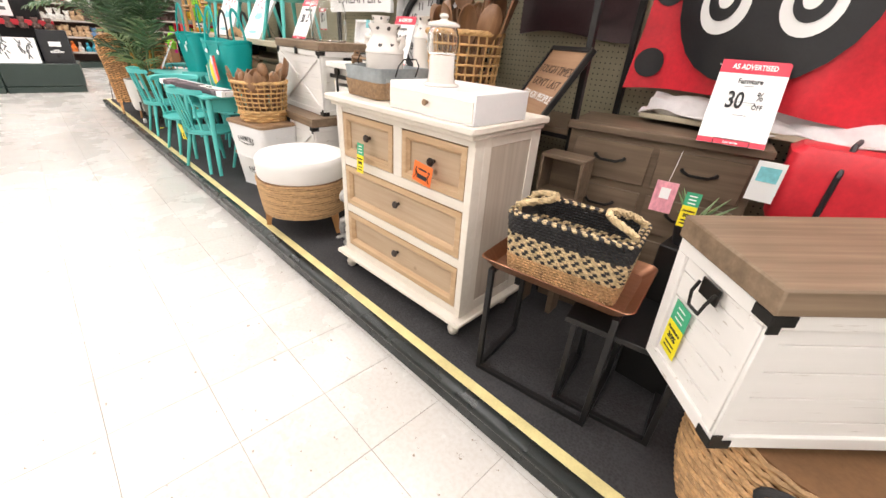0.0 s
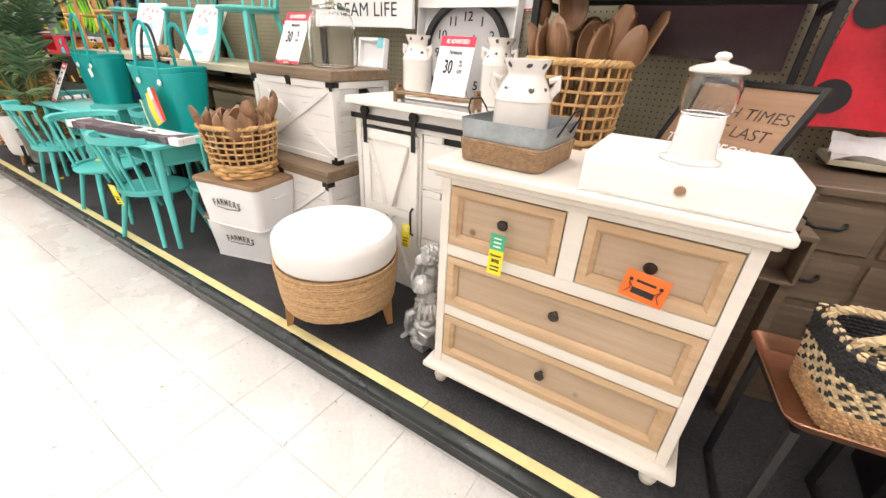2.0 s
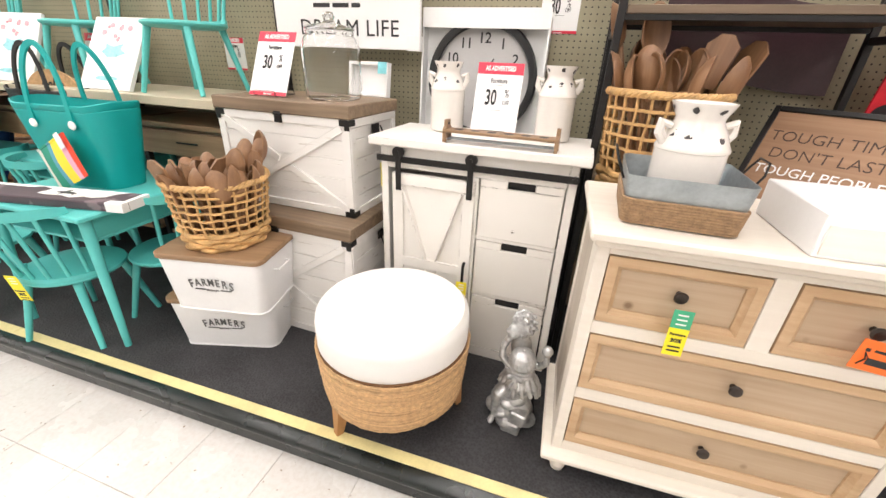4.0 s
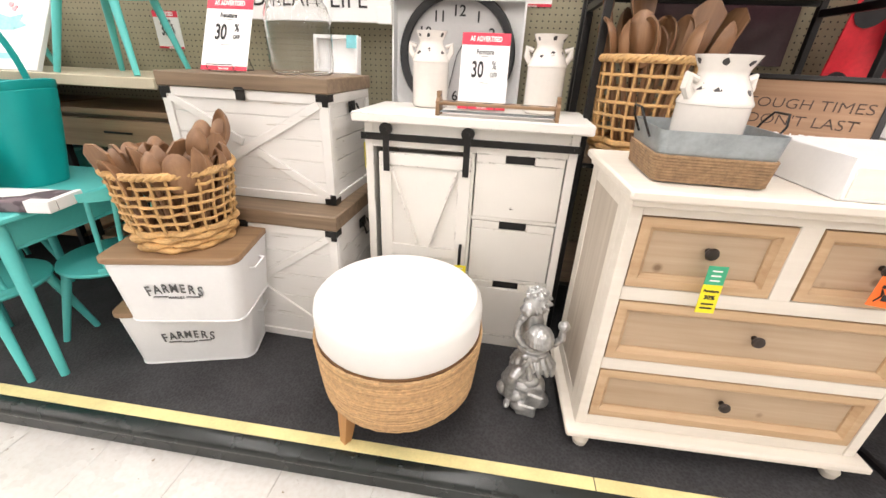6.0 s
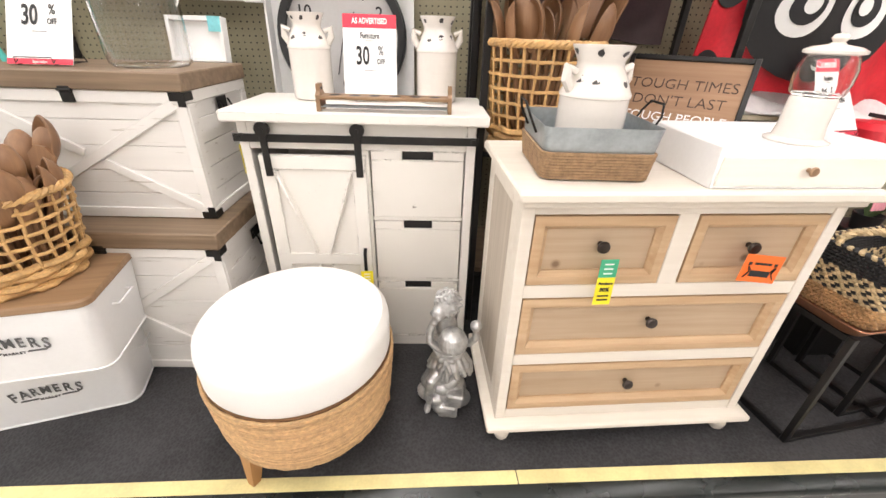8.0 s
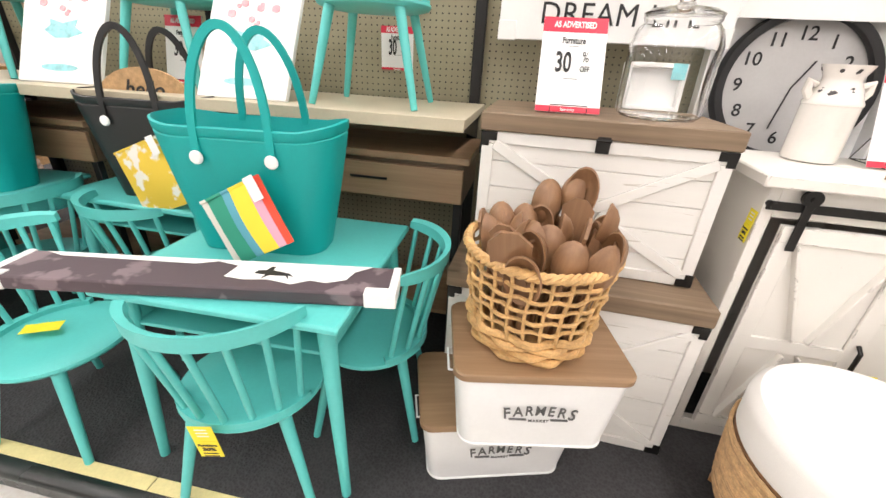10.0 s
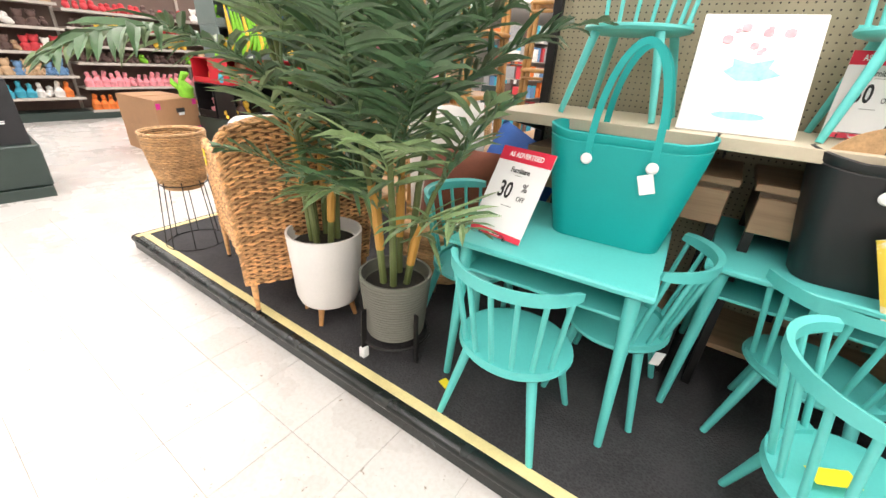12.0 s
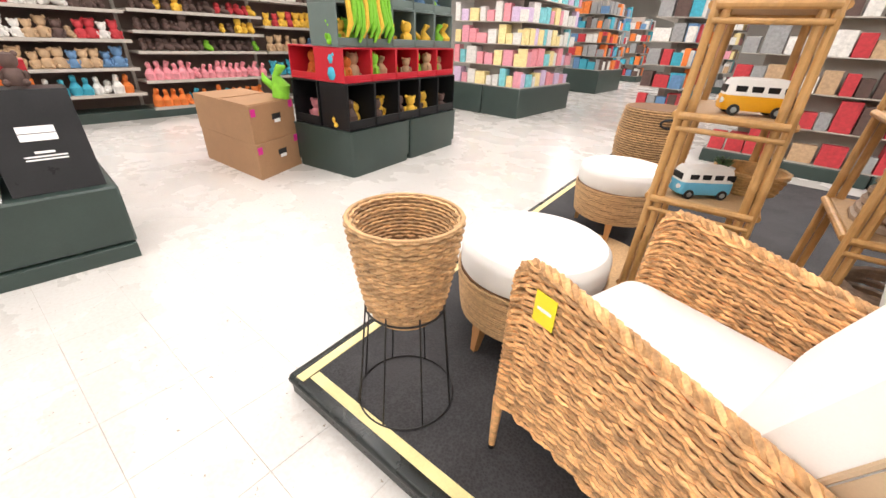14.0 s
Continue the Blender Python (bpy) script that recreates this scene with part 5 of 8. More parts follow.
# ---- brown consoles under the shelf ----
def console(x0, x1, label):
    t = thing("console_table", pose(x0, 0.78, TOP), label, "console table", "brown console tables")
    W, D = x1 - x0, 0.40
    part("top", G().box(0, 0, 0.835, W, D, 0.86, 0.003), M_OAK, t)
    part("drawer_front", G().box(0.02, 0.012, 0.69, W - 0.02, 0.03, 0.815, 0.003), M_OAK, t, "warm brown drawer front")
    part("drawer_box", G().box(0.02, 0.031, 0.69, W - 0.02, D - 0.02, 0.834), M_BROWN, t)
    part("pull", G().box(W / 2 - 0.07, 0.006, 0.756, W / 2 + 0.07, 0.0115, 0.764, 0.001), M_BLACK, t)
    for x in (0.02, W - 0.05):
        for y in (0.02, D - 0.05):
            part("leg", G().box(x, y, 0, x + 0.03, y + 0.03, 0.689, 0.002), M_BLACK, t)
    part("low_shelf", G().box(0.02, 0.03, 0.2, W - 0.02, D - 0.03, 0.222, 0.002), M_OAK, t)


console(-5.55, -4.78, "warm brown console table under the cream shelf")
console(-4.74, -3.98, "warm brown console table behind a black tote")
console(-3.94, -3.21, "warm brown console table beside the plank chests")


# ---- wares on the cabinet, the chests and the dresser ----
def milk_can(m, r, h, label, seed):
    t = thing("milk_can_vase", m, label, "vase", "ceramic milk cans")
    prof = [(r * 0.86, 0), (r * 0.97, 0.004), (r, 0.012), (r, h * 0.60), (r * 1.03, h * 0.605), (r * 1.03, h * 0.63), (r * 0.97, h * 0.66), (r * 0.82, h * 0.76), (r * 0.66, h * 0.84), (r * 0.66, h * 0.88), (r * 0.84, h * 0.985), (r * 0.86, h), (r * 0.8, h), (r * 0.6, h * 0.88), (r * 0.6, h * 0.7), (0, h * 0.6)]
    part("can_body", G().lathe(prof, 36), M_CERAMIC, t)
    for s in (-1, 1):
        part("lug_handle", G().tube([(s * r * 0.92, 0, h * 0.66), (s * r * 1.12, 0, h * 0.74), (s * r * 1.12, 0, h * 0.83), (s * r * 0.82, 0, h * 0.80)], [0.011, 0.012, 0.012, 0.009], 8), M_CERAMIC, t)
    rng = random.Random(seed)
    def chip(a, z, w, hh, rad_at):
        pts = []
        n = 9
        for k in range(n):
            q = 2 * math.pi * k / n
            f = rng.uniform(0.55, 1.1)
            aa, zz = a + w * f * math.cos(q) / r, z + hh * f * math.sin(q)
            rr = rad_at(zz) + 0.0012
            pts.append((rr * math.sin(aa), -rr * math.cos(aa), zz))
        c = (sum(p[0] for p in pts) / n, sum(p[1] for p in pts) / n, sum(p[2] for p in pts) / n)
        k2 = (rad_at(c[2]) + 0.0014) / max(1e-6, math.hypot(c[0], c[1]))
        part("worn_chip", G().add(pts + [(c[0] * k2, c[1] * k2, c[2])], [(k, (k + 1) % n, n) for k in range(n)]), M_CHIP, t)
    up = lambda z: r * (0.66 + (0.20 * (z / h - 0.88) / 0.105 if z > h * 0.88 else 0))
    lo = lambda z: r * (0.97 - 0.31 * (z / h - 0.66) / 0.18)
    for i in range(7):
        chip(-2.6 + i * 0.87 + rng.uniform(-0.2, 0.2), h * rng.uniform(0.93, 0.955), r * 0.14, h * 0.03, up)
    for i in range(8):
        chip(-2.9 + i * 0.78 + rng.uniform(-0.2, 0.2), h * rng.uniform(0.715, 0.78), r * rng.uniform(0.14, 0.22), h * 0.035, lo)
    return t


milk_can(pose(-2.195, 0.875, 1.036), 0.068, 0.262, "white ceramic milk can with dark chips on a cabinet", 1)
milk_can(pose(-1.765, 0.862, 1.036), 0.068, 0.262, "white ceramic milk can with dark chips on a cabinet", 2)
milk_can(pose(-1.415, 0.325, 0.976, 0, 0, 20), 0.077, 0.262, "white ceramic milk can standing in a tin tray", 3)


price_tag(pose(-2.005, 0.548, 0.515, -3, 0, 4), 0.042, 0.115, "yellow price tag hanging from a barn door pull", upper=M_YELLOW, split=0.5)
price_tag(pose(-2.392, 0.66, 0.925, 0, 4, -88), 0.035, 0.095, "small yellow tag on the side of a white cabinet", upper=M_YELLOW, split=0.5)


def test_tube_rack():
    t = thing("wooden_rack", pose(-1.925, 0.640, 1.036, 0, 0, -1.5), "brown wooden rack with round holes on a white cabinet", "rack")
    for s in (-1, 1):
        g = G()
        x = s * 0.195
        out = [(-0.032, 0), (-0.02, 0), (-0.018, 0.01), (0.018, 0.01), (0.02, 0), (0.032, 0), (0.032, 0.045), (0.018, 0.055), (0.016, 0.075), (-0.016, 0.075), (-0.018, 0.055), (-0.032, 0.045)]
        part("end_plate", G().prism(out, -0.006, 0.006, Matrix.Translation((x, 0, 0)) @ Matrix(((0, 0, 1, 0), (1, 0, 0, 0), (0, 1, 0, 0), (0, 0, 0, 1)))), M_LIDTAN, t)
        part("grip_hole", G().box(x - 0.0066, -0.009, 0.058, x + 0.0066, 0.009, 0.066, 0.001), M_INK, t)
    part("tube_board", G().box(-0.19, -0.032, 0.034, 0.19, 0.032, 0.044, 0.002), M_LIDTAN, t)
    for i in range(6):
        x = -0.15 + 0.06 * i
        part("hole", G().lathe([(0.017, 0.0441), (0.0, 0.0446)], 18, (x, 0.0, 0)), M_INK, t)
        part("hole", G().lathe([(0.017, 0.0335), (0.0, 0.0334)], 18, (x, 0.0, 0)), M_INK, t)
    for y in (-0.02, 0.0, 0.02):
        part("wire", G().cyl((-0.19, y, 0.012), (0.19, y, 0.012), 0.0018, n=6), M_TIN, t)


test_tube_rack()


M_DIAL = mat("grey_white_dial", (0.5, 0.49, 0.485), 0.35, var=0.06)


def boxed_clock():
    t = thing("wall_clock", pose(-2.14, 1.14, 0.965, -5, 0, 0), "large black-rimmed wall clock in an open white box", "wall clock")
    W, H, D = 0.575, 0.52, 0.07
    part("box_back", G().box(-W / 2, D - 0.008, 0, W / 2, D, H), M_WHITE, t, smooth=False)
    for a in ((-W / 2, 0, 0, -W / 2 + 0.008, D - 0.008, H), (W / 2 - 0.008, 0, 0, W / 2, D - 0.008, H), (-W / 2 + 0.008, 0, 0, W / 2 - 0.008, D - 0.008, 0.008), (-W / 2 + 0.008, 0, H - 0.008, W / 2 - 0.008, D - 0.008, H)):
        part("box_side", G().box(*a), M_WHITE, t, smooth=False)
    zc, R = 0.265, 0.232
    ring = G().lathe([(R - 0.0, -0.028), (R + 0.018, -0.03), (R + 0.026, -0.012), (R + 0.024, 0.01), (R - 0.004, 0.012), (R - 0.012, -0.01), (R - 0.008, -0.026), (R, -0.028)], 56, caps=False)
    ring.v = [(x, 0.04 + z, zc + y) for x, y, z in ring.v]
    part("clock_rim", ring, M_EVABLK, t, "thick black rim")
    face = G().lathe([(R, 0.0), (0, 0.0)], 56, caps=False)
    face.v = [(x, 0.045, zc + y) for x, y, z in face.v]
    d = part("clock_face", face, M_DIAL, t, "white clock face with black numerals")
    for k in range(1, 13):
        a = radians(90 - 30 * k)
        part("numeral", text_mesh(str(k), 0.062, M_INK, bold=0.0006), M_INK, d, m=Matrix.Translation((0.172 * math.cos(a), 0.043, zc + 0.172 * math.sin(a))) @ RX90)
    part("hand", G().bar((0, 0.041, zc), (0.05, 0.041, zc + 0.09), 0.002, 0.009, up=(0, 1, 0)), M_INK, d)
    part("hand", G().bar((0, 0.040, zc), (-0.03, 0.040, zc - 0.14), 0.002, 0.007, up=(0, 1, 0)), M_INK, d)
    part("box_flap", G().box(-W / 2, -0.002, H - 0.05, W / 2, 0.0, H + 0.03), M_WHITE, t, smooth=False)


boxed_clock()
sale_sign(pose(-1.83, 1.2672, 1.42, 0, 0, 0), "red sale card hanging on the pegboard", w=0.16, h=0.20, lean=0, stand=False)


def word_sign():
    t = thing("word_sign", pose(-2.80, 1.115, 1.335, 0, 0, 0), "white wooden wall sign with black lettering", "wall sign")
    W, H = 0.77, 0.30
    part("board", G().box(-W / 2, 0, 0, W / 2, 0.022, H, 0.003), M_WHITE, t)
    part("writing", text_mesh("DREAM LIFE", 0.096, M_INK, space=1.05), M_INK, t, m=Matrix.Translation((0.02, -0.0015, 0.082)) @ RX90)
    for x0, x1 in ((-0.16, -0.07), (-0.055, 0.03), (0.045, 0.09)):
        part("print_bar", G().box(x0, -0.0016, 0.168, x1, -0.0004, 0.186), M_INK, t, smooth=False)
    for x0, x1 in ((-W / 2, -W / 2 + 0.06), (W / 2 - 0.06, W / 2)):
        part("corner_guard", G().box(x0 - 0.002, -0.003, -0.003, x1 + 0.002, 0.025, 0.06, 0.002), M_WHITE, t)
    part("wall_hook", G().box(-0.2, 0.0225, 0.20, -0.18, 0.150, 0.22).box(0.18, 0.0225, 0.20, 0.2, 0.150, 0.22), M_STEEL, t)


word_sign()


def glass_jar(m, prof, lid, label, base=None):
    """A blown jar: outer and inner walls, with a lid."""
    t = thing("glass_jar", m, label, "glass jar", "glass jars")
    inner = [(max(0.0, r - 0.004), z + (0.006 if i == 0 else 0.0)) for i, (r, z) in enumerate(prof)][::-1]
    g = part("jar_body", G().lathe([(0, 0)] + prof + inner + [(0, 0.008)], 40), M_GLASS, t, "clear glass body")
    g.visible_shadow = False
    part("lid", G().lathe(lid[0], 36), lid[1], t, lid[2])
    if base:
        part("base", G().lathe(base, 36), M_CERAMIC, t, "white ceramic base")
    return t


glass_jar(pose(-2.672, 0.79, 1.134), [(0.100, 0.0), (0.112, 0.01), (0.116, 0.04), (0.116, 0.19), (0.105, 0.225), (0.092, 0.24), (0.096, 0.252)], ([(0.0, 0.253), (0.094, 0.254), (0.098, 0.262), (0.08, 0.272), (0.03, 0.280), (0.018, 0.290), (0.024, 0.305), (0.016, 0.318), (0, 0.32)], M_GLASS, "clear glass lid with a knob"), "large clear glass jar with a glass lid on a chest")
part_jar = glass_jar(pose(-0.978, 0.234, 1.061) @ Matrix.Diagonal((0.84, 0.84, 0.86, 1)), [(0.046, 0.108), (0.056, 0.116), (0.061, 0.14), (0.061, 0.17), (0.054, 0.192), (0.048, 0.202)], ([(0.046, 0.199), (0.062, 0.203), (0.062, 0.210), (0.047, 0.217), (0.018, 0.222), (0.012, 0.227), (0.018, 0.235), (0.013, 0.243), (0, 0.246)], M_CERAMIC, "white ceramic lid with a ball knob"), "footed glass jar with a white lid on a wrapped box", [(0.07, 0.0), (0.072, 0.005), (0.056, 0.012), (0.051, 0.04), (0.05, 0.10), (0.047, 0.108), (0, 0.110)])


def shadow_box():
    t = thing("framed_box", pose(-2.64, 1.02, 1.134, -8, 0, -3), "white framed shadow box leaning behind a glass jar", "frame")
    part("backing", G().box(-0.10, 0.03, 0, 0.10, 0.036, 0.15), M_PAPER, t, smooth=False)
    for a in ((-0.10, 0, 0, -0.085, 0.03, 0.15), (0.085, 0, 0, 0.10, 0.03, 0.15), (-0.085, 0, 0, 0.085, 0.03, 0.015), (-0.085, 0, 0.135, 0.085, 0.03, 0.15)):
        part("frame_side", G().box(*a, 0.002), M_WHITE, t)
    part("sticker", G().box(0.05, -0.002, 0.10, 0.095, -0.0004, 0.15), M_PALEBLUE, t, smooth=False)


shadow_box()


def tin_tray():
    t = thing("tin_tray", pose(-1.420, 0.212, 0.9665, 0, 0, -2), "galvanised tin tray wrapped in jute rope", "tray")
    W, D, H = 0.245, 0.25, 0.115
    rings = []
    for z, k in ((0.0, 0.94), (0.003, 0.96), (H, 1.06), (H + 0.003, 1.065), (H + 0.003, 1.045), (0.006, 0.93)):
        rings.append([(x, y + D / 2, z) for x, y in rounded_rect(W * k, D * k, 0.022)])
    part("tin_wall", loft(G(), rings), M_TIN, t)
    for i in range(9):
        z = 0.007 + i * 0.0068
        k = 0.965 + 0.1 * z / H
        part("rope_coil", G().tube([(x, y + D / 2, z) for x, y in rounded_rect(W * k + 0.004, D * k + 0.004, 0.022, 4)], 0.0042, 6, closed=True), M_ROPEDK, t)
    for s in (-1, 1):
        x = s * W * 0.53
        part("handle", G().tube([(x, D / 2 - 0.05, 0.09), (x + s * 0.02, D / 2 - 0.05, 0.13), (x + s * 0.028, D / 2 - 0.03, 0.155), (x + s * 0.028, D / 2 + 0.03, 0.155), (x + s * 0.02, D / 2 + 0.05, 0.13), (x, D / 2 + 0.05, 0.09)], 0.0028, 6), M_IRON, t)


tin_tray()


def white_drawer_box():
    t = thing("wrapped_box", pose(-0.975, 0.172, 0.9665, 0, 0, 1.5), "flat white wooden drawer box wrapped in clear plastic", "box")
    W, D, H = 0.415, 0.285, 0.094
    part("box_body", G().box(-W / 2, 0.004, 0, W / 2, D, H, 0.003), M_ENAMEL, t)
    part("drawer_front", G().box(-W / 2 + 0.008, 0.0, 0.008, W / 2 - 0.008, 0.0036, H - 0.022, 0.001), M_CREAM, t)
    part("knob", round_knob(0.011, 0.018), M_LIDTAN, t, "small wooden knob", Matrix.Translation((0.0, 0.0, 0.046)))
    wrap = part("plastic_wrap", G().sheet(lambda u, v: ((u - 0.5) * (W + 0.012) , -0.004 - 0.0015 * math.sin(19 * u + 7 * v), -0.0 + v * (H + 0.004)), 24, 6), M_FILM, t, "clear creased plastic film")
    wrap.visible_shadow = False


M_FILM = glass_mat("clear_plastic_film", (1, 1, 1), 0.05)
M_FILM.node_tree.nodes["Principled BSDF"].inputs["IOR"].default_value = 1.12
white_drawer_box()


# ---- cherub statue ----
def cherub():
    g = G()
    rng = random.Random(8)

    def blob(x, y, z, rx, ry, rz, tilt=0.0, n=16):
        base = len(g.v)
        g.lathe([(math.sin(math.pi * i / n), -math.cos(math.pi * i / n)) for i in range(n + 1)], 20)
        c, s = math.cos(tilt), math.sin(tilt)
        for i in range(base, len(g.v)):
            px, py, pz = g.v[i]
            px, py, pz = px * rx, py * ry, pz * rz
            g.v[i] = (x + px * c + pz * s, y + py, z - px * s + pz * c)
    for i in range(26):  # rock
        a = i * 2.4
        k = 1 - i / 34
        blob(0.005 + 0.058 * k * math.cos(a), 0.006 + 0.05 * k * math.sin(a), 0.018 + 0.0056 * i, 0.042, 0.04, 0.022 + 0.01 * rng.random(), 0.5 * math.sin(1.7 * i), 8)
    g.box(-0.005, -0.075, 0.0, 0.062, -0.03, 0.05, 0.006).box(0.01, -0.07, 0.052, 0.07, -0.02, 0.105, 0.006, Matrix.Rotation(0.12, 4, "Y"))
    blob(0.030, 0.005, 0.19, 0.066, 0.055, 0.045, 0.1)  # skirt
    for i in range(11):
        a = -2.7 + i * 0.42
        g.tube([(0.03 + 0.035 * math.sin(a), 0.005 - 0.03 * math.cos(a), 0.235), (0.03 + 0.062 * math.sin(a), 0.005 - 0.052 * math.cos(a), 0.195), (0.025 + 0.074 * math.sin(a + 0.15), 0.005 - 0.06 * math.cos(a + 0.15), 0.155 + 0.012 * math.sin(3 * a))], [0.007, 0.011, 0.008], 7)
    blob(0.022, 0.0, 0.262, 0.044, 0.038, 0.055, 0.1)  # bodies
    blob(0.008, 0.028, 0.315, 0.036, 0.032, 0.07, -0.1)
    g.tube([(0.02 + 0.046 * math.cos(a), 0.04 * math.sin(a), 0.238) for a in [0.3927 * k for k in range(16)]], 0.008, 6, closed=True)
    for sx in (-1, 1):  # bow
        blob(0.015 + sx * 0.017, -0.043, 0.234, 0.015, 0.009, 0.011, sx * 0.4, 8)
        g.tube([(0.015, -0.046, 0.23), (0.015 + sx * 0.012, -0.054, 0.205), (0.015 + sx * 0.018, -0.056, 0.18)], [0.005, 0.007, 0.003], 6)
    g.tube([(-0.005, -0.03, 0.175), (-0.03, -0.062, 0.155), (-0.034, -0.068, 0.11), (-0.036, -0.066, 0.062)], [0.02, 0.02, 0.0165, 0.0105], 10)  # leg and foot
    blob(-0.038, -0.082, 0.052, 0.0115, 0.024, 0.01, 0.0, 8)
    blob(0.008, 0.012, 0.412, 0.038, 0.040, 0.044)  # raised head with its face to the front
    blob(-0.014, -0.014, 0.400, 0.024, 0.024, 0.027)
    blob(-0.030, -0.030, 0.402, 0.0055, 0.0055, 0.006, 0.0, 8)
    blob(-0.024, -0.028, 0.387, 0.009, 0.008, 0.005, 0.0, 8)
    blob(-0.013, -0.034, 0.394, 0.010, 0.009, 0.010, 0.0, 8)
    blob(-0.034, -0.010, 0.394, 0.009, 0.010, 0.010, 0.0, 8)
    blob(0.034, -0.045, 0.318, 0.040, 0.042, 0.042)  # bowed head with parted hair
    g.tube([(-0.028, -0.018, 0.37), (-0.040, -0.03, 0.34), (-0.040, -0.035, 0.305), (-0.018, -0.03, 0.275), (0.008, -0.018, 0.268)], [0.012, 0.0125, 0.013, 0.015, 0.018], 9)
    blob(-0.026, -0.024, 0.372, 0.012, 0.013, 0.013, 0.0, 8)
    g.tube([(0.045, 0.0, 0.285), (0.085, -0.008, 0.285), (0.104, -0.012, 0.312), (0.102, -0.012, 0.345)], [0.017, 0.0135, 0.012, 0.010], 9)
    blob(0.102, -0.012, 0.360, 0.0185, 0.0185, 0.0185)
    for i in range(46):  # curls
        f = (i + 0.5) / 46
        a, zz = i * 2.4, 1.0 - 1.35 * f
        q = math.sqrt(max(0.0, 1 - zz * zz))
        dx, dy = q * math.cos(a), q * math.sin(a)
        if dx * -0.7 + dy * -0.7 > 0.45 and zz < 0.55:
            continue
        c0 = Vector((0.008 + 0.040 * dx, 0.012 + 0.042 * dy, 0.414 + 0.045 * zz))
        g.tube([c0 + Vector((0.0075 * math.cos(w), 0.0075 * math.sin(w) * 0.6, 0.0075 * math.sin(w))) for w in (0, 1.2, 2.4, 3.6, 4.8)], [0.0055, 0.005, 0.005, 0.0045, 0.002], 6)
    for i in range(22):
        a = i * 2 * math.pi / 22
        g.tube([(0.034 + 0.041 * math.sin(b) * math.cos(a + 0.25 * b), -0.047 + 0.043 * math.sin(b) * math.sin(a + 0.25 * b), 0.318 + 0.044 * math.cos(b)) for b in (0.1, 0.5, 0.9, 1.3, 1.7, 2.0)], [0.003, 0.005, 0.0058, 0.006, 0.007, 0.004], 6)
    ob = part("cherub_statue", g, M_SILVER, m=pose(-1.742, 0.345, TOP, 0, 0, -8))
    md = ob.modifiers.new("fuse", "REMESH")
    md.mode, md.voxel_size, md.use_smooth_shade = "VOXEL", 0.003, True
    return tagged(ob, "silver painted statue of two small cherubs on a rock", "statue")


cherub()


# ---- black frame shelf behind the dresser ----
def black_shelf():
    t = thing("frame_shelf", pose(0, 0, 0), "black metal frame shelf with brown wooden boards", "shelf unit")
    x0, x1, y0, y1 = -1.605, -0.765, 0.80, 1.18
    for x in (x0, x1):
        for y in (y0, y1):
            part("post", G().box(x - 0.0125, y - 0.0125, TOP, x + 0.0125, y + 0.0125, 2.1, 0.002), M_BLACK, t)
        part("side_bar", G().box(x - 0.010, y0 + 0.013, 1.40, x + 0.010, y1 - 0.013, 1.425, 0.001), M_BLACK, t)
    for z in (0.36, 0.875, 1.455):
        part("board", G().box(x0 + 0.014, y0 - 0.01, z, x1 - 0.014, y1 + 0.01, z + 0.024, 0.002), M_BROWN, t, "brown wooden board")
        for y in (y0, y1):
            part("cross_bar", G().box(x0 + 0.0126, y - 0.008, z - 0.018, x1 - 0.0126, y + 0.008, z - 0.001, 0.001), M_BLACK, t)
    return t


black_shelf()
crate = thing("wooden_crate", pose(-0.70, 0.645, 0.66, 0, 0, 6) @ Matrix.Diagonal((1, 0.55, 1, 1)), "open grey-brown wooden drawer box behind the dresser", "crate")
for a in ((-0.09, 0, 0, 0.09, 0.19, 0.012), (-0.09, 0, 0.012, -0.078, 0.19, 0.15), (0.078, 0, 0.012, 0.09, 0.19, 0.15), (-0.09, 0, 0.15, 0.09, 0.19, 0.165), (-0.078, 0.178, 0.012, 0.078, 0.19, 0.15)):
    part("board", G().box(*a, 0.002), M_BROWN, crate)
part("post", G().box(-0.085, 0.02, -0.56, -0.06, 0.17, -0.001, 0.002), M_BROWN, crate)
part("post", G().box(0.06, 0.02, -0.56, 0.085, 0.17, -0.001, 0.002), M_BROWN, crate)
spoon_basket(pose(-1.415, 0.80, 0.900), 0.145, 0.180, 0.33, 22, "tall open-weave wicker basket on a black shelf", 11, solid=0.25, big=1.22, tilt=20)


M_BROWNINK = mat("dark_brown_ink", (0.06, 0.032, 0.02), 0.6, bump=0.0)


def quote_frame():
    t = thing("quote_frame", pose(-0.993, 0.706, 0.900, -32, 0, -37), "black framed brown board with hand lettering", "framed sign")
    W, H = 0.40, 0.36
    part("board", G().box(-W / 2 + 0.015, 0.008, 0.015, W / 2 - 0.015, 0.014, H - 0.015), M_KRAFT, t, smooth=False)
    for a in ((-W / 2, 0, 0, -W / 2 + 0.018, 0.022, H), (W / 2 - 0.018, 0, 0, W / 2, 0.022, H), (-W / 2 + 0.018, 0, 0, W / 2 - 0.018, 0.022, 0.018), (-W / 2 + 0.018, 0, H - 0.018, W / 2 - 0.018, 0.022, H)):
        part("frame_side", G().box(*a, 0.002), M_BLACK, t)
    for body, z, mt, bd in (("TOUGH TIMES", 0.255, M_BROWNINK, -0.0006), ("DON'T LAST", 0.195, M_BROWNINK, -0.0006), ("TOUGH PEOPLE", 0.135, M_PAPER, 0.0)):
        part("writing", text_mesh(body, 0.052 if mt is M_BROWNINK else 0.045, mt, bold=bd), mt, t, m=Matrix.Translation((0.0, 0.0065, z)) @ RX90)


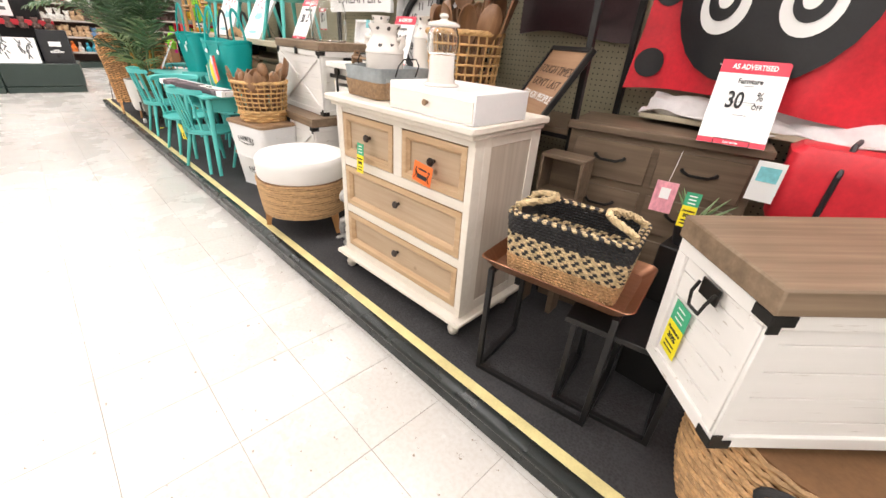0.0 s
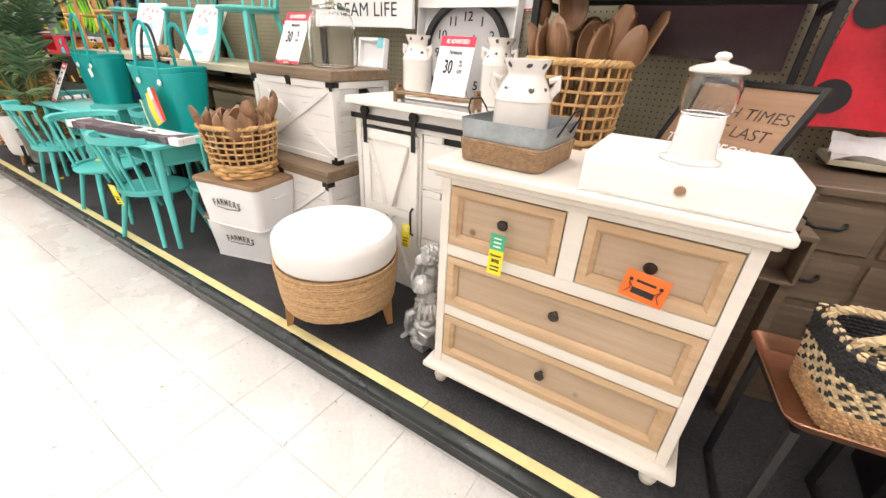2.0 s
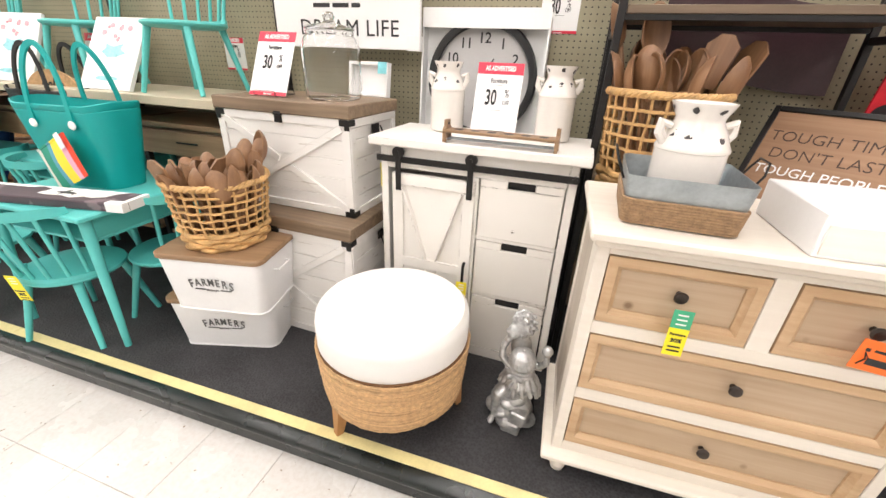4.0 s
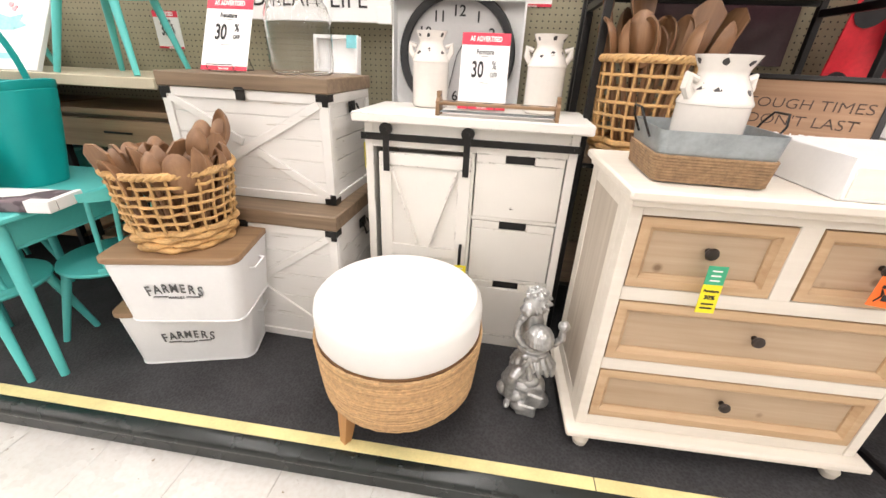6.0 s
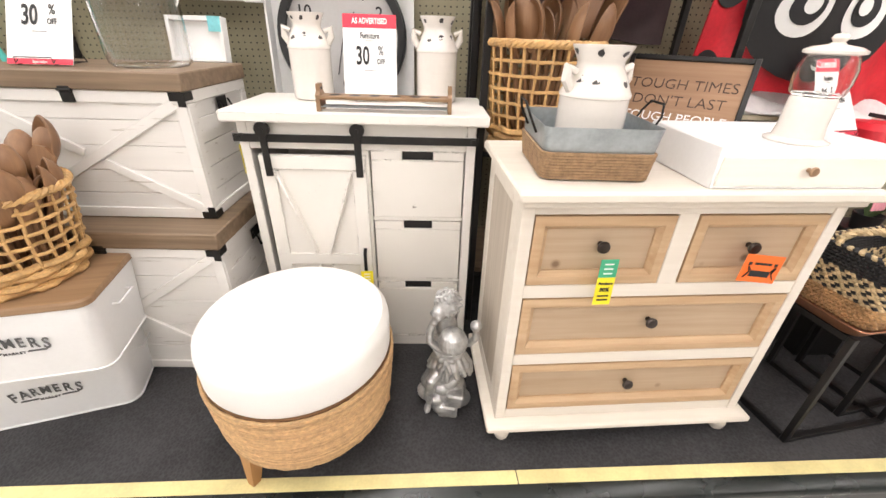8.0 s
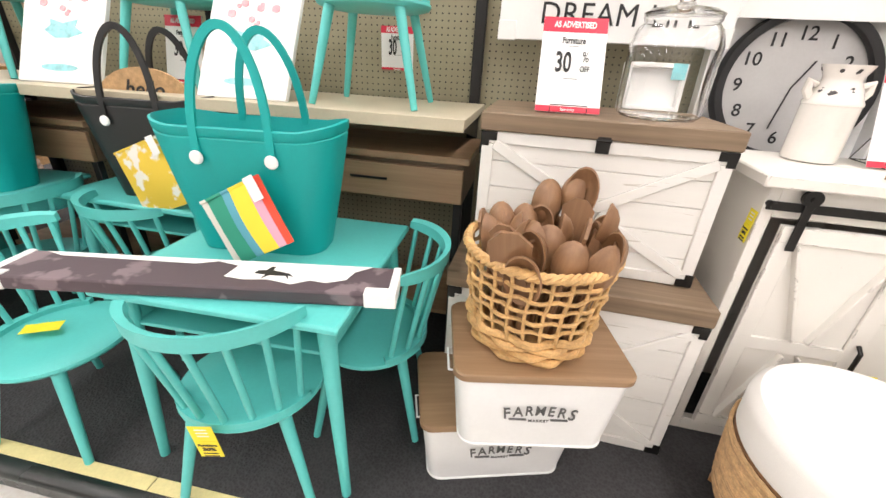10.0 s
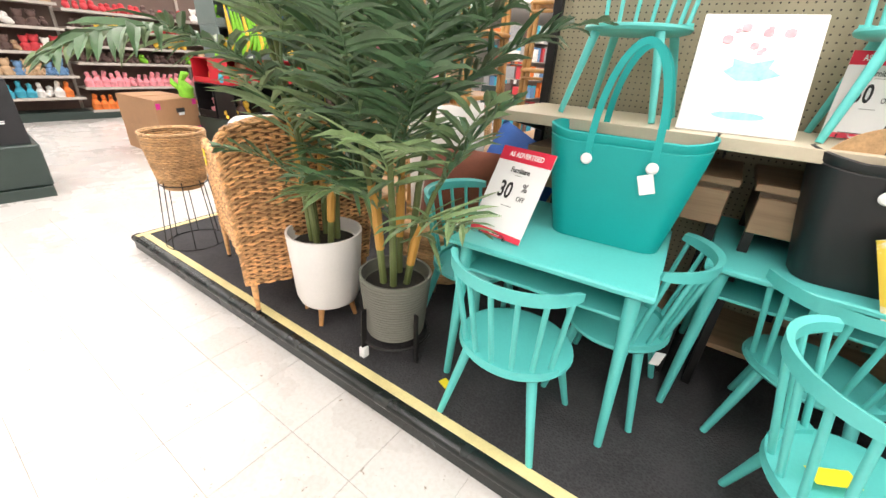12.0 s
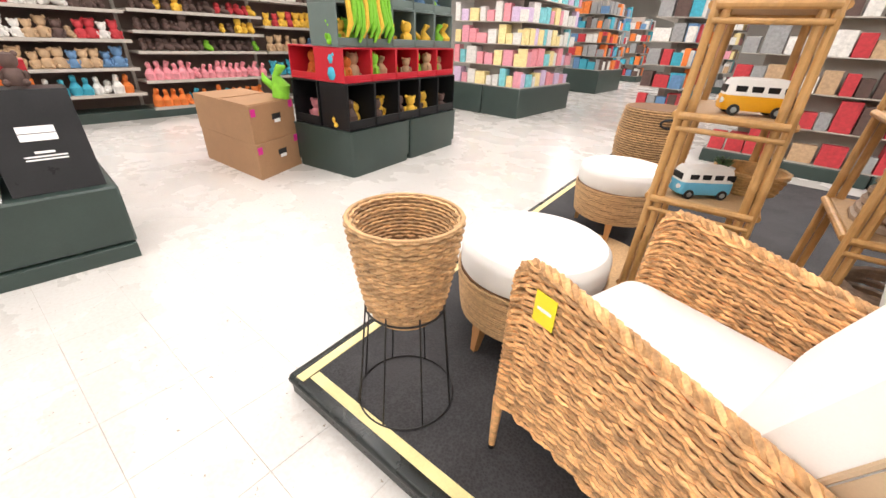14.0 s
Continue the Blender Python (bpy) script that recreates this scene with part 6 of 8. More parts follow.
M_KRAFT = wood("kraft_brown_board", (0.26, 0.14, 0.075), (0.4, 0.24, 0.14), "X", 0.6)
quote_frame()
tagged(part("hanging_pack", G().sheet(lambda u, v: (-1.42 + 0.62 * u, 1.235 - 0.02 * math.sin(6 * u) * v, 1.25 + 0.30 * v + 0.02 * math.sin(5 * u)), 16, 8, 0.02), M_MAROON), "dark maroon plastic-wrapped pack hung on pegboard", "package")


# ---- brown dresser with a sign, red nylon goods ----
def brown_dresser():
    t = thing("brown_dresser", pose(-0.755, 0.765, TOP, 0, 0, 13), "brown stained wooden dresser with black iron pulls", "dresser")
    W, D, H = 0.66, 0.34, 0.845
    part("top", G().box(-0.012, -0.012, H - 0.03, W + 0.012, D, H, 0.004), M_BROWN, t)
    part("carcass", G().box(0, 0.012, 0.0, W, D - 0.005, H - 0.031, 0.003), M_BROWN, t)
    for x0, x1, z0, z1 in ((0.03, W / 2 - 0.012, 0.64, 0.79), (W / 2 + 0.012, W - 0.03, 0.64, 0.79), (0.03, W / 2 - 0.012, 0.46, 0.61), (W / 2 + 0.012, W - 0.03, 0.46, 0.61), (0.03, W - 0.03, 0.28, 0.43), (0.03, W - 0.03, 0.08, 0.25)):
        d = part("drawer", G().box(x0, 0.0, z0, x1, 0.0115, z1, 0.003), M_BROWN, t)
        c, zz = (x0 + x1) / 2, (z0 + z1) / 2 + 0.01
        part("pull", G().tube([(c - 0.055, 0.0, zz + 0.006), (c - 0.05, -0.012, zz + 0.003), (c - 0.03, -0.024, zz - 0.004), (c + 0.03, -0.024, zz - 0.004), (c + 0.05, -0.012, zz + 0.003), (c + 0.055, 0.0, zz + 0.006)], [0.008, 0.006, 0.0055, 0.0055, 0.006, 0.008], 8), M_IRON, d, "black iron pull")
    return t


brown_dresser()


def bug_cushion():
    """A round-eyed ladybird play cloth hanging in folds."""
    t = thing("ladybird_cloth", pose(-0.20, 1.10, 1.06), "red ladybird play tent of nylon with black spots", "play tent")
    def fn(u, v):
        x = -0.53 + 1.35 * u
        z = -0.02 + 0.75 * v + 0.035 * math.sin(5.3 * u + 0.6) * (1 - v)
        return (x + 0.07 * v * (1 if u < 0.3 else 0), 0.03 * math.sin(11 * u + 3 * v) + 0.02 * math.sin(23 * u - 2 * v) - 0.10 * math.sin(math.pi * min(1, u * 1.1)) * (0.3 + 0.7 * v), z)
    part("red_cloth", G().sheet(fn, 54, 24, 0.006), M_REDCLOTH, t)
    def disc(cx, cz, rx, rz, off, mt, name, z0=-9.0, sub=None):
        g = G()
        n, rad = 26, 5
        v = [(cx, cz)]
        for i in range(1, rad + 1):
            for k in range(n):
                a = 2 * math.pi * k / n
                v.append((cx + rx * i / rad * math.cos(a), cz + rz * i / rad * math.sin(a)))
        pts = []
        for x, z in v:
            u = (x + 0.53) / 1.35
            p = fn(u, (z + 0.02) / 0.75)
            pts.append((x, p[1] - off, z))
        f = [(0, 1 + k, 1 + (k + 1) % n) for k in range(n)]
        for i in range(rad - 1):
            for k in range(n):
                a, b = 1 + i * n, 1 + (i + 1) * n
                f.append((a + k, b + k, b + (k + 1) % n, a + (k + 1) % n))
        return part(name, g.add(pts, f), mt, sub or t)
    head = disc(-0.10, 0.33, 0.285, 0.275, 0.022, M_BLKCLOTH, "head_panel")
    for sx in (-1, 1):
        disc(-0.10 + sx * 0.118, 0.30, 0.08, 0.09, 0.026, M_PAPER, "eye_patch", sub=head)
        disc(-0.10 + sx * 0.118, 0.31, 0.051, 0.06, 0.029, M_BLKCLOTH, "eye_patch", sub=head)
        disc(-0.10 + sx * 0.112, 0.316, 0.025, 0.03, 0.032, M_PAPER, "eye_patch", sub=head)
    part("mouth_patch", G().tube([(-0.10 + 0.08 * math.sin(a), -0.105, 0.145 - 0.04 * math.cos(a)) for a in (-1.0, -0.6, -0.2, 0.2, 0.6, 1.0)], [0.001, 0.004, 0.006, 0.006, 0.004, 0.001], 6), M_PAPER, head)
    for cx, cz, r in ((-0.455, 0.105, 0.055), (-0.44, 0.36, 0.055), (-0.40, 0.56, 0.05), (0.30, 0.22, 0.05), (0.40, 0.45, 0.05), (0.52, 0.15, 0.05)):
        disc(cx, cz, r, r, 0.009, M_BLKCLOTH, "spot")
    return t


bug_cushion()
crumple = lambda u, v: (-0.60 + 1.5 * u, 1.0 + 0.17 * v + 0.025 * math.sin(23 * u + 5 * v), 0.985 + 0.07 * v + 0.022 * math.sin(17 * u) * math.cos(9 * v + 3 * u) + 0.01 * math.sin(41 * u + 13 * v))
tagged(part("plastic_wrap", G().sheet(crumple, 60, 10, 0.004), M_POLY), "crumpled white plastic bag under the red tent", "plastic bag")
side_shelf = thing("side_shelf", pose(-0.05, 0.86, 0.74), "steel shelf with red packed goods", "shelf", "gondola shelves")
part("deck", G().box(0, 0, -0.025, 1.3, 0.38, 0.0, 0.002), M_STEEL, side_shelf)
part("deck_upper", G().box(-0.55, 0.16, 0.225, 1.3, 0.38, 0.245, 0.002), M_STEEL, side_shelf)


def red_pack(m, label):
    t = thing("red_pack", m, label, "packed tent", "red packed tents")
    def ring(z, k, wob):
        return [(x + 0.008 * math.sin(9 * y + 40 * z + wob), y + 0.006 * math.sin(13 * x), z) for x, y in rounded_rect(0.5 * k, 0.24 * k, 0.05, 6)]
    part("red_bag", loft(G(), [ring(0.0, 0.92, 0), ring(0.02, 1.0, 0.4), ring(0.08, 1.02, 1.1), ring(0.14, 1.0, 2.0), ring(0.19, 0.97, 2.6), ring(0.21, 0.86, 3)]), M_REDCLOTH, t)
    part("strap", G().tube([(-0.12, -0.125, 0.02), (-0.12, -0.132, 0.15), (-0.11, -0.06, 0.222), (-0.09, 0.06, 0.222)], 0.008, 6), M_BLKCLOTH, t)
    tg = part("hang_tag", G().box(-0.31, -0.135, 0.05, -0.235, -0.1335, 0.16), M_PAPER, t, "white printed hang tag", smooth=False)
    part("tag_window", G().box(-0.30, -0.137, 0.105, -0.245, -0.1352, 0.145), M_PALEBLUE, tg, smooth=False)
    return t


red_pack(pose(0.17, 0.985, 0.742, 0, 0, 6) @ Matrix.Diagonal((1, 1, 1.15, 1)), "folded bright red nylon tent in a pack")
red_pack(pose(0.72, 1.02, 0.742, 0, 0, -4), "folded bright red nylon tent in a pack")
part_pack = red_pack(pose(0.10, 1.06, 0.105, 0, 0, 10), "folded red nylon tent with a printed face, low on the platform")


# ---- chest on a round basket ----
def seagrass_basket(m, r, h, label):
    t = thing("seagrass_basket", m, label, "basket", "seagrass baskets")
    def prof(v):
        return r * (0.72 + 0.62 * math.sin(math.pi * (0.12 + 0.66 * v)) * 0.45), h * v
    g = G()
    weave(g, round_surf(prof), 34, 46, 0.0045, 0.0068, 2, True, 5, 0.001)
    part("weave", g, M_SEAGRASS, t)
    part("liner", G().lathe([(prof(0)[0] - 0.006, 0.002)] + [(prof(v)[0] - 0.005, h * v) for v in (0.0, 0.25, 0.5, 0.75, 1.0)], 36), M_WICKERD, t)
    for a in (-60, 120):
        c, s = math.cos(radians(a)), math.sin(radians(a))
        rr = prof(0.85)[0] + 0.012
        pts = [(rr * c - s * 0.075 * math.cos(q), rr * s + c * 0.075 * math.cos(q), h * 0.86 + 0.035 * math.sin(q)) for q in [2 * math.pi * k / 20 for k in range(20)]]
        part("handle_ring", G().tube(pts, 0.010, 8, closed=True), M_BLKWEAVE, t, "black wrapped handle ring")
    return t


seagrass_basket(pose(0.27, 0.33, TOP, 0, 0, -30), 0.245, 0.36, "round brown seagrass basket under a white chest")


barn_chest("white_trunk", pose(0.085, 0.050, 0.474, 0, 0, 45) @ pose(0, 0, 0, 0, -3, 0) @ Matrix.Translation((0.28, 0, 0)), 0.56, 0.30, 0.405, 0.055, "white painted wooden trunk with a brown lid on a basket", cross=False)
price_tag(pose(-0.072, 0.190, 0.685, 4, 4, -45), 0.062, 0.15, "green and yellow price tag on a white trunk")


# ---- nesting tables with a striped basket ----
def nest_table(m, W, D, H, top, label, tray=True):
    t = thing("nesting_table", m, label, "side table", "nesting tables")
    b = 0.009
    for x in (0.03, W - 0.03):
        for z in (0.009, H - 0.03):
            part("side_bar", G().bar((x, 0.03, z), (x, D - 0.03, z), 0.018, 0.018), M_BLACK, t)
        for y in (0.02, D - 0.02):
            part("leg", G().box(x - b, y - b, 0, x + b, y + b, H - 0.021, 0.001), M_BLACK, t)
    part("front_bar", G().box(0.03, 0.011, 0.0, W - 0.03, 0.029, 0.018, 0.001), M_BLACK, t)
    if tray:
        rings = [[(x + W / 2, y + D / 2, z) for x, y in rounded_rect(W + e, D + e, 0.03)] for z, e in ((H - 0.02, -0.05), (H - 0.016, -0.04), (H + 0.022, 0.02), (H + 0.024, 0.014), (H - 0.012, -0.045), (H - 0.0125, -0.06))]
        part("tray_top", loft(G(), rings), top, t, "copper-brown metal tray top")
    else:
        part("top_panel", G().box(0, 0, H - 0.02, W, D, H, 0.002), top, t, "black lacquered top")
    return t


nest_table(pose(-0.640, 0.140, TOP, 0, 0, 9), 0.465, 0.33, 0.462, M_COPPER, "copper tray side table on a black frame")
nest_table(pose(-0.36, 0.235, TOP, 0, 0, 11), 0.36, 0.30, 0.36, M_BLACK, "lower black side table nested under a tray table", tray=False)


def striped_basket():
    t = thing("striped_basket", pose(-0.428, 0.310, TOP + 0.453, 0, 0, 11), "rectangular woven basket with black rim and rope handles", "basket")
    W, D, H = 0.37, 0.22, 0.205
    rows, n = 22, 76
    def pt(k, z, off=0.0):
        w, d = W * (0.9 + 0.1 * z / H) + off, D * (0.9 + 0.1 * z / H) + off
        pts = rounded_rect(w, d, 0.035, 5)
        cum = [0]
        for i in range(len(pts)):
            a, b = pts[i], pts[(i + 1) % len(pts)]
            cum.append(cum[-1] + math.hypot(b[0] - a[0], b[1] - a[1]))
        s = (k % 1.0) * cum[-1]
        for i in range(len(pts)):
            if s <= cum[i + 1]:
                a, b = pts[i], pts[(i + 1) % len(pts)]
                q = (s - cum[i]) / max(1e-9, cum[i + 1] - cum[i])
                return Vector((a[0] + (b[0] - a[0]) * q, a[1] + (b[1] - a[1]) * q, z))
        return Vector((*pts[0], z))
    tan, cream, black = G(), G(), G()
    dz = H / rows
    for side in (1, -1):
        for r in range(rows):
            z = (r + 0.5) * dz
            for k in range(n):
                u = (k + 0.5 * (r % 2)) / n
                if side < 0 and r < 6:
                    continue
                if r >= 15:
                    tgt = cream if r == rows - 1 and k % 2 else black
                elif r >= 7:
                    tgt = black if (k + r // 2) % 3 == 0 else cream
                else:
                    tgt = tan
                rise = 0.45 * dz if 7 <= r < 15 else 0.1 * dz
                off = 0.0 if side > 0 else -0.016
                tgt.tube([pt(u - 0.62 / n, z + rise, off), pt(u, z, off + side * 0.007), pt(u + 0.62 / n, z - rise, off)], [dz * 0.34, dz * 0.6, dz * 0.34], 5)
    for g, mt, nm in ((tan, M_SEAGRASS, "tan_weave"), (cream, M_STRAW, "cream_weave"), (black, M_BLKWEAVE, "black_weave")):
        tagged(part(nm, g, mt, t), kind="stuff")
    rings = [[tuple(pt(k / 60, z, -0.006)) for k in range(60)] for z in (0.003, H - 0.002)]
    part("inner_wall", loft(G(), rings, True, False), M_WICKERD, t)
    for s in (-1, 1):
        loop = [(s * (W / 2 - 0.012), -0.055, H - 0.03), (s * (W / 2 - 0.012), -0.06, H + 0.008), (s * (W / 2 - 0.05), -0.055, H + 0.024), (s * (W / 2 - 0.095), -0.03, H + 0.034), (s * (W / 2 - 0.105), 0.0, H + 0.036), (s * (W / 2 - 0.095), 0.03, H + 0.034), (s * (W / 2 - 0.05), 0.055, H + 0.024), (s * (W / 2 - 0.012), 0.06, H + 0.008), (s * (W / 2 - 0.012), 0.055, H - 0.03)]
        part("rope_handle", braid(loop, 0.0055, 0.0068, 0.04), M_STRAW, t, "twisted cream rope handle")
    return t


striped_basket()


def aloe(m):
    t = thing("potted_succulent", m, "small spiky green succulent in a dark pot", "plant")
    part("pot", G().lathe([(0.035, 0), (0.045, 0.06), (0.042, 0.06), (0.03, 0.045), (0, 0.045)], 20), M_BLKCLOTH, t)
    rng = random.Random(4)
    for i in range(16):
        a, l, q = i * 2.4, rng.uniform(0.11, 0.17), rng.uniform(0.35, 0.9)
        d = Vector((math.cos(a) * q, math.sin(a) * q, 1)).normalized()
        part("leaf", G().tube([Vector((0, 0, 0.045)), Vector((0, 0, 0.045)) + d * l * 0.5, Vector((d.x, d.y, d.z * 0.85)) * l + Vector((0, 0, 0.045))], [0.008, 0.006, 0.0008], 5), M_FROND2, t)


stand = thing("plant_stand", pose(-0.16, 0.64, TOP), "dark low plant stand beside the nesting tables", "stand")
part("column", G().box(-0.09, -0.09, 0, 0.09, 0.09, 0.56, 0.004), M_BLACK, stand)
aloe(pose(-0.20, 0.62, TOP + 0.561))
gift = thing("gift_card", pose(-0.285, 0.55, 0.86, -6, 0, 10) @ Matrix.Diagonal((0.68, 1, 0.95, 1)), "pink printed card on a string", "hang tag")
part("card", G().box(-0.045, -0.001, -0.10, 0.045, 0.001, 0.0), M_PALEPINK, gift, smooth=False)
part("white_panel", G().box(-0.02, -0.0022, -0.055, 0.02, -0.0012, -0.02), M_PAPER, gift, smooth=False)
part("string", G().tube([(0, 0, 0), (0.004, 0.05, 0.06), (0, 0.12, 0.09)], 0.001, 5), M_PAPER, gift)
price_tag(pose(-0.205, 0.54, 0.85, -6, 0, 12), 0.04, 0.105, "green and yellow price tag beside a succulent")


# ---- platform end: palms, wicker armchair, planter ----
def frond(base, az, el, length, seed, mt, parent, droop=1.0, wide=0.24):
    """A palm frond: an arching rib with two rows of narrow folded leaflets."""
    rng = random.Random(seed)
    d = Vector((math.cos(az) * math.cos(el), math.sin(az) * math.cos(el), math.sin(el)))
    pts, p = [Vector(base)], Vector(base)
    n = 14
    for i in range(n):
        d = (d + Vector((0, 0, -0.055 * droop * (0.4 + i / n * 1.5)))).normalized()
        p = p + d * (length / n)
        pts.append(p.copy())
    part_rib = G().tube(pts, [0.0055 * (1 - 0.85 * i / n) for i in range(n + 1)], 5)
    k = int(length * 30)
    for i in range(k):
        s = 0.14 + 0.86 * i / k
        q = s * n
        a = min(n - 1, int(q))
        c = pts[a].lerp(pts[a + 1], q - a)
        t = (pts[a + 1] - pts[a]).normalized()
        side = t.cross(Vector((0, 0, 1)))
        side = side.normalized() if side.length > 1e-4 else Vector((1, 0, 0))
        up = side.cross(t)
        for sg in (-1, 1):
            if rng.random() < 0.07:
                continue
            L = wide * (math.sin(math.pi * min(1.0, 0.18 + s * 0.80)) ** 0.8) * rng.uniform(0.72, 1.15)
            w = rng.uniform(0.0085, 0.0145)
            v = (side * sg * rng.uniform(0.7, 0.95) + t * (rng.uniform(0.25, 0.6) + 0.35 * s) + up * rng.uniform(-0.02, 0.42)).normalized()
            fall = L * droop * rng.uniform(0.12, 0.42)
            m1 = c + v * L * 0.38 - Vector((0, 0, fall * 0.12))
            m2 = c + v * L * 0.72 - Vector((0, 0, fall * 0.45))
            e = c + v * L - Vector((0, 0, fall))
            tw = up * rng.uniform(-0.7, 0.7)
            x = (v.cross(up) + tw).normalized() * w
            f = up * (w * 0.55)
            part_rib.add([c - x * 0.4, c + x * 0.4, c - f * 0.4, m1 - x, m1 - f, m1 + x, m2 - x * 0.8, m2 - f, m2 + x * 0.8, e], [(0, 3, 4, 2), (2, 4, 5, 1), (3, 6, 7, 4), (4, 7, 8, 5), (6, 9, 7), (7, 9, 8)])
    return part("frond", part_rib, mt, parent)


def palm(m, pot_top, seed, label, aim=(), canes=6, spread=0.055):
    t = thing("potted_palm", m, label, "palm tree", "artificial palms")
    rng = random.Random(seed)
    for c in range(canes):
        a = 2 * math.pi * c / canes + rng.uniform(-0.3, 0.3)
        b = Vector((spread * math.cos(a), spread * math.sin(a), pot_top - 0.06))
        hgt = rng.uniform(0.55, 0.9) if c % 3 else rng.uniform(0.36, 0.5)
        lean = rng.uniform(0.05, 0.14)
        tip = b + Vector((lean * math.cos(a), lean * math.sin(a), hgt))
        mid = b.lerp(tip, 0.5) + Vector((-0.02 * math.cos(a), -0.02 * math.sin(a), 0))
        cane = part("cane", G().tube([b, mid, tip], [0.015, 0.013, 0.009], 8), M_CANE, t)
        if c % 2 == 0:
            part("sheath", G().tube([b.lerp(mid, 0.55), mid, mid.lerp(tip, 0.35)], [0.017, 0.019, 0.012], 8), M_CANEY, cane, "orange-brown cane sheath")
        nf = 3 if c % 3 else 2
        for k in range(nf):
            az = a + (k - (nf - 1) / 2) * 0.85 + rng.uniform(-0.25, 0.25)
            el = radians(rng.uniform(60, 84)) if k % 2 else radians(rng.uniform(45, 66))
            L = rng.uniform(0.60, 0.85) * (1.0 if c % 3 else 0.62)
            if 2.5 < az % (2 * math.pi) < 4.2:
                el, L = max(el, radians(72)), L * 0.6
            frond(tip.lerp(mid, 0.12 * k), az, el, L, seed * 100 + c * 10 + k, M_FROND if rng.random() < 0.72 else M_FROND2, t, droop=rng.uniform(0.6, 1.1))
    for k, (az, el, L, zz, *bend) in enumerate(aim):
        frond((0.02 * math.cos(radians(az)), 0.02 * math.sin(radians(az)), zz), radians(az), radians(el), L, seed * 900 + k, M_FROND2 if k % 2 else M_FROND, t, droop=bend[0] if bend else 1.0, wide=0.22 if bend else 0.27)
    return t


def white_pot(m):
    t = thing("plant_pot", m, "matte white plant pot on short wooden legs", "plant pot")
    H0, H = 0.085, 0.445
    R = 0.168
    part("pot_body", G().lathe([(R * 0.66, H0), (R * 0.80, H0 + 0.012), (R * 0.88, H0 + 0.05), (R, H - 0.01), (R, H), (R * 0.94, H), (R * 0.9, H - 0.06), (0.0, H - 0.065)], 44), M_POT, t)
    part("moss", G().lathe([(R * 0.88, H - 0.062), (R * 0.5, H - 0.045), (0, H - 0.04)], 30), M_SOIL, t)
    for a in (30, 120, 210, 300):
        c, s = math.cos(radians(a)), math.sin(radians(a))
        part("leg", G().cyl((c * 0.125, s * 0.125, 0), (c * 0.10, s * 0.10, H0 + 0.02), 0.010, 0.017, 10), M_LEG, t)
    return t


def ribbed_pot(m):
    t = thing("plant_pot", m, "grey-green ribbed plant pot on a black metal stand", "plant pot")
    H0, H, R = 0.085, 0.368, 0.150
    prof = [(R * 0.72, H0), (R * 0.82, H0 + 0.008)]
    n = 20
    for i in range(n):
        z0 = H0 + 0.012 + (H - H0 - 0.03) * i / n
        r = R * (0.84 + 0.16 * i / n)
        dz = (H - H0 - 0.03) / n
        prof += [(r - 0.005, z0), (r, z0 + dz * 0.3), (r, z0 + dz * 0.65), (r - 0.005, z0 + dz * 0.95)]
    prof += [(R, H - 0.01), (R, H), (R * 0.93, H), (R * 0.9, H - 0.05), (0, H - 0.055)]
    part("pot_body", G().lathe(prof, 44), M_GREYPOT, t)
    part("moss", G().lathe([(R * 0.88, H - 0.052), (R * 0.5, H - 0.035), (0, H - 0.03)], 30), M_SOIL, t)
    for a in (255, 345, 75, 165):
        c, s = math.cos(radians(a)), math.sin(radians(a))
        leg = part("stand_leg", G().bar((c * 0.158, s * 0.158, 0.0), (c * 0.153, s * 0.153, 0.235), 0.008, 0.022, up=(c, s, 0)), M_BLACK, t)
        if a == 255:
            part("foot_cap", G().box(c * 0.158 - 0.016, s * 0.158 - 0.016, 0, c * 0.158 + 0.016, s * 0.158 + 0.016, 0.05, 0.004), M_WHITE, leg, "white foam foot wrap")
    part("stand_ring", G().tube([(0.150 * math.cos(2 * math.pi * k / 28), 0.150 * math.sin(2 * math.pi * k / 28), 0.075) for k in range(28)], 0.006, 6, closed=True), M_BLACK, t)
    return t


white_pot(pose(-6.222, 0.198, TOP))
ribbed_pot(pose(-5.812, 0.225, TOP))
palm(pose(-6.222, 0.198, TOP), 0.445, 21, "tall artificial green palm in a white pot", ((288, 45, 0.95, 0.9, 1.7), (276, 38, 0.85, 0.98, 1.5), (250, 48, 0.42, 0.62), (330, 40, 0.4, 0.58), (40, 45, 0.45, 0.66), (285, 58, 0.5, 0.75), (262, 62, 0.70, 1.02), (300, 64, 0.65, 1.05), (120, 50, 0.7, 1.0)))
palm(pose(-5.812, 0.225, TOP), 0.368, 34, "tall artificial green palm in a ribbed grey pot", ((330, 52, 0.85, 1.0), (285, 62, 0.75, 1.05), (15, 48, 0.75, 0.9), (350, 38, 0.42, 0.55), (255, 48, 0.42, 0.6), (300, 52, 0.46, 0.7), (200, 48, 0.45, 0.62), (120, 45, 0.5, 0.7), (325, 56, 0.55, 0.8), (240, 64, 0.75, 1.0), (60, 56, 0.8, 1.0), (30, 30, 0.4, 0.5)))


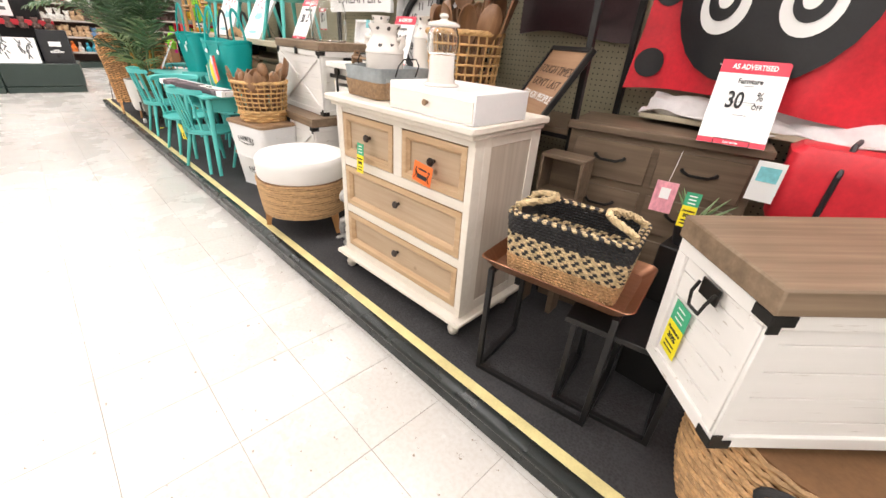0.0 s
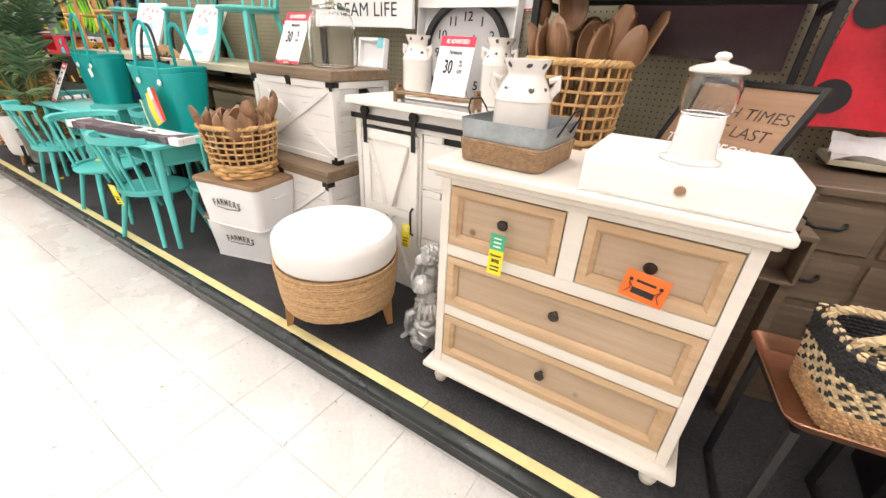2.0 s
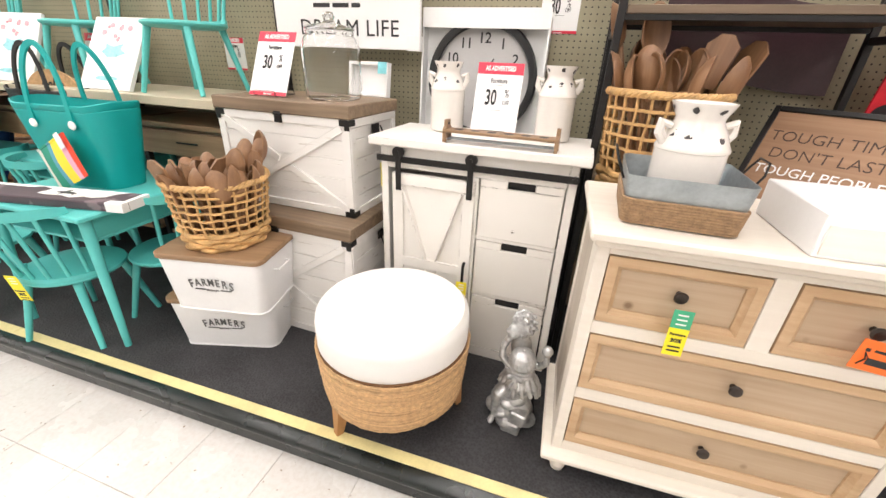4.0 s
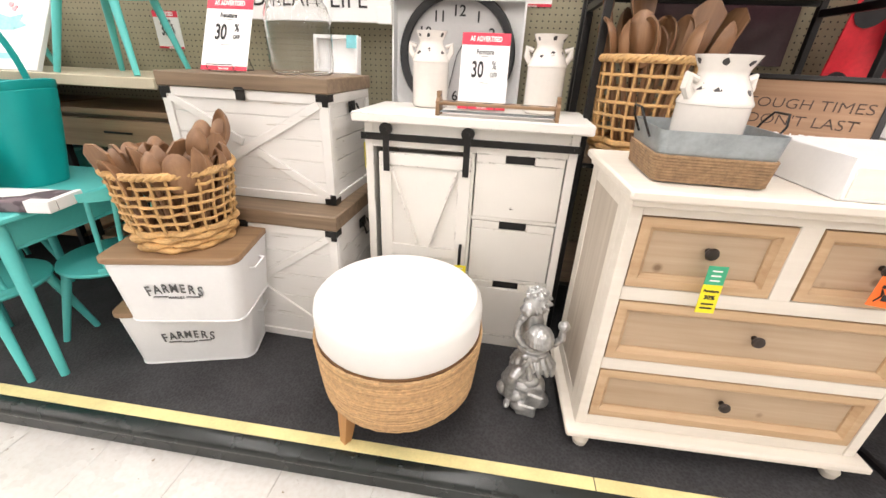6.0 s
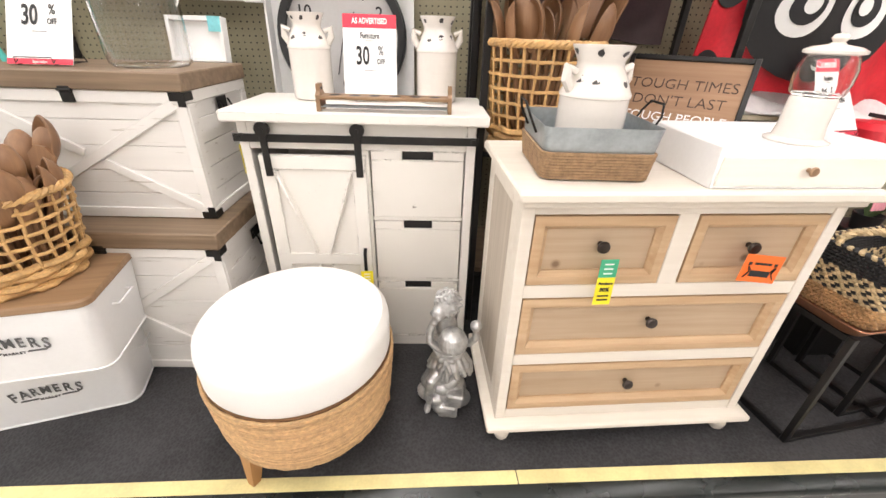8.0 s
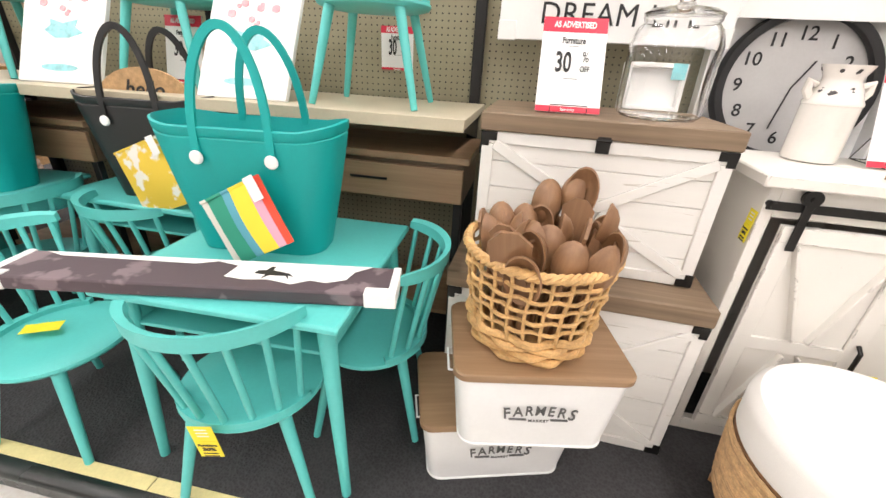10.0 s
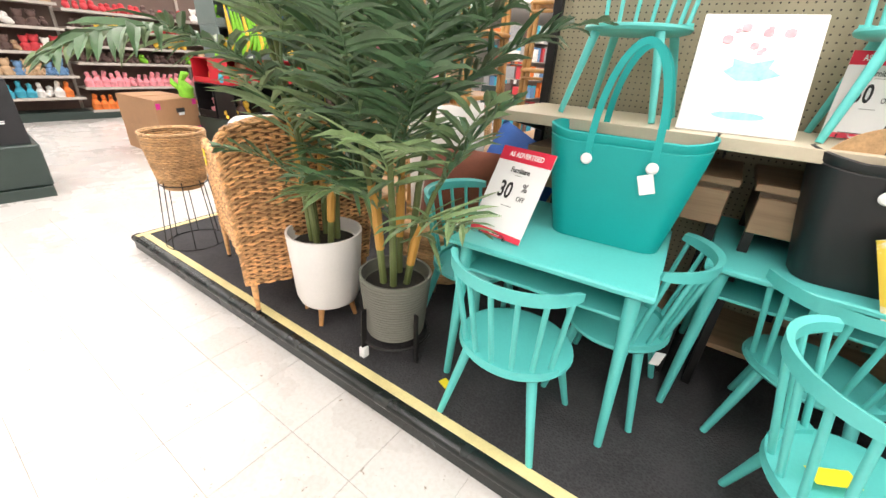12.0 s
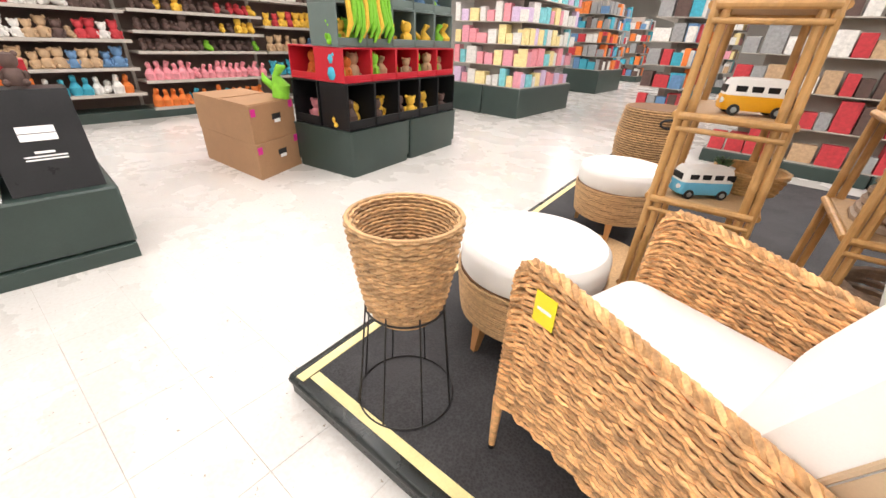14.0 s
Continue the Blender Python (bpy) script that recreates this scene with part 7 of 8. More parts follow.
def strand_panel(g, fn, rows, cols, amp, r, seed, thick=0.02, jitter=0.004):
    """Two layers of woven strands on the panel fn(u, v) with its normal."""
    rng = random.Random(seed)
    for i in range(rows):
        for side in (1, -1):
            pts = []
            ph = math.pi * (i % 2) + rng.uniform(-0.5, 0.5)
            k = cols * 3
            for j in range(k + 1):
                u = j / k
                p, nn = fn(u, (i + 0.5) / rows)
                pts.append(Vector(p) + Vector(nn) * (side * thick / 2 + amp * math.sin(math.pi * cols * u + ph)) + Vector((0, 0, rng.uniform(-jitter, jitter))))
            g.tube(pts, r, 5)


M_LINEN = mat("tan_linen_piping", (0.5, 0.37, 0.24), 0.8, var=0.1, fine=250)


def wicker_armchair():
    t = thing("wicker_armchair", pose(-6.750, 0.352, TOP, 0, 0, -107.5), "woven water-hyacinth armchair with white cushions", "armchair")
    hw, d0, d1 = 0.285, -0.33, 0.37
    # the side panels: top slopes from the front arm to the back
    def top(u):
        return 0.735 - 0.105 * u - 0.05 * max(0.0, 1 - u * 9) ** 2
    def low(u):
        return 0.215 - 0.05 * u + 0.05 * math.sin(math.pi * u)
    for s in (-1, 1):
        def fn(u, v, s=s):
            z0, z1 = low(u), top(u)
            return (s * (hw + 0.015 * v), d0 + (d1 - d0) * u + 0.02 * v * (1 - u), z0 + (z1 - z0) * v), (s, 0, 0)
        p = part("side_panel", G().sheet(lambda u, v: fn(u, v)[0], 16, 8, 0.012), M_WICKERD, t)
        g = G()
        strand_panel(g, fn, 52, 19, 0.006, 0.0058, 3 + s, 0.02, 0.0026)
        part("weave", g, M_WICKER, p)
        g = G()
        edge = [fn(0, v)[0] for v in (0.0, 0.25, 0.5, 0.75, 0.93)] + [fn(u, 1.0)[0] for u in (0.02, 0.06, 0.15, 0.3, 0.5, 0.7, 0.85, 1.0)]
        part("braided_edge", braid(edge, 0.008, 0.009), M_WICKER, p)
        for y, zt in ((d0, low(0) + 0.01), (d1, low(1) + 0.01)):
            lg = part("leg", G().cyl((s * hw, y, 0.0), (s * hw, y, zt), 0.010, 0.017, 10), M_WICKER, t)
            part("foot_cap", G().cyl((s * hw, y, 0.0), (s * hw, y, 0.012), 0.0125, n=10), M_BLACK, lg)
    def back(u, v):
        x = (u - 0.5) * 2 * (hw + 0.02 + 0.03 * v)
        bow = 0.035 * (1 - (2 * u - 1) ** 2)
        round_top = 0.06 * abs(2 * u - 1) ** 5
        return (x, d1 - 0.01 + bow + 0.07 * v, 0.155 + (0.76 - round_top) * v), (0, 1, 0)
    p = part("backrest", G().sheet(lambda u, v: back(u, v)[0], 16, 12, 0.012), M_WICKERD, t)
    g = G()
    strand_panel(g, back, 64, 17, 0.006, 0.0062, 9, 0.022, 0.0026)
    part("weave", g, M_WICKER, p)
    edge = [back(0, v)[0] for v in (0, 0.3, 0.6, 0.85, 0.97)] + [back(u, 1)[0] for u in (0.05, 0.2, 0.4, 0.6, 0.8, 0.95)] + [back(1, v)[0] for v in (0.97, 0.85, 0.6, 0.3, 0)]
    part("braided_edge", braid(edge, 0.009, 0.010), M_WICKER, p)
    front = lambda u, v: (((u - 0.5) * 2 * (hw - 0.01), d0 + 0.02, 0.22 + 0.1 * v), (0, -1, 0))
    p = part("front_panel", G().sheet(lambda u, v: front(u, v)[0], 10, 4, 0.012), M_WICKER, t)
    g = G()
    strand_panel(g, front, 8, 11, 0.006, 0.0085, 15, 0.02)
    part("weave", g, M_WICKER, p)
    part("seat_base", G().box(-hw + 0.012, d0 + 0.03, 0.27, hw - 0.012, d1 - 0.02, 0.30), M_WICKER, t)
    def pillow(m2, W, D, T, mt, name, label):
        def ring(z, k):
            return [(x, y, z) for x, y in rounded_rect(W * k, D * k, 0.06, 6)]
        rings = [ring(0, 0.90), ring(T * 0.1, 0.97), ring(T * 0.3, 1.0), ring(T * 0.7, 1.0), ring(T * 0.92, 0.96), ring(T, 0.86), ring(T * 1.06, 0.5)]
        cu = part(name, loft(G(), rings), mt, t, label, m2)
        if name == "back_cushion":
            part("linen_back", loft(G(), [ring(-0.004, 0.88), ring(T * 0.08, 0.975), ring(T * 0.28, 1.006), ring(T * 0.46, 1.01)], True, False), M_LINEN, cu, "tan linen back of the cushion")
        part("piping", G().tube([(x, y, T * 0.5) for x, y in rounded_rect(W * 1.004, D * 1.004, 0.06, 6)], 0.005, 6, closed=True), M_LINEN, cu, "tan piping")
    pillow(pose(0, -0.01, 0.30), 0.555, 0.66, 0.19, M_CUSHION, "seat_cushion", "thick white seat cushion")
    pillow(pose(0.0, 0.285, 0.46, 70, 0, 0) @ Matrix.Translation((0, 0.21, 0)), 0.555, 0.44, 0.17, M_CUSHION, "back_cushion", "plump white back cushion")
    tg = part("price_card", G().box(hw + 0.034, d0 + 0.095, 0.60, hw + 0.0355, d0 + 0.155, 0.68), M_YELLOW, t, "yellow price card", smooth=False)
    part("print_bar", G().box(hw + 0.0356, d0 + 0.105, 0.635, hw + 0.0362, d0 + 0.145, 0.643), M_PAPER, tg, smooth=False)


wicker_armchair()


def wire_planter(m):
    t = thing("planter_basket", m, "woven seagrass planter on a black wire stand", "planter")
    z0, z1 = 0.405, 0.705
    def prof(v):
        return 0.118 + 0.050 * v ** 0.8, z0 + (z1 - z0) * v
    g = G()
    weave(g, round_surf(prof), 26, 44, 0.0042, 0.0060, 3, True, 5, 0.0012)
    part("weave", g, M_SEAGRASS, t)
    g = G()
    weave(g, round_surf(lambda v: (prof(0.3 + 0.7 * v)[0] - 0.011, prof(0.3 + 0.7 * v)[1])), 18, 44, 0.003, 0.0055, 3, True, 5, 0.001)
    part("inner_weave", g, M_SEAGRASS, t)
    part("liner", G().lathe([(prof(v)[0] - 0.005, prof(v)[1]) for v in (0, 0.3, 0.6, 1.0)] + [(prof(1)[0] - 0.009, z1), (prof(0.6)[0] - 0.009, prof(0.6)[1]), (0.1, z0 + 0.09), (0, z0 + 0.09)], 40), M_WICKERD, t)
    part("rim", G().tube([(0.166 * math.cos(a), 0.166 * math.sin(a), z1) for a in [2 * math.pi * k / 48 for k in range(48)]], 0.0068, 7, closed=True), M_SEAGRASS, t)
    part("foot_ring", G().lathe([(0.10, z0 - 0.035), (0.105, z0 - 0.035), (0.108, z0 + 0.004), (0.10, z0 + 0.004)], 36), M_SEAGRASS, t)
    for rr, z in ((0.128, z0 - 0.005), (0.172, 0.004)):
        part("wire_ring", G().tube([(rr * math.cos(a), rr * math.sin(a), z) for a in [2 * math.pi * k / 44 for k in range(44)]], 0.0035, 6, closed=True), M_BLACK, t)
    for k in range(8):
        a = 2 * math.pi * (k + 0.4) / 8
        part("wire_leg", G().cyl((0.172 * math.cos(a), 0.172 * math.sin(a), 0.004), (0.130 * math.cos(a), 0.130 * math.sin(a), z0 + 0.02), 0.003, n=6), M_BLACK, t)


wire_planter(pose(-7.515, 0.160, TOP))
ottoman(pose(-7.375, 0.765, TOP, 0, 0, 30), r=0.30, seed=2, label="round rope ottoman with white cushion beside the armchair")
ottoman(pose(-7.46, 2.16, TOP, 0, 0, 60), r=0.275, seed=3, label="round rope ottoman with white cushion near the rattan shelves")
rug = part("round_rug", G().lathe([(0, 0.0), (0.36, 0.0), (0.38, 0.006), (0.37, 0.012), (0.19, 0.014), (0, 0.014)], 56), M_ROPE, m=pose(-7.42, 1.62, TOP))
tagged(rug, "round jute rug lying on the carpet", "rug")
seagrass_basket(pose(-7.62, 3.55, TOP), 0.32, 0.68, "large round seagrass basket beyond the ottoman")


# ---- rattan shelves with toys ----
def pole(g, p0, p1, r=0.014):
    p0, p1 = Vector(p0), Vector(p1)
    n = max(2, int((p1 - p0).length / 0.22))
    pts, rs = [], []
    for i in range(n + 1):
        c = p0.lerp(p1, i / n)
        d = (p1 - p0).normalized() * 0.006
        if 0 < i < n:
            pts += [c - d, c, c + d]
            rs += [r, r * 1.14, r]
        else:
            pts.append(c)
            rs.append(r)
    g.tube(pts, rs, 9)


def rattan_shelf(m, W, D, H, shelves, label):
    t = thing("rattan_shelf", m, label, "etagere", "rattan shelves")
    for x in (0, W):
        for y in (0, D):
            sx, sy = (0.02 if x == 0 else -0.02), (0.02 if y == 0 else -0.02)
            for off in (0.0, 0.03):
                g = G()
                pole(g, (x + (off if x == 0 else -off), y, 0), (x + sx * 2 + (off if x == 0 else -off), y + sy * 2, H))
                part("pole", g, M_RATTAN, t)
    for z in shelves:
        k = 0.04 * z / H
        part("shelf_board", G().box(k, k, z - 0.012, W - k, D - k, z, 0.003), M_RATTANB, t, "woven cane shelf")
        for a, b in (((k, k - 0.012, z - 0.012), (W - k, k - 0.012, z - 0.012)), ((k, D - k + 0.012, z - 0.012), (W - k, D - k + 0.012, z - 0.012)), ((k - 0.012, k, z - 0.012), (k - 0.012, D - k, z - 0.012)), ((W - k + 0.012, k, z - 0.012), (W - k + 0.012, D - k, z - 0.012))):
            g = G()
            pole(g, a, b, 0.013)
            part("rail", g, M_RATTAN, t)
        g = G()
        pole(g, (k, k - 0.012, z - 0.055), (W - k, k - 0.012, z - 0.055), 0.009)
        part("rail", g, M_RATTAN, t)
    return t


M_RATTANB = mat("cane_board", (0.42, 0.27, 0.14), 0.6, var=0.25, scale=30, stretch=(1, 8, 1), fine=120)
rattan_shelf(pose(-7.075, 1.02, TOP, 0, 0, 4), 0.35, 0.52, 1.75, (0.27, 0.665, 0.965, 1.29, 1.6), "bamboo ladder shelf holding toy vans and baskets")
rattan_shelf(pose(-6.50, 1.10, TOP, 0, 0, 4), 0.42, 0.50, 1.75, (0.30, 0.655, 0.99, 1.33), "bamboo ladder shelf holding trays and beads")
rattan_shelf(pose(-6.02, 1.55, TOP, 0, 0, 0), 0.45, 0.45, 1.75, (0.35, 0.75, 1.15, 1.5), "bamboo ladder shelf at the end of the gondola")


def toy_van(m, body, label):
    t = thing("toy_van", m, label, "toy van", "metal toy vans")
    L, W = 0.20, 0.09
    low = [[(x, y, z) for x, y in rounded_rect(L * k, W * k, 0.02, 4)] for z, k in ((0.016, 0.95), (0.022, 1.0), (0.058, 1.0), (0.062, 0.985))]
    part("lower_body", loft(G(), low), body, t)
    up = [[(x * 1.0, y, z) for x, y in rounded_rect(L * k, W * k2, 0.02, 4)] for z, k, k2 in ((0.0625, 0.985, 0.98), (0.1, 0.93, 0.9), (0.112, 0.85, 0.8), (0.116, 0.6, 0.5))]
    part("cream_roof", loft(G(), up), M_POT, t, "cream upper body")
    for s in (-1, 1):
        for k in range(4):
            x = -0.075 + 0.045 * k
            part("window", G().box(x, s * (W / 2 - 0.004) - 0.002, 0.068, x + 0.035, s * (W / 2 - 0.004) + 0.002, 0.092, 0.002), M_BLKCARD, t)
        for x in (-0.062, 0.062):
            w = part("wheel", G().cyl((x, s * (W / 2 - 0.012), 0.018), (x, s * (W / 2 + 0.003), 0.018), 0.018, n=16), M_BLKCLOTH, t)
            part("hub", G().cyl((x, s * (W / 2 + 0.003), 0.018), (x, s * (W / 2 + 0.005), 0.018), 0.009, n=12), M_TIN, w)
    part("windscreen", G().box(-L / 2 * 0.985, -0.03, 0.068, -L / 2 * 0.93, 0.03, 0.092, 0.002), M_BLKCARD, t)
    for y in (-0.028, 0.028):
        part("headlight", G().cyl((-L / 2 - 0.003, y, 0.045), (-L / 2 + 0.004, y, 0.045), 0.009, n=12), M_PAPER, t)


M_VANY = mat("yellow_enamel", (0.75, 0.36, 0.01), 0.35, var=0.05)
M_VANB = mat("blue_enamel", (0.12, 0.42, 0.62), 0.35, var=0.05)
toy_van(pose(-6.87, 1.16, TOP + 0.965, 0, 0, 20), M_VANY, "yellow and cream toy camper van on a bamboo shelf")
toy_van(pose(-6.93, 1.14, TOP + 0.665, 0, 0, 40), M_VANB, "blue and white toy camper van on a bamboo shelf")
tub = thing("cane_tub", pose(-6.80, 1.36, TOP + 0.665), "low round cane tub on a bamboo shelf", "basket")
g_tub = G()
weave(g_tub, round_surf(lambda v: (0.10 + 0.025 * v, 0.005 + 0.085 * v)), 9, 26, 0.003, 0.0055, 2)
part("weave", g_tub, M_BASKET, tub)
part("liner", G().lathe([(0.1, 0.002), (0.12, 0.085), (0.116, 0.085), (0.097, 0.012), (0, 0.012)], 28), M_BASKET, tub)
cactus = thing("potted_succulent", pose(-6.90, 1.38, TOP + 0.666 + 0.0), "small green succulent in a white pot", "plant")
part("pot", G().lathe([(0.035, 0), (0.05, 0.07), (0.046, 0.07), (0.03, 0.055), (0, 0.055)], 20), M_POT, cactus)
for i in range(14):
    a, q = i * 2.4, 0.25 + 0.05 * i
    dv = Vector((math.cos(a) * q, math.sin(a) * q, 1)).normalized()
    part("leaf", G().tube([Vector((0, 0, 0.055)), Vector((0, 0, 0.055)) + dv * 0.035, Vector((0, 0, 0.055)) + dv * 0.06], [0.009, 0.008, 0.001], 5), M_FROND, cactus)


def bead_tray(m, n, label):
    t = thing("bead_garland", m, label, "garland", "bead garlands")
    for k in range(n):
        z = 0.012 + 0.03 * k
        r = 0.17 - 0.006 * k
        part("strand", G().tube([(r * math.cos(a) * 1.0, r * 1.1 * math.sin(a), z + 0.006 * math.sin(3 * a + k)) for a in [2 * math.pi * j / 36 for j in range(36)]], [0.012 + 0.004 * (j % 2) for j in range(36)], 6, closed=True), M_DRIFT, t)
    return t


M_DRIFT = mat("driftwood_bead", (0.42, 0.32, 0.24), 0.7, var=0.3, scale=30)
bead_tray(pose(-6.30, 1.36, TOP + 0.655), 8, "stacked driftwood bead garlands on a bamboo shelf")
bead_tray(pose(-6.28, 1.34, TOP + 0.30), 5, "stacked driftwood bead garlands on a low bamboo shelf")
stool = thing("carved_stool", pose(-6.30, 1.33, TOP + 0.99), "small turned wooden stool on a bamboo shelf", "stool")
part("seat", G().lathe([(0, 0.10), (0.12, 0.10), (0.125, 0.11), (0.12, 0.122), (0, 0.122)], 28), M_DRIFT, stool)
part("stem", G().lathe([(0.06, 0), (0.055, 0.02), (0.025, 0.045), (0.05, 0.07), (0.05, 0.099)], 20), M_DRIFT, stool)

# bench behind the palms with pillows
bench = thing("wicker_bench", pose(-6.02, 0.86, TOP, 0, 0, 4), "low woven bench with dark wooden feet behind the palms", "bench")
fb = lambda u, v: ((0.24 * math.cos(2 * math.pi * u), 0.24 * math.sin(2 * math.pi * u), 0.08 + 0.26 * v), (math.cos(2 * math.pi * u), math.sin(2 * math.pi * u), 0))
g_b = G()
weave(g_b, fb, 20, 40, 0.004, 0.008, 2)
part("weave", g_b, M_SEAGRASS, bench)
part("core", G().lathe([(0.23, 0.08), (0.235, 0.34), (0.2, 0.35), (0, 0.352)], 30), M_SEAGRASS, bench)
for a in (20, 110, 200, 290):
    part("leg", G().cyl((0.2 * math.cos(radians(a)), 0.2 * math.sin(radians(a)), 0), (0.18 * math.cos(radians(a)), 0.18 * math.sin(radians(a)), 0.085), 0.012, 0.018, 10), M_BROWN, bench)


def cushion(m, W, H, mt, label):
    t = thing("throw_pillow", m, label, "pillow", "throw pillows")
    for s in (-1, 1):
        part("cover", G().sheet(lambda u, v: ((u - 0.5) * W, s * 0.075 * (math.sin(math.pi * u) * math.sin(math.pi * v)) ** 0.55, v * H), 16, 16), mt, t)


M_RUST = mat("rust_suede", (0.2, 0.055, 0.025), 0.8, var=0.2, sheen=0.3)
M_BLUE = mat("royal_blue_cloth", (0.02, 0.1, 0.38), 0.7, var=0.2)
cushion(pose(-5.92, 0.80, 0.452, -14, 0, 10), 0.42, 0.42, M_RUST, "rust brown suede throw pillow on a woven bench")
cushion(pose(-5.83, 0.98, 0.452, -14, 20, -14), 0.46, 0.52, M_BLUE, "royal blue throw pillow leaning on the gondola end")
cushion(pose(-6.12, 1.02, 0.452, -12, -8, 18), 0.46, 0.60, M_CUSHION, "tall cream throw pillow behind the palms")


# ---- far shelves of plush toys ----
M_SHELFD = mat("dark_shelf_back", (0.16, 0.11, 0.09), 0.7, var=0.15)
M_SHELFW = mat("pale_steel_shelf", (0.46, 0.42, 0.37), 0.45, var=0.06)
TOYCOL = {}


def tone(name, col, rough=0.75):
    if name not in TOYCOL:
        TOYCOL[name] = mat(name, col, rough, var=0.25, scale=30, fine=200, bump=0.2)
    return TOYCOL[name]


T_PINK, T_TAN, T_BLUE = tone("pink_plush", (0.78, 0.3, 0.34)), tone("tan_plush", (0.5, 0.34, 0.2)), tone("blue_plush", (0.12, 0.24, 0.42))
T_RED, T_DARK, T_YEL = tone("red_plush", (0.5, 0.04, 0.05)), tone("dark_brown_plush", (0.1, 0.06, 0.05)), tone("yellow_plush", (0.75, 0.46, 0.05))
T_GREEN, T_ORANGE, T_WHITE = tone("lime_plush", (0.2, 0.5, 0.03)), tone("orange_plush", (0.75, 0.2, 0.04)), tone("white_plush", (0.72, 0.7, 0.66))
T_AQUA, T_MAGENTA, T_GREY = tone("aqua_plush", (0.05, 0.36, 0.48)), tone("magenta_plush", (0.6, 0.02, 0.25)), tone("grey_plush", (0.3, 0.3, 0.3))
T_CREAM, T_LILAC = tone("cream_box", (0.86, 0.68, 0.33)), tone("lilac_box", (0.62, 0.48, 0.66))


def plush_meshes(mt, accent):
    """Three shapes of a small plush toy in one colour: sitting, long and shoe-like."""
    sit = G().lathe([(0, 0), (0.04, 0.005), (0.05, 0.035), (0.042, 0.075), (0.025, 0.09), (0.036, 0.105), (0.042, 0.13), (0.034, 0.155), (0, 0.165)], 12)
    for s in (-1, 1):
        sit.lathe([(0, -0.02), (0.016, -0.012), (0.02, 0), (0.014, 0.014), (0, 0.02)], 8, (0.03, s * 0.035, 0.02))
        sit.lathe([(0, -0.016), (0.012, -0.01), (0.015, 0), (0.01, 0.011), (0, 0.016)], 8, (0.0, s * 0.034, 0.155))
        sit.lathe([(0, -0.03), (0.011, -0.015), (0.012, 0.01), (0, 0.02)], 8, (0.02, s * 0.05, 0.06))
    shoe = G().tube([(-0.06, 0, 0.03), (-0.05, 0, 0.045), (-0.02, 0, 0.045), (0.03, 0, 0.03), (0.065, 0, 0.022)], [0.022, 0.036, 0.037, 0.03, 0.015], 10).lathe([(0.012, 0.06), (0.03, 0.075), (0.028, 0.10), (0, 0.115)], 10, (-0.025, 0, 0))
    tall = G().tube([(0, 0, 0), (0.01, 0, 0.06), (-0.01, 0, 0.11), (0.015, 0, 0.15), (0.045, 0, 0.155)], [0.045, 0.048, 0.02, 0.024, 0.008], 10).tube([(-0.03, 0, 0.05), (-0.075, 0.0, 0.09), (-0.085, 0.01, 0.12)], [0.02, 0.018, 0.004], 8)
    return [g.mesh("plush", mt) for g in (sit, shoe, tall)]


def plush_row(x, y0, y1, z, step, kinds, shape, seed, group, label):
    rng = random.Random(seed)
    y = y0
    i = 0
    while y < y1:
        me = (kinds[int((y - y0) / 0.55) % len(kinds)] if rng.random() < 0.8 else rng.choice(kinds))[shape if rng.random() < 0.75 else rng.choice((0, 1, 2))]
        s = rng.uniform(1.2, 1.6)
        m = pose(x + rng.uniform(-0.03, 0.03), y, z, 0, 0, rng.uniform(-30, 30)) @ Matrix.Diagonal((s, s, s, 1))
        tagged(part("plush_toy", me, None, m=m), label, "plush toy", group)
        y += step * rng.uniform(0.85, 1.2)


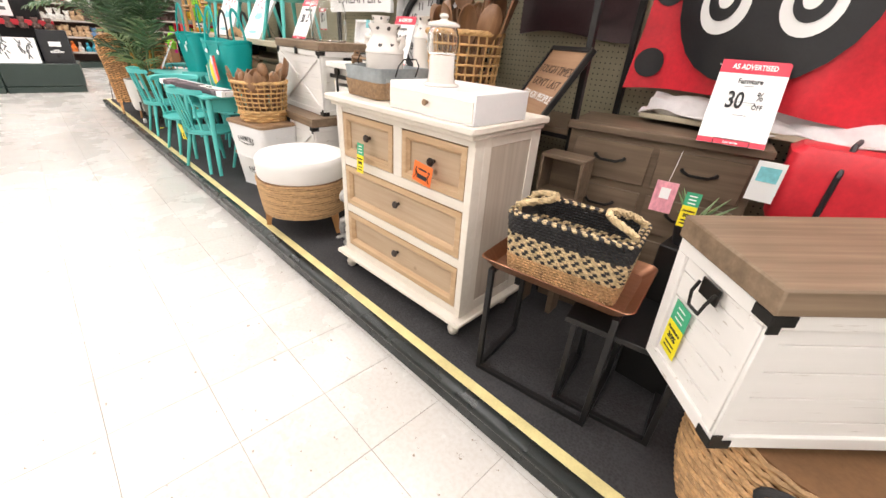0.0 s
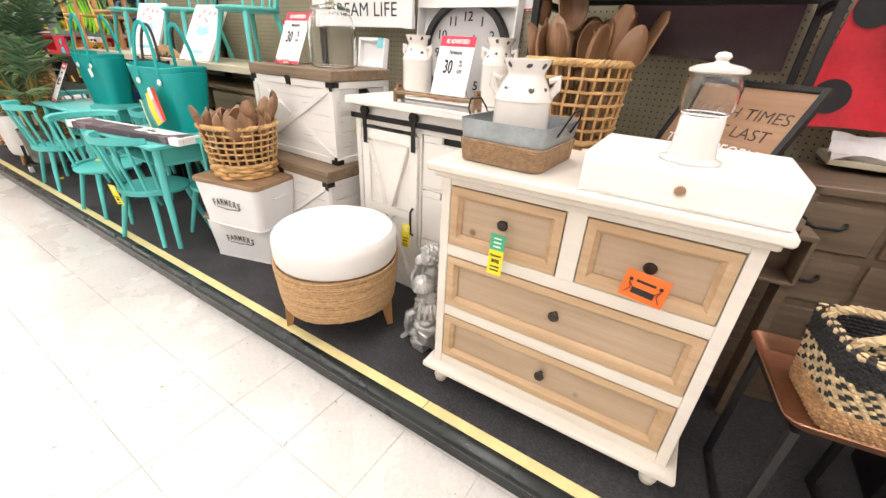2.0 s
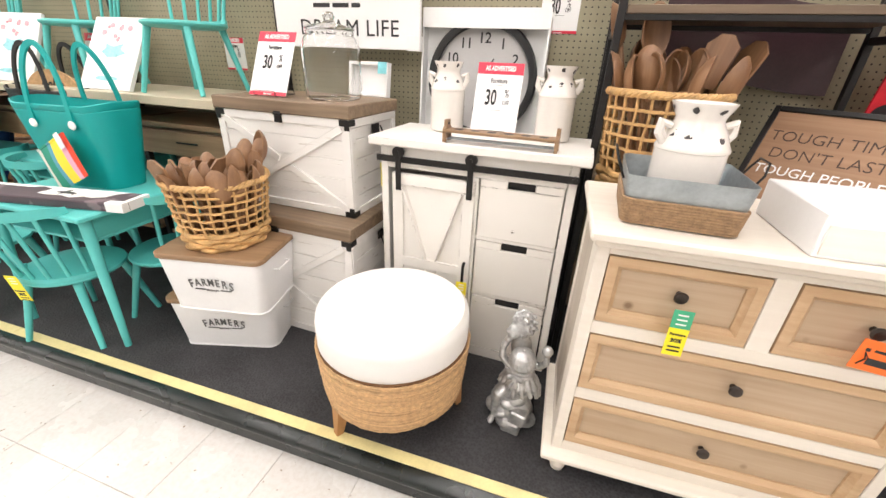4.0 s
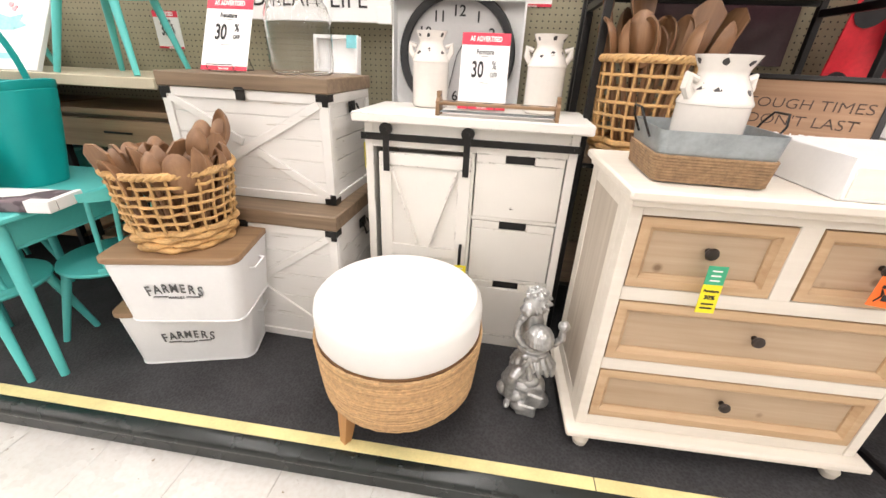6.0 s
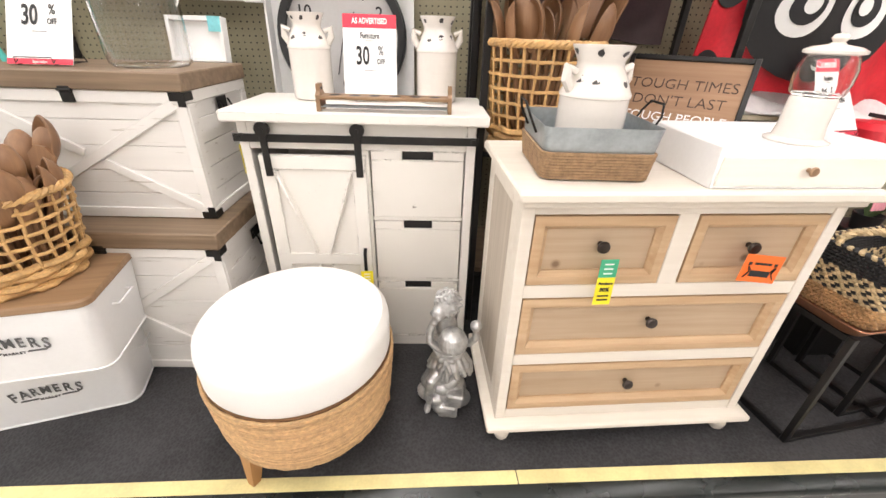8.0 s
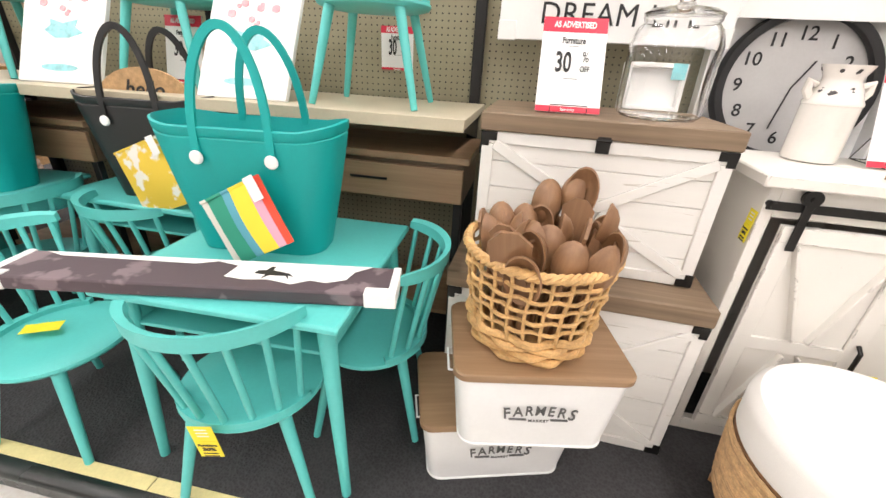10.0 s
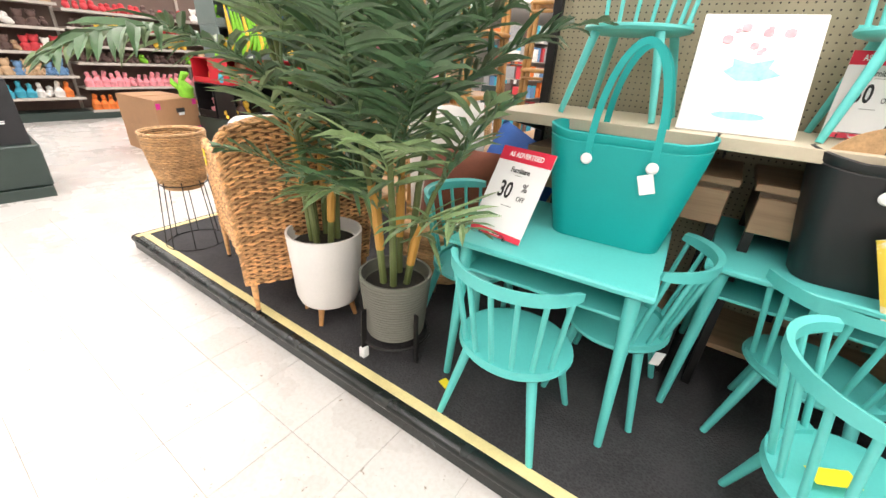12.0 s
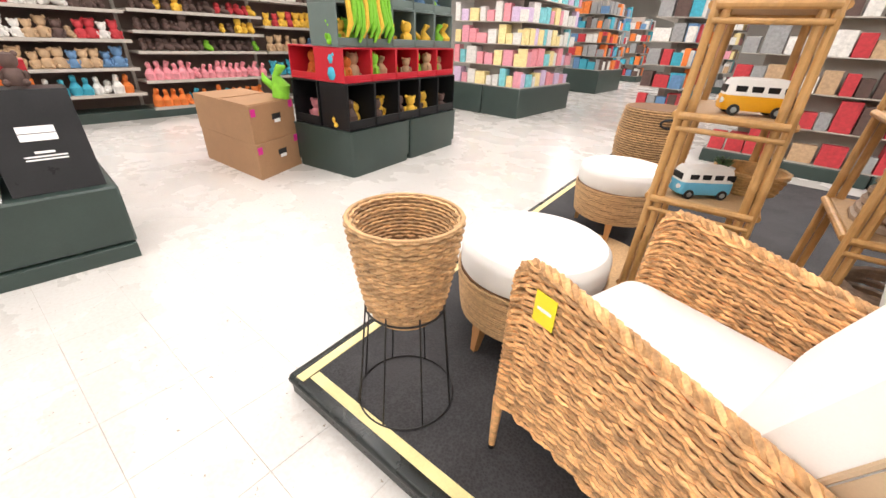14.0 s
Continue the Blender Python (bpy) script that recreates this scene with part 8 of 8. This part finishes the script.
def toy_shelving():
    X = -14.0
    t = thing("toy_shelving", pose(X, 0, 0), "long pale shelving full of plush toys", "shelving", kind="")
    part("back_panel", G().box(-0.52, -3.5, 0, -0.48, 5.6, 2.3), M_SHELFD, t)
    part("base", G().box(-0.48, -3.5, 0, 0.0, 5.6, 0.13, 0.004), M_GREENPL, t, "dark green base")
    for y in (-3.49, -1.1, 1.42, 3.36, 5.57):
        part("upright", G().box(-0.478, y - 0.02, 0.13, -0.44, y + 0.02, 2.3), M_SHELFW, t)
    for y0, y1, zs in ((-3.45, 1.40, (0.36, 0.69, 1.04, 1.39, 1.74)), (1.44, 3.34, (0.14, 0.51, 0.90, 1.16, 1.42, 1.68)), (3.38, 5.55, (0.14, 0.51, 0.90, 1.29, 1.68))):
        for z in zs:
            d = part("shelf_deck", G().box(-0.44, y0, z - 0.03, -0.01, y1, z, 0.002), M_SHELFW, t)
            part("price_channel", G().box(-0.009, y0, z - 0.035, 0.004, y1, z + 0.006), M_SHELFW, d, "pale price strip")
    K = {k: plush_meshes(v, v) for k, v in (("pink", T_PINK), ("tan", T_TAN), ("blue", T_BLUE), ("red", T_RED), ("dark", T_DARK), ("yel", T_YEL), ("orange", T_ORANGE), ("white", T_WHITE), ("aqua", T_AQUA), ("green", T_GREEN))}
    gl = "plush toys on the far shelving"
    for z, cols, sh, sd in ((0.36, "aqua white blue orange", 2, 1), (0.69, "tan blue tan tan", 0, 2), (1.04, "tan red dark white", 0, 3), (1.39, "white dark tan red", 0, 4), (1.74, "red tan white blue", 0, 5)):
        plush_row(X - 0.13, -1.9, 1.3, z, 0.125, [K[c] for c in cols.split()], sh, sd, gl, "small plush toy sitting on a pale shelf")
    for z, cols, sh, sd in ((0.14, "orange aqua orange orange", 2, 11), (0.51, "pink pink pink pink", 2, 12), (0.90, "dark dark dark green", 1, 13), (1.16, "dark dark yel dark", 1, 14), (1.42, "dark dark red yel", 1, 15), (1.68, "red red dark red", 1, 16)):
        plush_row(X - 0.13, 1.55, 3.3, z, 0.112, [K[c] for c in cols.split()], sh, sd, gl, "small plush toy lined up on a pale shelf")
    for z, cols, sh, sd in ((0.51, "aqua pink", 0, 21), (0.90, "tan blue", 0, 22), (1.29, "red yel", 0, 23), (1.68, "white dark", 0, 24)):
        plush_row(X - 0.13, 3.5, 5.5, z, 0.15, [K[c] for c in cols.split()], sh, sd, gl, "small plush toy lined up on a pale shelf")
    return K


KINDS = toy_shelving()


# ---- stand of toy bins ----
def tub_base(m, W, D, H, label):
    t = thing("display_base", m, label, "display base", "dark green display bases")
    rings = [[(x - D / 2, y + W / 2, z) for x, y in rounded_rect(D - e, W - e, 0.03, 3)] for z, e in ((0, 0.03), (0.07, 0.03), (0.075, 0.0), (H - 0.02, 0.0), (H - 0.018, -0.012), (H, -0.012), (H, 0.02), (H - 0.03, 0.02))]
    part("tub", loft(G(), rings), M_GREENPL, t)
    return t


def bin_box(m, W, D, H, mt, toy, label, n, seed):
    t = thing("toy_bin", m, label, "toy bin", "stacked toy bins")
    th = 0.012
    for a in ((-D, 0, 0, 0, W, th), (-D, 0, H - th, 0, W, H), (-D, 0, th, 0, th, H - th), (-D, W - th, th, 0, W, H - th), (-D, th, th, -D + th, W - th, H - th)):
        part("panel", G().box(*a, 0.002), mt, t)
    part("lip", G().box(-0.012, th, th, 0.0, W - th, H * 0.22, 0.003), mt, t)
    rng = random.Random(seed)
    for i in range(n):
        me = toy[i % len(toy)][rng.choice((0, 0, 2))]
        s = rng.uniform(1.05, 1.45)
        tm = m @ pose(-rng.uniform(0.08, 0.2 if i % 2 else D - 0.08), W * (i + 0.5) / n, th + 0.002, 0, 0, rng.uniform(-60, 60)) @ Matrix.Diagonal((s, s, s, 1))
        tagged(part("plush_toy", me, None, m=tm), "bright plush toy lying in a bin", "plush toy", "plush toys in the bins")


STAND = pose(-9.77, 1.744, 0, 0, 0, 7)
tub_base(STAND, 0.90, 0.80, 0.44, "dark green plastic base under toy bins")
tub_base(STAND @ pose(0, 0.93, 0), 0.95, 0.80, 0.44, "dark green plastic base under toy bins")
M_REDPL = mat("red_plastic_bin", (0.5, 0.015, 0.03), 0.35, var=0.1)
M_GREYPL = mat("grey_green_plastic_bin", (0.13, 0.17, 0.16), 0.35, var=0.1)
for i in range(5):
    w = 0.365
    y = 0.02 + i * (w + 0.004)
    kb = [[KINDS["yel"], KINDS["green"], KINDS["green"], KINDS["aqua"], KINDS["green"]][i]]
    bin_box(STAND @ pose(-0.03, y, 0.441), w, 0.36, 0.41, M_BLKCARD, kb + [KINDS["dark"], KINDS["yel"], kb[0]], "black open bin of bright plush toys", 3, 40 + i)
    bin_box(STAND @ pose(-0.06, y, 0.853), w, 0.36, 0.285, M_REDPL, [KINDS["aqua"], KINDS["green"], KINDS["orange"], KINDS["tan"]], "red open bin of bright plush toys", 4, 50 + i)
    bin_box(STAND @ pose(-0.10, y, 1.140), w, 0.34, 0.34, M_GREYPL, [KINDS["green"], KINDS["yel"]], "grey open bin of green plush toys", 4, 60 + i)
    bin_box(STAND @ pose(-0.12, y, 1.482), w, 0.34, 0.34, M_GREYPL, [KINDS["green"], KINDS["blue"]], "grey open bin of plush toys", 2, 70 + i)
for i in range(2):
    m = STAND @ pose(-0.40 - i * 0.01, 0.02, 0, 0, 0, -90)
    bin_box(m @ pose(-0.0, -0.38 + 0.0, 0.441), 0.36, 0.30, 0.41, M_BLKCARD, [KINDS["pink"], KINDS["yel"]], "black open bin of bright plush toys", 2, 80 + i) if i == 0 else bin_box(m @ pose(-0.02, -0.38, 0.853), 0.36, 0.30, 0.285, M_REDPL, [KINDS["orange"]], "red open bin of bright plush toys", 2, 82)
for i in range(12):
    a = i * 0.52
    part_t = part("hanging_plush", G().tube([(0, 0, 0.5), (0.02 * math.sin(a), 0.03, 0.25), (0.03, 0.02, 0.1), (0.0, 0.0, 0.0)], [0.008, 0.022, 0.026, 0.012], 8), T_GREEN if i % 4 else T_YEL, m=STAND @ pose(-0.085, 0.12 + 0.05 * i, 1.22 + 0.04 * math.sin(a * 3)))
    tagged(part_t, "long lime green plush hanging on the stand", "plush toy", "hanging green plush toys")


# ---- cardboard boxes ----
def carton(z0, z1, dx, label):
    t = thing("cardboard_box", pose(dx, 0.0, z0), label, "cardboard box", "stacked cardboard boxes")
    H = z1 - z0
    a, b, c, d = (-10.31, 1.10), (-10.55, 1.67), (-11.50, 1.62), (-11.38, 1.07)
    part("carton", G().prism([a, b, c, d], 0.0, H), M_CARD, t, smooth=False)
    def lerp(p, q, k):
        return (p[0] + (q[0] - p[0]) * k, p[1] + (q[1] - p[1]) * k)
    if z0 > 0.1:
        part("flap", G().prism([lerp(a, d, 0.02), lerp(b, c, 0.02), lerp(b, c, 0.45), lerp(a, d, 0.47)], H + 0.001, H + 0.008), M_CARD, t, smooth=False)
        part("flap", G().prism([lerp(a, d, 0.53), lerp(b, c, 0.51), lerp(b, c, 0.98), lerp(a, d, 0.98)], H + 0.001, H + 0.006), M_CARD, t, smooth=False)
    n = Vector((0.92, 0.39, 0))
    e = (Vector((*b, 0)) - Vector((*a, 0)))
    for k, w, zz, hh, mt, nm in ((0.55, 0.2, 0.62, 0.16, M_INK, "hand_hole"), (0.56, 0.14, 0.5, 0.10, M_PAPER, "label"), (0.06, 0.10, 0.82, 0.2, T_MAGENTA, "pink_sticker"), (0.92, 0.10, 0.88, 0.2, T_MAGENTA, "pink_sticker")):
        p0, p1 = Vector((*a, 0)) + e * (k - w / 2), Vector((*a, 0)) + e * (k + w / 2)
        off = n * (0.003 if nm != "label" else 0.005)
        part(nm, G().add([p0 + off + Vector((0, 0, (zz - hh / 2) * H)), p1 + off + Vector((0, 0, (zz - hh / 2) * H)), p1 + off + Vector((0, 0, (zz + hh / 2) * H)), p0 + off + Vector((0, 0, (zz + hh / 2) * H))], [(0, 1, 2, 3)]), mt, t, smooth=False)


carton(0.0, 0.325, 0.0, "large brown cardboard box on the floor")
carton(0.327, 0.655, -0.02, "large brown cardboard box stacked on another")
plant_toy = part("plush_toy", KINDS["green"][2], None, m=pose(-10.62, 1.58, 0.664, 0, 0, 40) @ Matrix.Diagonal((1.8, 1.8, 1.8, 1)))
tagged(plant_toy, "green plush toy lying on a cardboard box", "plush toy")


# ---- black promotional display ----
DISP = pose(-9.50, -0.10, 0, 0, 0, -5)


def promo_display():
    base = thing("display_base", DISP, "dark green plastic base of a black promotional display", "display base", "dark green display bases")
    for i in range(3):
        y1 = -i * 1.0
        part("kick", G().box(-0.84, y1 - 0.985, 0, -0.005, y1 - 0.01, 0.09, 0.004), M_GREENPL, base)
        part("tub", G().box(-0.86, y1 - 0.995, 0.092, -0.03, y1, 0.44, 0.012), M_GREENPL, base)
    def wedge(y0, y1, mt, label, z0=0.442, z1=0.93, x0=-0.10, x1=-0.30):
        t = thing("card_display", DISP, label, "display panel", "promotional display panels")
        part("panel", G().prism([(x0, z0), (x1, z1), (x1 - 0.2, z1), (x1 - 0.2, z0)], -y1, -y0, RX90), mt, t, smooth=False)
        return t
    sl = math.atan2(0.2, 0.488)
    def on_face(y, k, dx=0.0025):
        return Matrix.Translation((-0.10 - 0.2 * k + dx, y, 0.442 + 0.488 * k)) @ Matrix.Rotation(-sl, 4, "Y") @ Matrix.Rotation(radians(90), 4, "Z") @ RX90
    t = wedge(-0.42, -0.04, M_BLKCARD, "black card display panel with white printing")
    for k, w, h in ((0.62, 0.15, 0.035), (0.545, 0.15, 0.035), (0.40, 0.08, 0.012), (0.36, 0.17, 0.008), (0.33, 0.17, 0.008)):
        part("print_bar", G().box(-w / 2, -h / 2, 0, w / 2, h / 2, 0.001), M_PAPER, t, m=on_face(-0.23, k), smooth=False)
    t = wedge(-1.22, -0.46, M_PAPER, "white poster panel with grey machine drawings", x0=-0.06, x1=-0.2, z1=0.80)
    sl2 = math.atan2(0.14, 0.358)
    rng = random.Random(12)
    for c in range(3):
        for i in range(13):
            y = -0.58 - 0.25 * c + rng.uniform(-0.07, 0.07)
            k = rng.uniform(0.15, 0.85)
            m = Matrix.Translation((-0.06 - 0.14 * k + 0.003, y, 0.442 + 0.358 * k)) @ Matrix.Rotation(-sl2, 4, "Y") @ Matrix.Rotation(radians(90), 4, "Z") @ RX90
            part("drawn_shape", G().bar((0, 0, 0), (rng.uniform(-0.06, 0.06), rng.uniform(0.04, 0.12), 0), 0.018, 0.001), M_GREYINK, t, m=m, smooth=False)
    wedge(-3.0, -1.26, M_BLKCARD, "black card display panel")
    t = thing("promo_header", DISP, "tall black promotional header with a red band", "display panel", "promotional display panels")
    part("header", G().box(-0.80, -2.9, 0.442, -0.56, -0.30, 2.0, 0.004), M_BLKCARD, t)
    part("red_band", G().box(-0.555, -2.9, 0.98, -0.42, -0.16, 1.06, 0.004), M_REDPL, t, "red shelf band")
    part("white_sheet", G().box(-0.557, -1.1, 1.10, -0.553, -0.62, 1.62), M_PAPER, t, smooth=False)
    for k in range(4):
        part("print_bar", G().box(-0.5525, -1.04, 1.18 + 0.1 * k, -0.5515, -0.68, 1.23 + 0.1 * k), M_GREYINK, t, smooth=False)
    part("white_sheet", G().box(-0.557, -0.58, 1.25, -0.553, -0.34, 1.5), M_BLKCARD, t, smooth=False)
    for k in range(2):
        part("print_bar", G().box(-0.552, -0.54, 1.36 + 0.045 * k, -0.551, -0.40, 1.39 + 0.045 * k), M_PAPER, t, smooth=False)
    for i in range(4):
        tagged(part("plush_toy", KINDS["dark"][0], None, m=DISP @ pose(-0.40, -0.22 - 0.16 * i, 0.935, 0, 0, 20 * i)), "dark plush toy on the black display", "plush toy", "plush toys on the black display")


promo_display()


# ---- far islands of boxed goods ----
def stock(g, mt, m, t, heap, joined):
    """One boxed ware: an object of its own, or added to the heap of a far island."""
    if joined:
        heap.setdefault(mt.name, (mt, G()))[1].add(g.v, g.f, m)
    else:
        tagged(part("goods_box", g, mt, m=m), "small boxed goods on a far display", "box", "boxed goods")


def island(x0, x1, y0, y1, base, levels, palette, seed, label, top_gap=0.34, joined=True):
    t = thing("goods_island", pose(0, 0, 0), label, "shelving", "far goods islands")
    if base:
        n = max(1, round((x1 - x0) / 0.95))
        for i in range(n):
            a, b = x0 + (x1 - x0) * i / n, x0 + (x1 - x0) * (i + 1) / n
            part("tub", G().box(a + 0.008, y0, 0.0, b - 0.008, y1, base, 0.012), M_GREENPL, t, "dark green plastic base")
    zt = base + levels * top_gap
    part("core", G().box(x0 + 0.28, y0 + 0.28, base, x1 - 0.28, y1 - 0.28, zt), M_SHELFW, t)
    rng = random.Random(seed)
    heap = {}
    for l in range(levels):
        z = base + 0.012 + l * top_gap
        part("shelf_deck", G().box(x0 + 0.03, y0 + 0.03, z - 0.012, x1 - 0.03, y1 - 0.03, z - 0.001), M_SHELFW, t)
        x = x0 + 0.05
        while x < x1 - 0.12:
            w, h, d = rng.uniform(0.10, 0.24), rng.uniform(0.16, top_gap - 0.04), rng.uniform(0.06, 0.2)
            w = min(w, x1 - 0.05 - x)
            stock(G().box(0, 0, 0, w - 0.008, d, h, 0.003), rng.choice(palette), pose(x, y0 + 0.04 + rng.uniform(0, 0.03), z), t, heap, joined)
            x += w + rng.uniform(0, 0.03)
        y = y0 + 0.08
        while y < y1 - 0.12:
            w, h, d = rng.uniform(0.10, 0.24), rng.uniform(0.16, top_gap - 0.04), rng.uniform(0.06, 0.2)
            w = min(w, y1 - 0.05 - y)
            stock(G().box(-d, 0, 0, 0, w - 0.008, h, 0.003), rng.choice(palette), pose(x1 - 0.04 - rng.uniform(0, 0.03), y, z), t, heap, joined)
            y += w + rng.uniform(0, 0.03)
    for mt, g in heap.values():
        tagged(part("boxed_stock", g, mt, t, smooth=False), kind="stuff")


PASTEL = [T_LILAC, T_CREAM, T_PINK, T_WHITE, T_CREAM, M_PALEPINK, M_PALEBLUE, T_WHITE]
MIXED = [T_DARK, T_AQUA, T_ORANGE, T_WHITE, T_GREY, T_BLUE, T_RED, T_GREY]
PALE = [T_WHITE, T_CREAM, M_PALEBLUE, T_GREY, T_TAN, M_PALEPINK]
REDS = [T_RED, T_DARK, T_RED, M_BLKCLOTH, M_BLKCLOTH, T_WHITE, T_TAN, T_GREY]
island(-12.0, -10.40, 5.95, 8.10, 0.50, 5, PASTEL, 5, "island of pastel boxed goods on a dark green base", joined=False)
island(-12.1, -11.0, 11.4, 13.4, 0.60, 5, MIXED, 6, "far island of mixed goods on a dark green base")
island(-8.6, -7.95, 6.2, 8.6, 0.12, 6, MIXED, 7, "tall rack of dark boxed goods", 0.30)
island(-13.5, -12.4, 3.9, 5.2, 0.4, 5, PALE, 8, "island of pale boxed goods")
island(-7.4, -5.0, 5.4, 6.2, 0.15, 5, REDS, 9, "shelving of red and black goods", 0.36)
island(-9.9, -8.4, 15.5, 17.0, 0.2, 5, PALE, 10, "far shelving of pale goods", 0.4)
island(-13.5, -11.5, 17.0, 18.0, 0.2, 5, MIXED, 11, "far shelving of mixed goods", 0.4)


# ---- floor tiles ----
TILE = 0.305
X_PHASE = -2.79


def tile_mesh():
    s, b = TILE - 0.0012, 0.0012
    return G().box(0.0006, 0.0006, -0.0034, 0.0006 + s, 0.0006 + s, 0.0, b).mesh("tile", M_FLOOR, smooth=False)


tile_me = tile_mesh()
near = G()
count = 0
for i in range(-58, 36):
    for j in range(-26, 85):
        x, y = X_PHASE + i * TILE, j * TILE
        if x < -20 or y < -7.9 or x > 7.6 or y > 25.5:
            continue
        if x > END0[0] + 0.4 and y > 0.31 and y < 4.2:
            continue
        if -8.9 < x < 0.6 and -2.75 < y < -0.01 and count < 300:
            ob = new("tile", tile_me)
            ob.parent = floor_slab
            ob.matrix_basis = Matrix.Translation((x, y, 0))
            count += 1
        else:
            near.add([(x + 0.0006, y + 0.0006, 0), (x + TILE - 0.0006, y + 0.0006, 0), (x + TILE - 0.0006, y + TILE - 0.0006, 0), (x + 0.0006, y + TILE - 0.0006, 0)], [(0, 1, 2, 3)])
far_me = bpy.data.meshes.new("far_tiles")
far_me.from_pydata(near.v, [], near.f)
far_me.materials.append(M_FLOOR)
far_tiles = new("far_tiles", far_me)
far_tiles.parent = floor_slab
tagged(far_tiles, kind="stuff")
